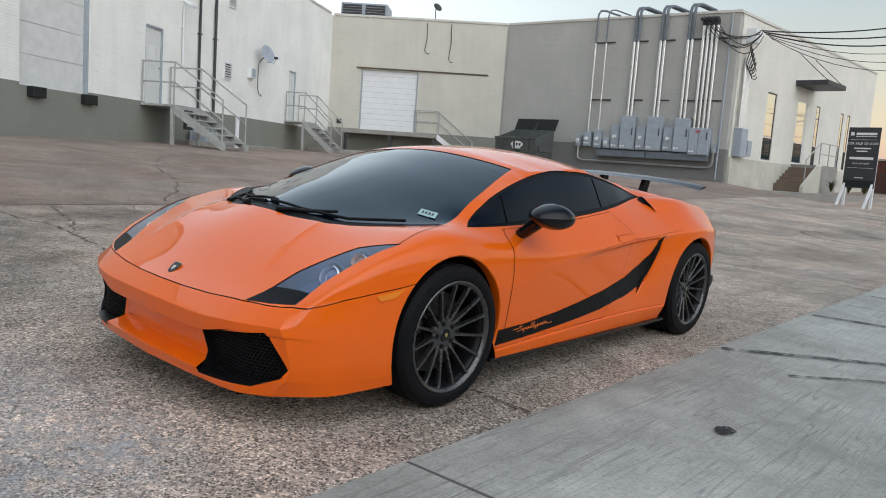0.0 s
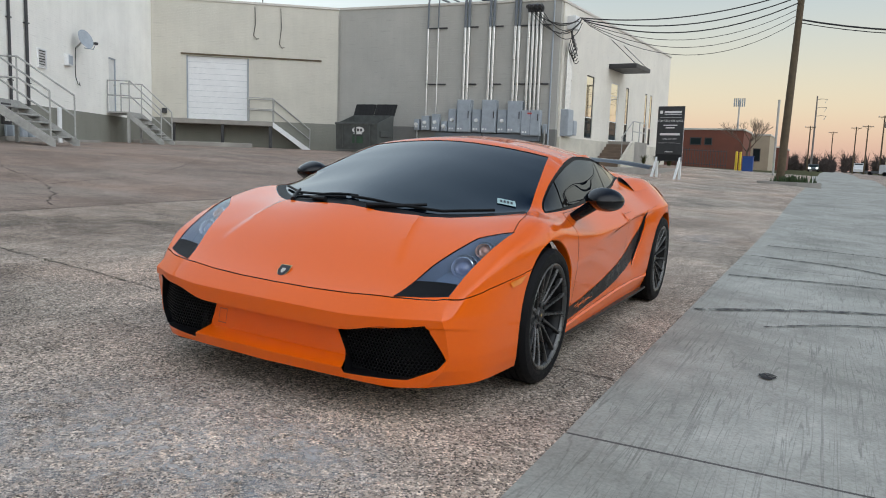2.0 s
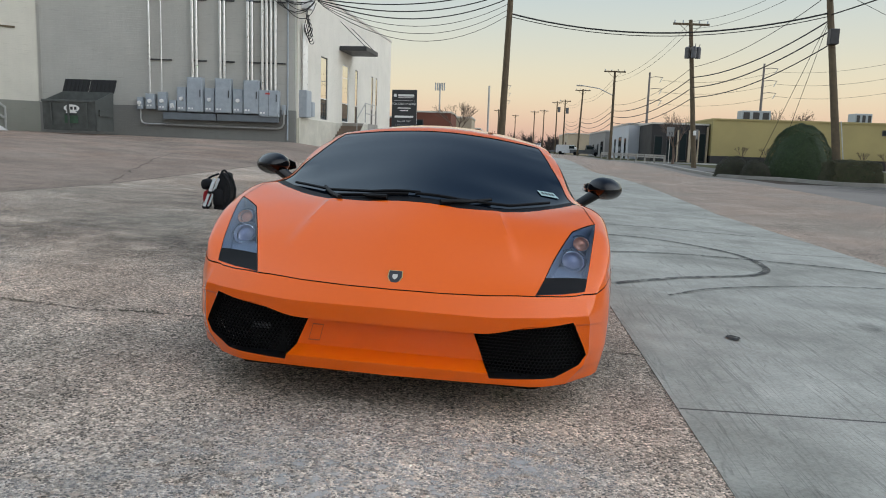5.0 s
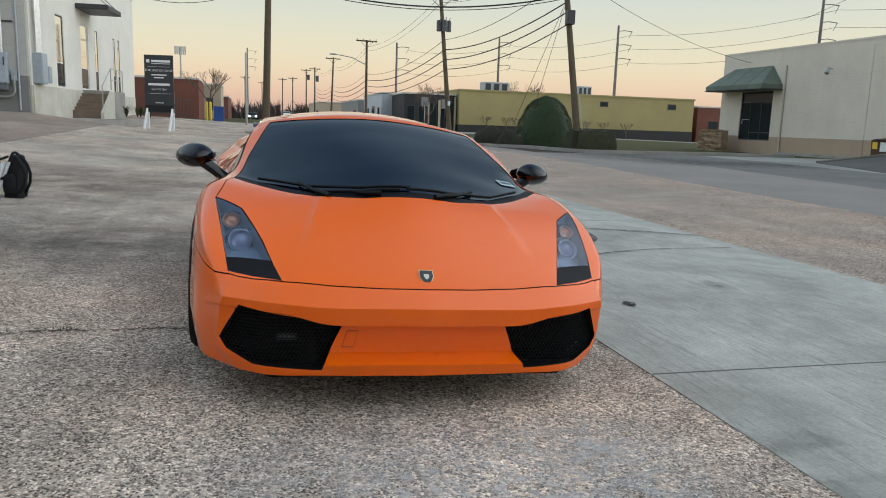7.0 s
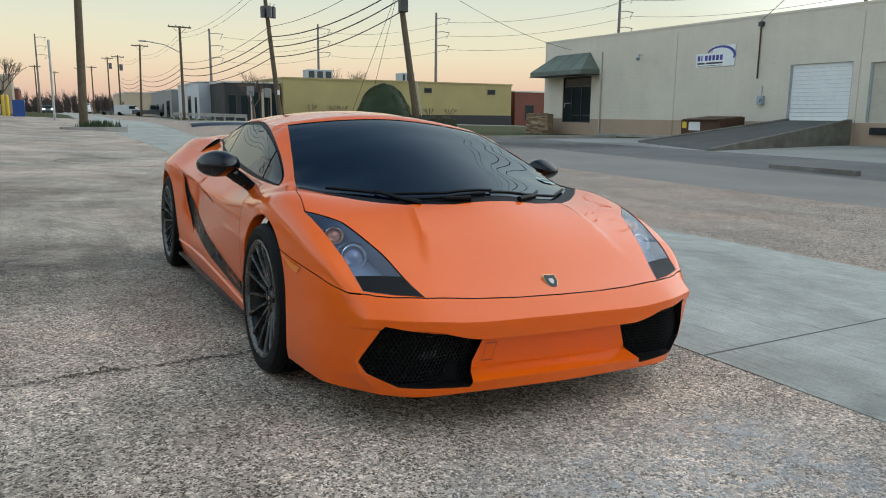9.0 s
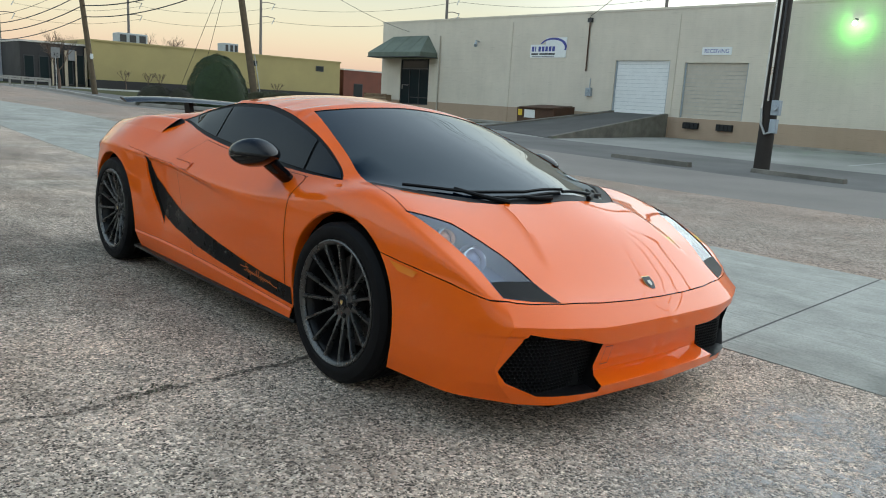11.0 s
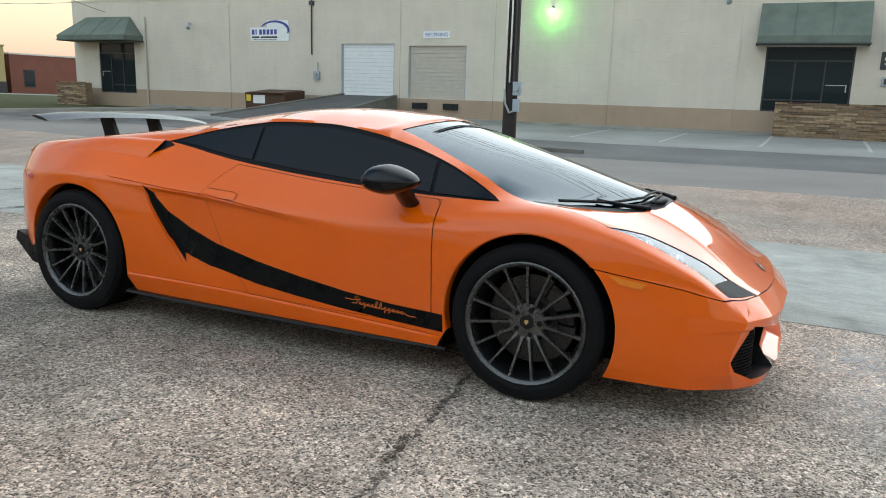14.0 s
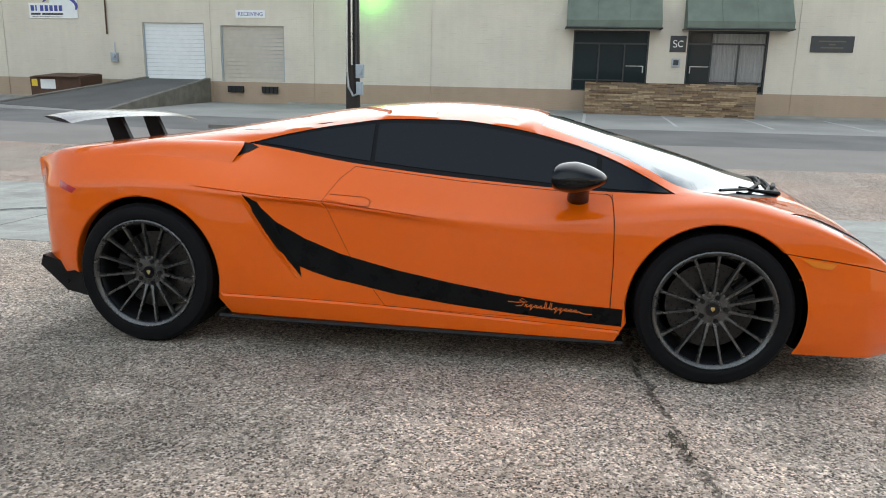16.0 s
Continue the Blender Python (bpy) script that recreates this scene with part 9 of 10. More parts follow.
def far_building(x0, x1, y0, y1, h, material, label, windows=(), base=None, z0=0.0, side='y'):
    b = thing("warehouse", label, "building", group="distant buildings")
    bm = bmesh.new()
    box(bm, x0, x1, y0, y1, z0 - 1, z0 + h)
    part("wall", bm, material, b)
    bm = bmesh.new()
    box(bm, x0 - 0.1, x1 + 0.1, y0 - 0.1, y1 + 0.1, z0 + h, z0 + h + 0.18)
    part("roof", bm, M_coping if base is None else material, b)
    if base:
        bm = bmesh.new()
        box(bm, x0 - 0.05, x1 + 0.05, y0 - 0.06, y1 + .05, z0 - 1, z0 + base)
        part("base_band", bm, M_darkwall, b)
    for s, w, za, zb in windows:
        bm = bmesh.new()
        if side == 'y':
            box(bm, s, s + w, y0 - 0.05, y0 + 0.1, z0 + za, z0 + zb)
        else:
            box(bm, x0 - 0.05, x0 + 0.1, s, s + w, z0 + za, z0 + zb)
        wi = part("window", bm, M_darksteel, b)
        bm = bmesh.new()
        if side == 'y':
            box(bm, s + 0.1, s + w - 0.1, y0 - 0.07, y0 - 0.05, z0 + za + 0.1, z0 + zb - 0.1)
        else:
            box(bm, x0 - 0.07, x0 - 0.05, s + 0.1, s + w - 0.1, z0 + za + 0.1, z0 + zb - 0.1)
        part("pane", bm, M_winglass, wi)
    return b


def pale_front(f):
    """Pale posts and a hanging sign on the dark building's front."""
    for x, w, z in ((19.75, 0.16, 3.9), (21.0, 0.3, 3.9), (22.05, 0.14, 3.9), (23.0, 0.2, 4.3)):
        bm = bmesh.new()
        box(bm, x, x + w, 83.7, 83.9, -0.5, z, 0.01)
        part("post", bm, M_tanwall, f)
    bm = bmesh.new()
    box(bm, 21.35, 22.0, 83.6, 83.8, 2.9, 4.0, 0.01)
    part("sign", bm, M_greywall_sign, f)


far_building(23.4, 55.0, 83.0, 100, 5.0, M_yellowwall, "long ochre warehouse with a black base", ((41.7, 1.1, 3.75, 4.4), (51.2, 1.2, 3.7, 4.4)), 1.0, 0.1)
for x, w in ((28.0, 3.3), (40.9, 1.9)):
    u = thing("roof_unit", "grey air conditioning unit on the ochre roof", "air conditioner", Matrix.Translation((x, 88, 5.25)), group="roof units")
    bm = bmesh.new()
    box(bm, 0, w, 0, 2, 0, 1.3, 0.05)
    part("casing", bm, M_greypaint, u)
    for k in range(3):
        bm = bmesh.new()
        box(bm, 0.15 + k * w / 3, (k + 0.8) * w / 3, -0.03, 0, 0.3, 1.1)
        part("grille", bm, M_darksteel, u)
far_building(56.3, 68, 84, 98, 4.3, M_redbrick, "red brick shed beyond the ochre warehouse", ((58, 1.5, 0.5, 2.6),))
pale_front(far_building(16.9, 23.2, 84.0, 92, 4.5, M_darkwall, "dark panelled building with glazed front", ((17.2, 1.0, 0.4, 3.2), (18.6, 1.0, 0.4, 3.2), (20.0, 0.9, 0.4, 3.6), (21.2, 0.7, 0.4, 3.6), (22.2, 0.8, 0.4, 3.6))))
far_building(15.6, 23.0, 92.3, 108, 4.7, M_palewall, "pale blue-white metal warehouse", ((94, 1.2, 0.3, 3), (98, 2.2, 0.3, 3.2), (103, 1.2, 0.3, 3)), side='x')
far_building(15.0, 24.0, 110, 132, 4.2, M_greywall, "grey workshop with a porch", ((112, 3, 0.3, 2.8), (118, 1.4, 0.6, 2.4), (124, 1.4, 0.6, 2.4)), side='x')
far_building(12.5, 24.0, 150, 175, 4.6, M_tanwall, "tan warehouse far along the road", ((152, 3, 0.4, 3),), side='x')
far_building(-12.5, -6.1, 81.0, 90, 4.2, M_redbrick, "red brick building behind a fence", ((-11.5, 1.2, 2.6, 3.4), (-10.0, 0.8, 2.6, 3.4)), z0=0.7)
far_building(-34, -12.8, 83.0, 96, 3.6, M_redbrick, "long low red brick building", (), z0=0.7)
far_building(-6.4, -4.2, 91.0, 100, 4.0, M_tanwall, "pale tan block beside the brick building", ((-5.9, 0.8, 1.0, 2.5),), z0=0.8)
far_building(-9.0, -4.2, 120.0, 140, 3.4, M_redbrick, "distant brown brick building", (), z0=0.8)


def street_bits():
    b = thing("recycling_bin", "square blue bin on the verge", "bin", Matrix.Translation((-2.85, 51.6, gz(-3, 51.6))) @ Matrix.Diagonal((0.8, 0.8, 0.76, 1)))
    bm = bmesh.new()
    box(bm, -0.42, 0.42, -0.4, 0.4, 0, 1.25, 0.03)
    body = part("body", bm, M_bluebin, b)
    bm = bmesh.new()
    box(bm, -0.45, 0.45, -0.43, 0.43, 1.25, 1.36, 0.03)
    part("lid", bm, M_bluebin, b)
    for x in (-3.75, -3.5):
        p = thing("bollard", "yellow painted steel bollard", "bollard", Matrix.Translation((x, 53.0, gz(x, 53))), group="yellow bollards")
        bm = bmesh.new()
        rod(bm, (0, 0, -0.2), (0, 0, 1.25), 0.09, seg=12)
        bmesh.ops.create_uvsphere(bm, u_segments=12, v_segments=6, radius=0.09, matrix=Matrix.Translation((0, 0, 1.25)))
        part("post", bm, M_yellowpaint, p, smooth=True)
    f = thing("steel_fence", "dark steel picket fence round a lawn", "fence")
    for k in range(46):
        x = -14 + k * 0.2
        bm = bmesh.new()
        rod(bm, (0, 0, -0.2), (0, 0, 1.5), 0.02, seg=5)
        if k == 0:
            first = part("picket", bm, M_darksteel, f, m=Matrix.Translation((x, 58, gz(x, 58))))
        else:
            bm.free()
            share(first, f, Matrix.Translation((x, 58, gz(x, 58))))
    for z in (0.3, 1.35):
        bm = bmesh.new()
        rod(bm, (-14, 58, gz(-14, 58) + z), (-5, 58, gz(-5, 58) + z), 0.025, seg=5)
        part("rail", bm, M_darksteel, f)
    p = thing("sign_post", "grey steel post near the timber pole", "post", Matrix.Translation((-0.95, 47, gz(-1, 47))))
    bm = bmesh.new()
    rod(bm, (0, 0, -0.2), (0, 0, 4.6), 0.07, seg=10)
    part("post", bm, M_galv, p, smooth=True)
    # guard rails
    def guard(a, b, n, label):
        g = thing("guard_rail", label, "guard rail", group="guard rails")
        bm = bmesh.new()
        m = frame_of(a, b)
        l = math.hypot(a[0] - b[0], a[1] - b[1])
        za, zb = gz(*a) + 0.45, gz(*b) + 0.45
        for dz in (0, 0.17):
            prism(bm, [(0, za + dz), (l, zb + dz), (l, zb + dz + 0.14), (0, za + dz + 0.14)], 1, -0.05, 0.02)
        bmesh.ops.transform(bm, matrix=m, verts=bm.verts)
        bmesh.ops.recalc_face_normals(bm, faces=bm.faces)
        part("rail", bm, M_galv, g)
        for k in range(n):
            t = k / max(1, n - 1)
            p = Vector((a[0] + (b[0] - a[0]) * t, a[1] + (b[1] - a[1]) * t, 0))
            bm = bmesh.new()
            box(bm, p.x - 0.08, p.x + 0.08, p.y - 0.06, p.y + 0.06, gz(p.x, p.y) - 0.2, gz(p.x, p.y) + 0.75)
            part("post", bm, M_concrete, g)
    guard((11.6, 86), (14.2, 63), 9, "galvanised guard rail beside the road")
    s = thing("speed_sign", "white road sign coloured grey as if backlit, with dark figures", "road sign", Matrix.Translation((13.9, 60.0, gz(13.9, 60.0))))
    bm = bmesh.new()
    rod(bm, (0, 0, -0.2), (0, 0, 3.1), 0.03, seg=8)
    part("post", bm, M_galv, s)
    bm = bmesh.new()
    box(bm, -0.30, 0.30, -0.06, -0.03, 2.32, 3.08)
    # white plate in grey: its backlit shade is put into the colour
    pl = part("plate", bm, M_greywall_sign, s)
    text("30", 0.40, M_ink, "figures", pl, Matrix.Translation((0, -0.065, 2.40)) @ pose(0, 0, 0, 90, 0, 0), align='CENTER')
    # road-side kerb on the far side
    k = thing("kerb_stone", "pale concrete kerb along the verge", "kerb")
    line = [(11.4, 62), (11.2, 50), (11.05, 40), (11.1, 36), (11.6, 33.2), (12.5, 31.0), (13.1, 28.6), (13.8, 27.1), (15.5, 26.8), (20.5, 27.2), (25, 27.3)]
    bm = bmesh.new()
    prev = None
    for i, (x, y) in enumerate(line):
        d = Vector((line[min(i + 1, len(line) - 1)][0] - line[max(i - 1, 0)][0], line[min(i + 1, len(line) - 1)][1] - line[max(i - 1, 0)][1], 0)).normalized()
        n = Vector((d.y, -d.x, 0)) * -0.3
        z = gz(x, y)
        c = Vector((x, y, 0))
        cur = [bm.verts.new(q) for q in (c + Vector((0, 0, z - 0.1)), c + Vector((0, 0, z + 0.15)), c + n + Vector((0, 0, z + 0.15)), c + n + Vector((0, 0, z - 0.1)))]
        if prev:
            for j in range(3):
                bm.faces.new((prev[j], prev[j + 1], cur[j + 1], cur[j]))
        prev = cur
    bmesh.ops.recalc_face_normals(bm, faces=bm.faces)
    part("kerb", bm, M_concrete, k)
    # cell mast
    t = thing("cell_mast", "distant mast with antenna panels", "mast", Matrix.Translation((-12.5, 135.8, 0)))
    bm = bmesh.new()
    rod(bm, (0, 0, 0), (0, 0, 12.6), 0.22, 0.12, 8)
    part("mast", bm, M_galv, t)
    for k in range(6):
        bm = bmesh.new()
        box(bm, -0.95 + k * 0.33, -0.75 + k * 0.33, -0.1, 0.1, 11.5, 12.9)
        part("antenna", bm, M_greypaint, t)


street_bits()


def vehicle(x, y, yaw, l, w, h, material, label, van=False, lights=False, truck=False):
    m = Matrix.Translation((x, y, gz(x, y))) @ pose(0, 0, 0, 0, 0, yaw)
    v = thing("parked_vehicle", label, "car", m, group="distant vehicles")
    bm = bmesh.new()
    if truck:
        prof = [(-l / 2, 0.5), (l / 2, 0.5), (l / 2, h), (-l * 0.15, h), (-l * 0.15, h * 0.85), (-l * 0.28, h * 0.82), (-l * 0.36, h * 0.5), (-l / 2, h * 0.42)]
    elif van:
        prof = [(-l / 2, 0.35), (l / 2, 0.35), (l / 2, h * 0.95), (l * 0.45, h), (-l * 0.18, h), (-l * 0.33, h * 0.58), (-l * 0.48, h * 0.5), (-l / 2, h * 0.4)]
    else:
        prof = [(-l / 2, 0.35), (l / 2, 0.35), (l / 2, h * 0.55), (l * 0.02, h * 0.56), (0, h * 0.95), (-l * 0.02, h), (-l * 0.16, h), (-l * 0.26, h * 0.62), (-l * 0.48, h * 0.54), (-l / 2, h * 0.42)]
    prism(bm, prof, 0, -w / 2, w / 2)
    part("body", bm, material, v)
    for sx in (-1, 1):
        for sy in (-0.32, 0.32):
            bm = bmesh.new()
            rod(bm, (sx * (w / 2 - 0.2), sy * l, 0.34), (sx * (w / 2 + 0.02), sy * l, 0.34), 0.34, seg=14)
            part("wheel", bm, M_rubber, v)
        bm = bmesh.new()
        box(bm, sx * w / 2 - 0.01, sx * w / 2 + 0.012, -l * 0.24, -l * 0.03, h * 0.62, h * 0.9)
        part("window", bm, M_winglass, v)
        bm = bmesh.new()
        box(bm, sx * w * 0.36 - 0.14, sx * w * 0.36 + 0.14, -l / 2 - 0.03, -l / 2 + 0.02, 0.62, 0.82)
        part("headlight", bm, M_headlit if lights else M_doorwhite, v)
    bm = bmesh.new()
    prism(bm, [(-l * 0.30, h * 0.60), (-l * 0.20, h * 0.95), (-l * 0.205, h * 0.955), (-l * 0.31, h * 0.61)], 0, -w * 0.42, w * 0.42)
    part("windscreen", bm, M_winglass, v)


M_headlit = mat("lit_headlamp", (0.9, 0.9, 0.8), 0.3, emit=(1.0, 0.97, 0.85), power=30)
M_whitecar = worn("white_car_paint", (0.6, 0.61, 0.62), 0.3, scale=4, amount=0.05, bump=0.0)
M_greycar = worn("grey_car_paint", (0.10, 0.11, 0.12), 0.3, scale=4, amount=0.1, bump=0.0)
vehicle(13.4, 121, 80, 5.2, 1.9, 1.75, M_greycar, "dark pickup truck parked by a workshop")
vehicle(12.0, 138, 75, 4.6, 1.8, 1.85, M_whitecar, "pale van parked before a workshop", van=True)
vehicle(10.4, 152, 80, 4.5, 1.8, 1.4, M_greycar, "dark car parked along the road")
vehicle(9.2, 222, 0, 7.0, 2.3, 2.8, M_whitecar, "white box truck far along the road", truck=True)
vehicle(-0.4, 156, 0, 4.6, 1.8, 1.45, M_greycar, "distant car with its headlamps lit", lights=True)


M_fartree = worn("dusky_far_twigs", (0.07, 0.055, 0.05), 0.9, scale=2, amount=0.3, bump=0.0)


def woods():
    """Bare far trees along the skyline."""
    rnd = random.Random(8)
    bm = bmesh.new()
    for k in range(210):
        x, y, h = (rnd.uniform(-60, 70), rnd.uniform(300, 340), rnd.uniform(6, 10.5)) if k % 3 else (rnd.uniform(-22, 3), rnd.uniform(200, 240), rnd.uniform(3.5, 6.5))
        for j in range(95):
            a, e, r = rnd.uniform(0, 6.283), rnd.uniform(0.1, 1.5), rnd.uniform(0.3, 1.0)
            c = Vector((x + rnd.uniform(-0.3, 0.3), y, h * rnd.uniform(0.05, 0.55)))
            top = c + Vector((math.cos(a) * math.cos(e) * h * 0.55 * r, math.sin(a) * math.cos(e) * h * 0.3 * r, math.sin(e) * h * 0.5 * r))
            w = Vector((rnd.uniform(0.06, 0.2), 0, 0.04))
            bm.faces.new([bm.verts.new(p) for p in (c - w, c + w, top)])
    solid("far_trees", bm, M_fartree, "bare brown trees along the far skyline", "trees", kind="stuff")


woods()

stone_planter(-6.80, -0.22, 26.9, 1.32, 0.02, "low stacked-stone planter wall before the shop", 31)
stone_planter(35.6, 38.0, 26.6, 1.28, -0.05, "short stacked-stone wall by the corner entrance", 32)

# ---------------------------------------------------------------- joints, cracks and marks on the ground
M_joint = worn("joint_filler", (0.10, 0.094, 0.088), 0.9, scale=9, amount=0.3, bump=0.2)


def worn_film(name, base, low, high, scale, fade=False):
    """A patchy film on the ground, open where it has worn off, thinning out towards its rim if fade."""
    m = mat(name, base, 0.8, spec=0.2)
    g = Graph(m)
    n = g.noise(g.pos(), scale, 5, 0.65)
    a = g.ramp(n, [(low, (0, 0, 0)), (high, (1, 1, 1))])
    if fade:
        s = g.sep(g.pos(obj=True))
        r = g.math('SQRT', g.math('ADD', g.math('MULTIPLY', s[0], s[0]), g.math('MULTIPLY', s[1], s[1])))
        a = g.math('MULTIPLY', a, g.math('SUBTRACT', 1.0, r, True))
    g.link(a, g.b.inputs["Alpha"])
    return m


M_skid = worn_film("tyre_mark", (0.06, 0.058, 0.058), 0.33, 0.64, 14)
M_crack = worn_film("dark_crack", (0.095, 0.078, 0.064), 0.36, 0.70, 26)
M_hairline = worn_film("faint_crack", (0.15, 0.12, 0.10), 0.42, 0.66, 6)
M_oil = worn_film("oil_stain", (0.03, 0.03, 0.032), 0.25, 0.5, 30)
M_pale = worn_film("pale_stain", (0.55, 0.54, 0.53), 0.36, 0.85, 16, True)
M_damp = worn_film("grey_stain", (0.12, 0.115, 0.11), 0.25, 0.75, 3, True)


def smooth_line(pts, n=12):
    """A rounded line through points."""
    p = [Vector(q) for q in pts]
    p = [2 * p[0] - p[1]] + p + [2 * p[-1] - p[-2]]
    res = []
    for i in range(1, len(p) - 2):
        for k in range(n):
            t = k / n
            a, b, c, d = p[i - 1], p[i], p[i + 1], p[i + 2]
            res.append(0.5 * (2 * b + (c - a) * t + (2 * a - 5 * b + 4 * c - d) * t * t + (3 * b - a - 3 * c + d) * t ** 3))
    return res + [p[-2]]


def band(name, pts, width, material, label, lift=0.004, ragged=0.0, seed=1, category="ground mark"):
    rnd = random.Random(seed)
    line = smooth_line(pts)
    out = []
    for i, p in enumerate(line):
        d = (line[min(i + 1, len(line) - 1)] - line[max(i - 1, 0)]).normalized()
        n = Vector((-d.y, d.x))
        w = width / 2
        j = n * rnd.gauss(0, ragged)
        a, b = w * (1 + rnd.uniform(-1, 1) * (0.7 if ragged else 0.1)), w * (1 + rnd.uniform(-1, 1) * (0.7 if ragged else 0.1))
        out.append((tuple(p + n * a + j), tuple(p - n * b + j)))
    return drape(name, out, material, label, lift, category=category)


def blob(name, x, y, rx, ry, material, label, seed, lift=0.005):
    rnd = random.Random(seed)
    bm = bmesh.new()
    m = Matrix.Translation((x, y, 0)) @ Matrix.Diagonal((rx, ry, 1, 1))
    rings = []
    c = bm.verts.new((0, 0, gz(x, y) + lift))
    wob = [1 + rnd.uniform(-0.15, 0.15) for _ in range(22)]
    for f in (0.35, 0.7, 1.1):
        ring = []
        for k in range(22):
            a = 2 * math.pi * k / 22
            px, py = f * wob[k] * math.cos(a), f * wob[k] * math.sin(a)
            ring.append(bm.verts.new((px, py, gz(x + px * rx, y + py * ry) + lift)))
        rings.append(ring)
    for k in range(22):
        bm.faces.new((c, rings[0][k], rings[0][(k + 1) % 22]))
        for a, b in zip(rings, rings[1:]):
            bm.faces.new((a[k], b[k], b[(k + 1) % 22], a[(k + 1) % 22]))
    return solid(name, bm, material, label, "stain", m, kind="structure")


def slabs():
    """The strip of cast slabs beside the lot, with open joints between them."""
    st = thing("concrete_strip", "strip of grey brushed concrete slabs", "pavement", kind="structure")
    y = -30.9
    while y < 60:
        y0, y1 = y + 0.008, y + 6.07 - 0.008
        bm = bmesh.new()
        nx, ny = 6, 7
        grid = []
        for j in range(ny + 1):
            row = []
            for i in range(nx + 1):
                x = 1.212 + (4.852 - 1.212) * i / nx
                yy = y0 + (y1 - y0) * j / ny + 0.09 * (x - 1.25)
                row.append(bm.verts.new((x, yy, gz(x, yy) + 0.004)))
            grid.append(row)
        for j in range(ny):
            for i in range(nx):
                bm.faces.new((grid[j][i], grid[j][i + 1], grid[j + 1][i + 1], grid[j + 1][i]))
        edge = [e for e in bm.edges if e.is_boundary]
        ex = bmesh.ops.extrude_edge_only(bm, edges=edge)
        for v in ex["geom"]:
            if isinstance(v, bmesh.types.BMVert):
                v.co.z -= 0.03
        bmesh.ops.recalc_face_normals(bm, faces=bm.faces)
        part("slab", bm, M_slab, st)
        drape("joint", [((x, y + 0.09 * (x - 1.25) - 0.009), (x, y + 0.09 * (x - 1.25) + 0.009)) for x in (1.22, 2.4, 3.6, 4.86)], M_joint, "", 0.004, parent=st)
        y += 6.07


slabs()
band("lot_crack", [(-5.95, 0.22), (-4.98, 0.29), (-4.5, 0.40), (-3.5, 0.33), (-2.6, 0.25), (-1.87, 0.15), (-1.58, 0.21), (-1.3, 0.22), (-0.75, 0.28), (0, 0.26), (0.6, 0.30), (1.2, 0.27)], 0.030, M_crack, "dark weathered joint across the lot", 0.004, 0.010, 3)
band("lot_crack", [(-5.9, 0.9), (-5.2, 0.75), (-4.6, 0.62), (-4.1, 0.42), (-3.7, 0.34)], 0.03, M_crack, "ragged crack beside the lot joint", 0.004, 0.02, 4)
band("lot_crack", [(-5.96, -14), (-5.94, -6), (-5.96, 0), (-5.93, 6), (-5.96, 14), (-5.94, 26)], 0.03, M_crack, "dark seam between the lot and the yard", 0.005, 0.006, 5)
band("lot_crack", [(-5.9, 7.0), (-4.0, 7.06), (-2, 6.96), (0, 7.03), (1.2, 7.0)], 0.025, M_crack, "dark weathered joint across the lot", 0.004, 0.01, 6)
band("lot_crack", [(-5.9, -6.3), (-3.0, -6.36), (0, -6.33), (1.2, -6.3)], 0.03, M_crack, "dark weathered joint across the lot", 0.004, 0.01, 7)
band("yard_crack", [(-6, 8), (-7.5, 12), (-9.0, 17), (-8.4, 21)], 0.04, M_hairline, "long thin crack in the yard", 0.005, 0.03, 8)
band("yard_crack", [(-6.2, 2.4), (-8, 3.6), (-10.5, 4.5), (-13, 6)], 0.04, M_hairline, "long thin crack in the yard", 0.005, 0.03, 9)
band("yard_crack", [(-8, 3.6), (-9.5, 7), (-12.5, 11), (-15, 15)], 0.035, M_hairline, "long thin crack in the yard", 0.005, 0.03, 10)
band("tyre_mark", [(1.26, 2.40), (2.06, 3.1), (2.92, 3.70), (3.23, 4.47), (3.13, 5.46), (2.4, 6.33), (1.3, 6.47)], 0.075, M_skid, "curved black tyre mark on concrete", 0.013)
band("tyre_mark", [(1.26, 4.47), (2.53, 4.88), (3.99, 4.77), (4.8, 4.5)], 0.07, M_skid, "long black tyre mark on concrete", 0.013)
band("tyre_mark", [(1.4, 7.9), (2.6, 8.0), (4.2, 7.7)], 0.06, M_skid, "faint tyre mark on concrete", 0.013)
band("tyre_mark", [(1.75, 2.15), (2.3, 2.7), (3.4, 3.3), (4.6, 3.6)], 0.03, M_skid, "thin tyre mark on concrete", 0.0135)
band("tyre_mark", [(0.6, 13.2), (-0.6, 13.0), (-1.5, 13.9), (-0.8, 14.9), (0.7, 14.9)], 0.07, M_skid, "round tyre mark on the lot", 0.006)
blob("oil_spot", 1.86, 0.86, 0.04, 0.055, M_oil, "small black oil spot on concrete", 1, 0.013)
blob("oil_spot", 3.0, 1.5, 0.14, 0.22, M_damp, "grey stain on concrete", 2, 0.013)
blob("oil_spot", 1.72, -2.0, 0.05, 0.05, M_oil, "small black oil spot on concrete", 3, 0.013)
blob("pale_stain", 0.52, -1.28, 0.38, 0.30, M_pale, "pale bluish stain on the lot", 4)
blob("pale_stain", 0.1, -1.6, 1.3, 0.8, M_pale, "pale washed patch on the lot", 5, 0.004)
blob("pale_stain", -0.9, -2.2, 1.2, 0.7, M_pale, "pale washed patch on the lot", 6, 0.0042)
# patchy brown-grey film that darkens the lot and thins towards its rim
M_darkfilm = worn_film("thin_dark_film", (0.15, 0.135, 0.115), 0.26, 1.25, 2.4, True)
M_bluestain = worn_film("blue_grey_stain", (0.42, 0.47, 0.50), 0.38, 0.95, 9, True)
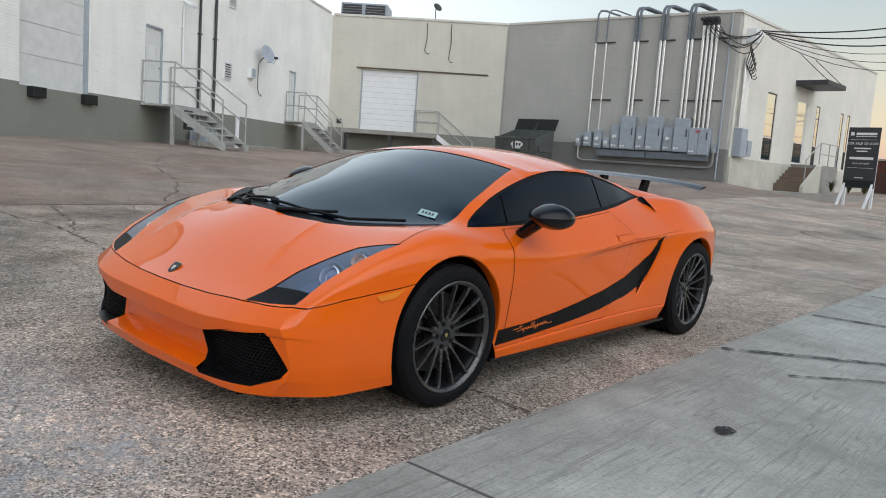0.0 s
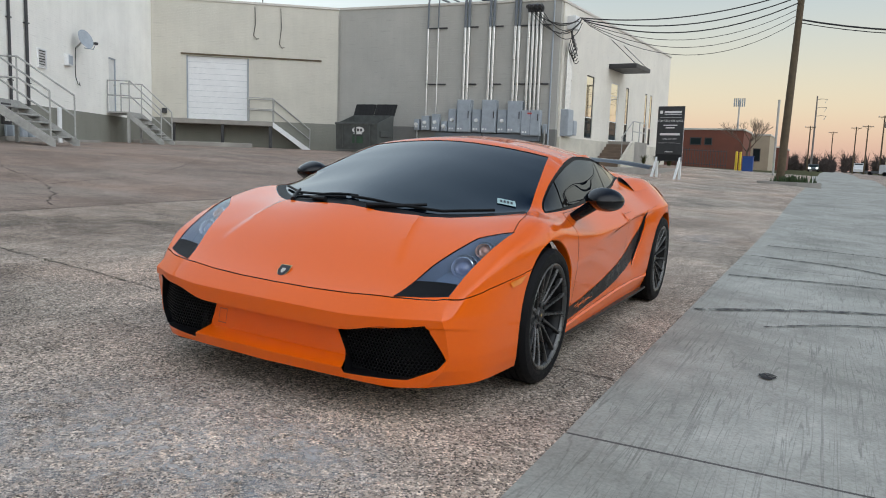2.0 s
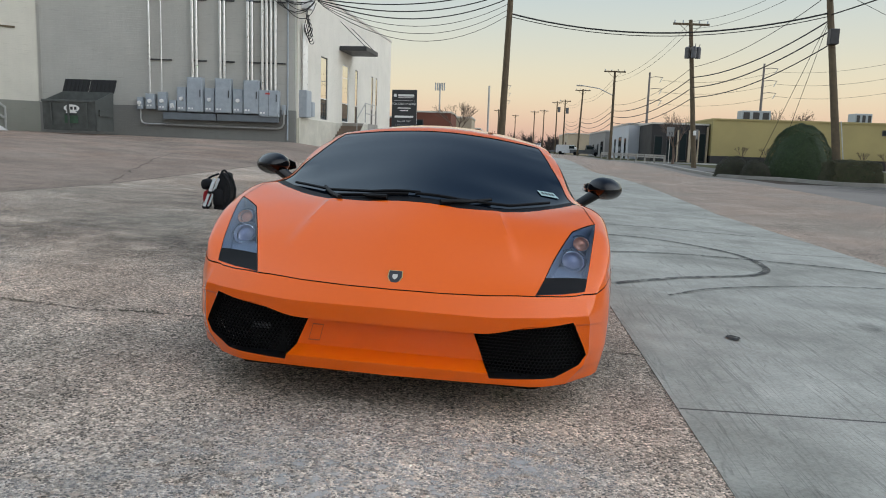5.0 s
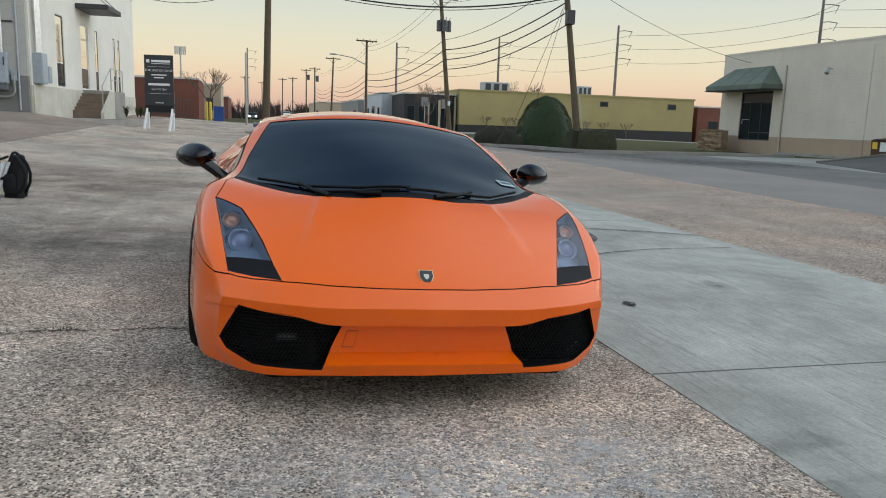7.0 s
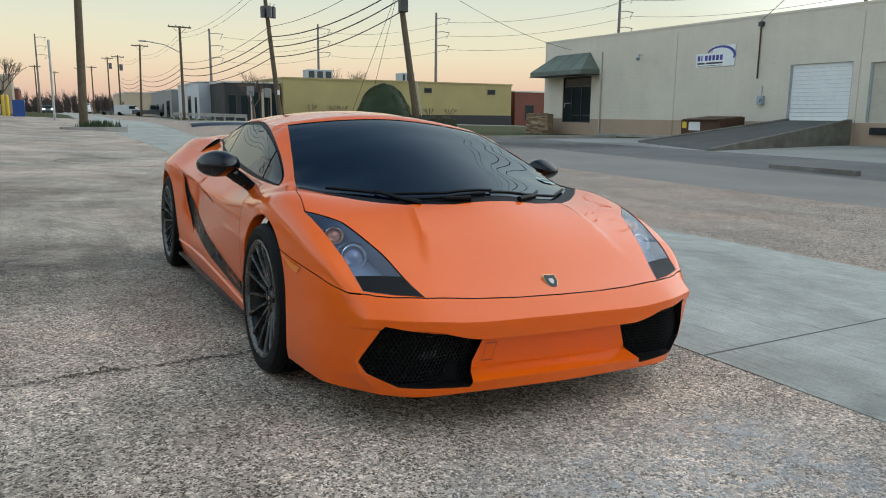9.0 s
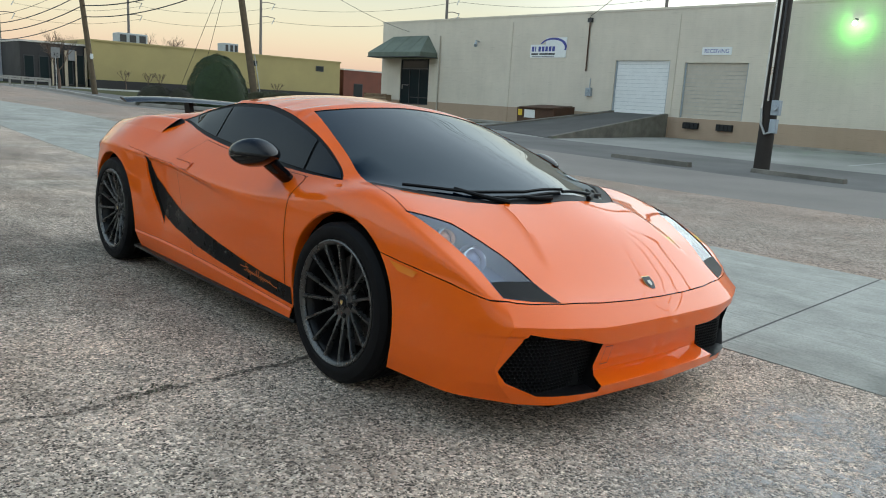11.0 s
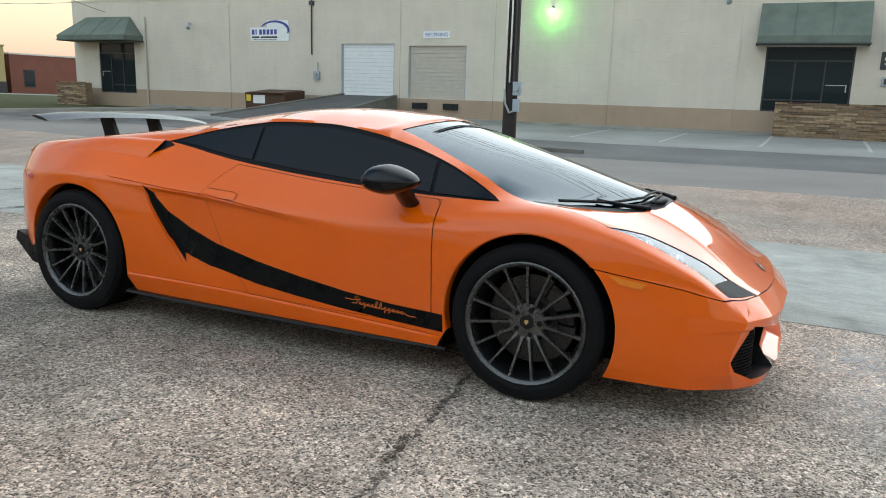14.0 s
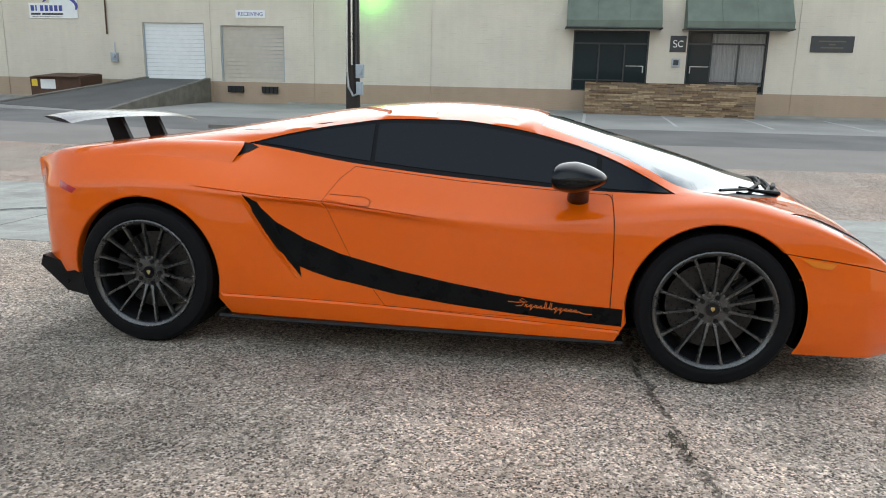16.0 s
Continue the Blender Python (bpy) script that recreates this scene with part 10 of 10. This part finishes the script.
blob("dark_patch", -4.9, 0.2, 2.2, 2.6, M_darkfilm, "dark patch on the lot", 17, 0.0038)
blob("dark_patch", -3.5, -1.1, 1.5, 1.3, M_darkfilm, "dark patch on the lot", 12, 0.0032)
blob("dark_patch", -2.0, 2.6, 1.5, 1.7, M_darkfilm, "dark patch beside the car", 11, 0.0030)
blob("dark_patch", -4.2, 2.8, 3.0, 2.4, M_darkfilm, "dark patch on the lot", 13, 0.0034)
blob("dark_patch", -3.2, 7.5, 3.4, 4.2, M_darkfilm, "dark patch on the lot", 14, 0.0036)
blob("blue_stain", 0.57, -1.68, 0.34, 0.26, M_bluestain, "faint blue-grey stain on the lot", 15, 0.0055)
blob("blue_stain", 0.55, 7.9, 0.5, 0.9, M_bluestain, "faint blue-grey stain on the lot", 16, 0.0055)
blob("damp_stain", 17.5, 21.0, 5, 3, M_damp, "dark asphalt patch in the far lot", 7, 0.006)
blob("damp_stain", 14.5, 25.0, 3.4, 5.6, M_damp, "dark asphalt patch in the far lot", 8, 0.006)


def weeds():
    rnd = random.Random(12)
    bm = bmesh.new()
    for cx, cy, n in ((-1.62, 0.19, 26), (-1.5, 0.24, 10), (-4.7, 0.42, 24), (-3.2, 0.28, 12), (-2.3, 0.2, 14)):
        for _ in range(n):
            x, y = rnd.gauss(cx, 0.06), rnd.gauss(cy, 0.012)
            a, h = rnd.uniform(0, 6.28), rnd.uniform(0.006, 0.02)
            w = Vector((math.cos(a), math.sin(a), 0)) * 0.004
            c = Vector((x, y, gz(x, y) + 0.003))
            bm.faces.new([bm.verts.new(p) for p in (c - w, c + w, c + Vector((w.y * 3, w.x * 3, h)))])
    solid("crack_weeds", bm, M_hedge, "tiny green weeds in the lot crack", "weeds", kind="stuff")
    # loose pebbles and dead leaves scattered on the lot
    bm = bmesh.new()
    for _ in range(420):
        x, y = rnd.uniform(-5.5, 1.1), rnd.uniform(-4.5, 6)
        s = rnd.uniform(0.003, 0.008)
        c = Vector((x, y, gz(x, y)))
        top = bm.verts.new(c + Vector((0, 0, s * 1.2)))
        ring = [bm.verts.new(c + Vector((s * math.cos(k * 1.257), s * math.sin(k * 1.257) * 0.8, 0))) for k in range(5)]
        for k in range(5):
            bm.faces.new((ring[k], ring[(k + 1) % 5], top))
    solid("loose_gravel", bm, M_concrete, "loose pebbles scattered on the lot", "gravel", kind="stuff")


weeds()
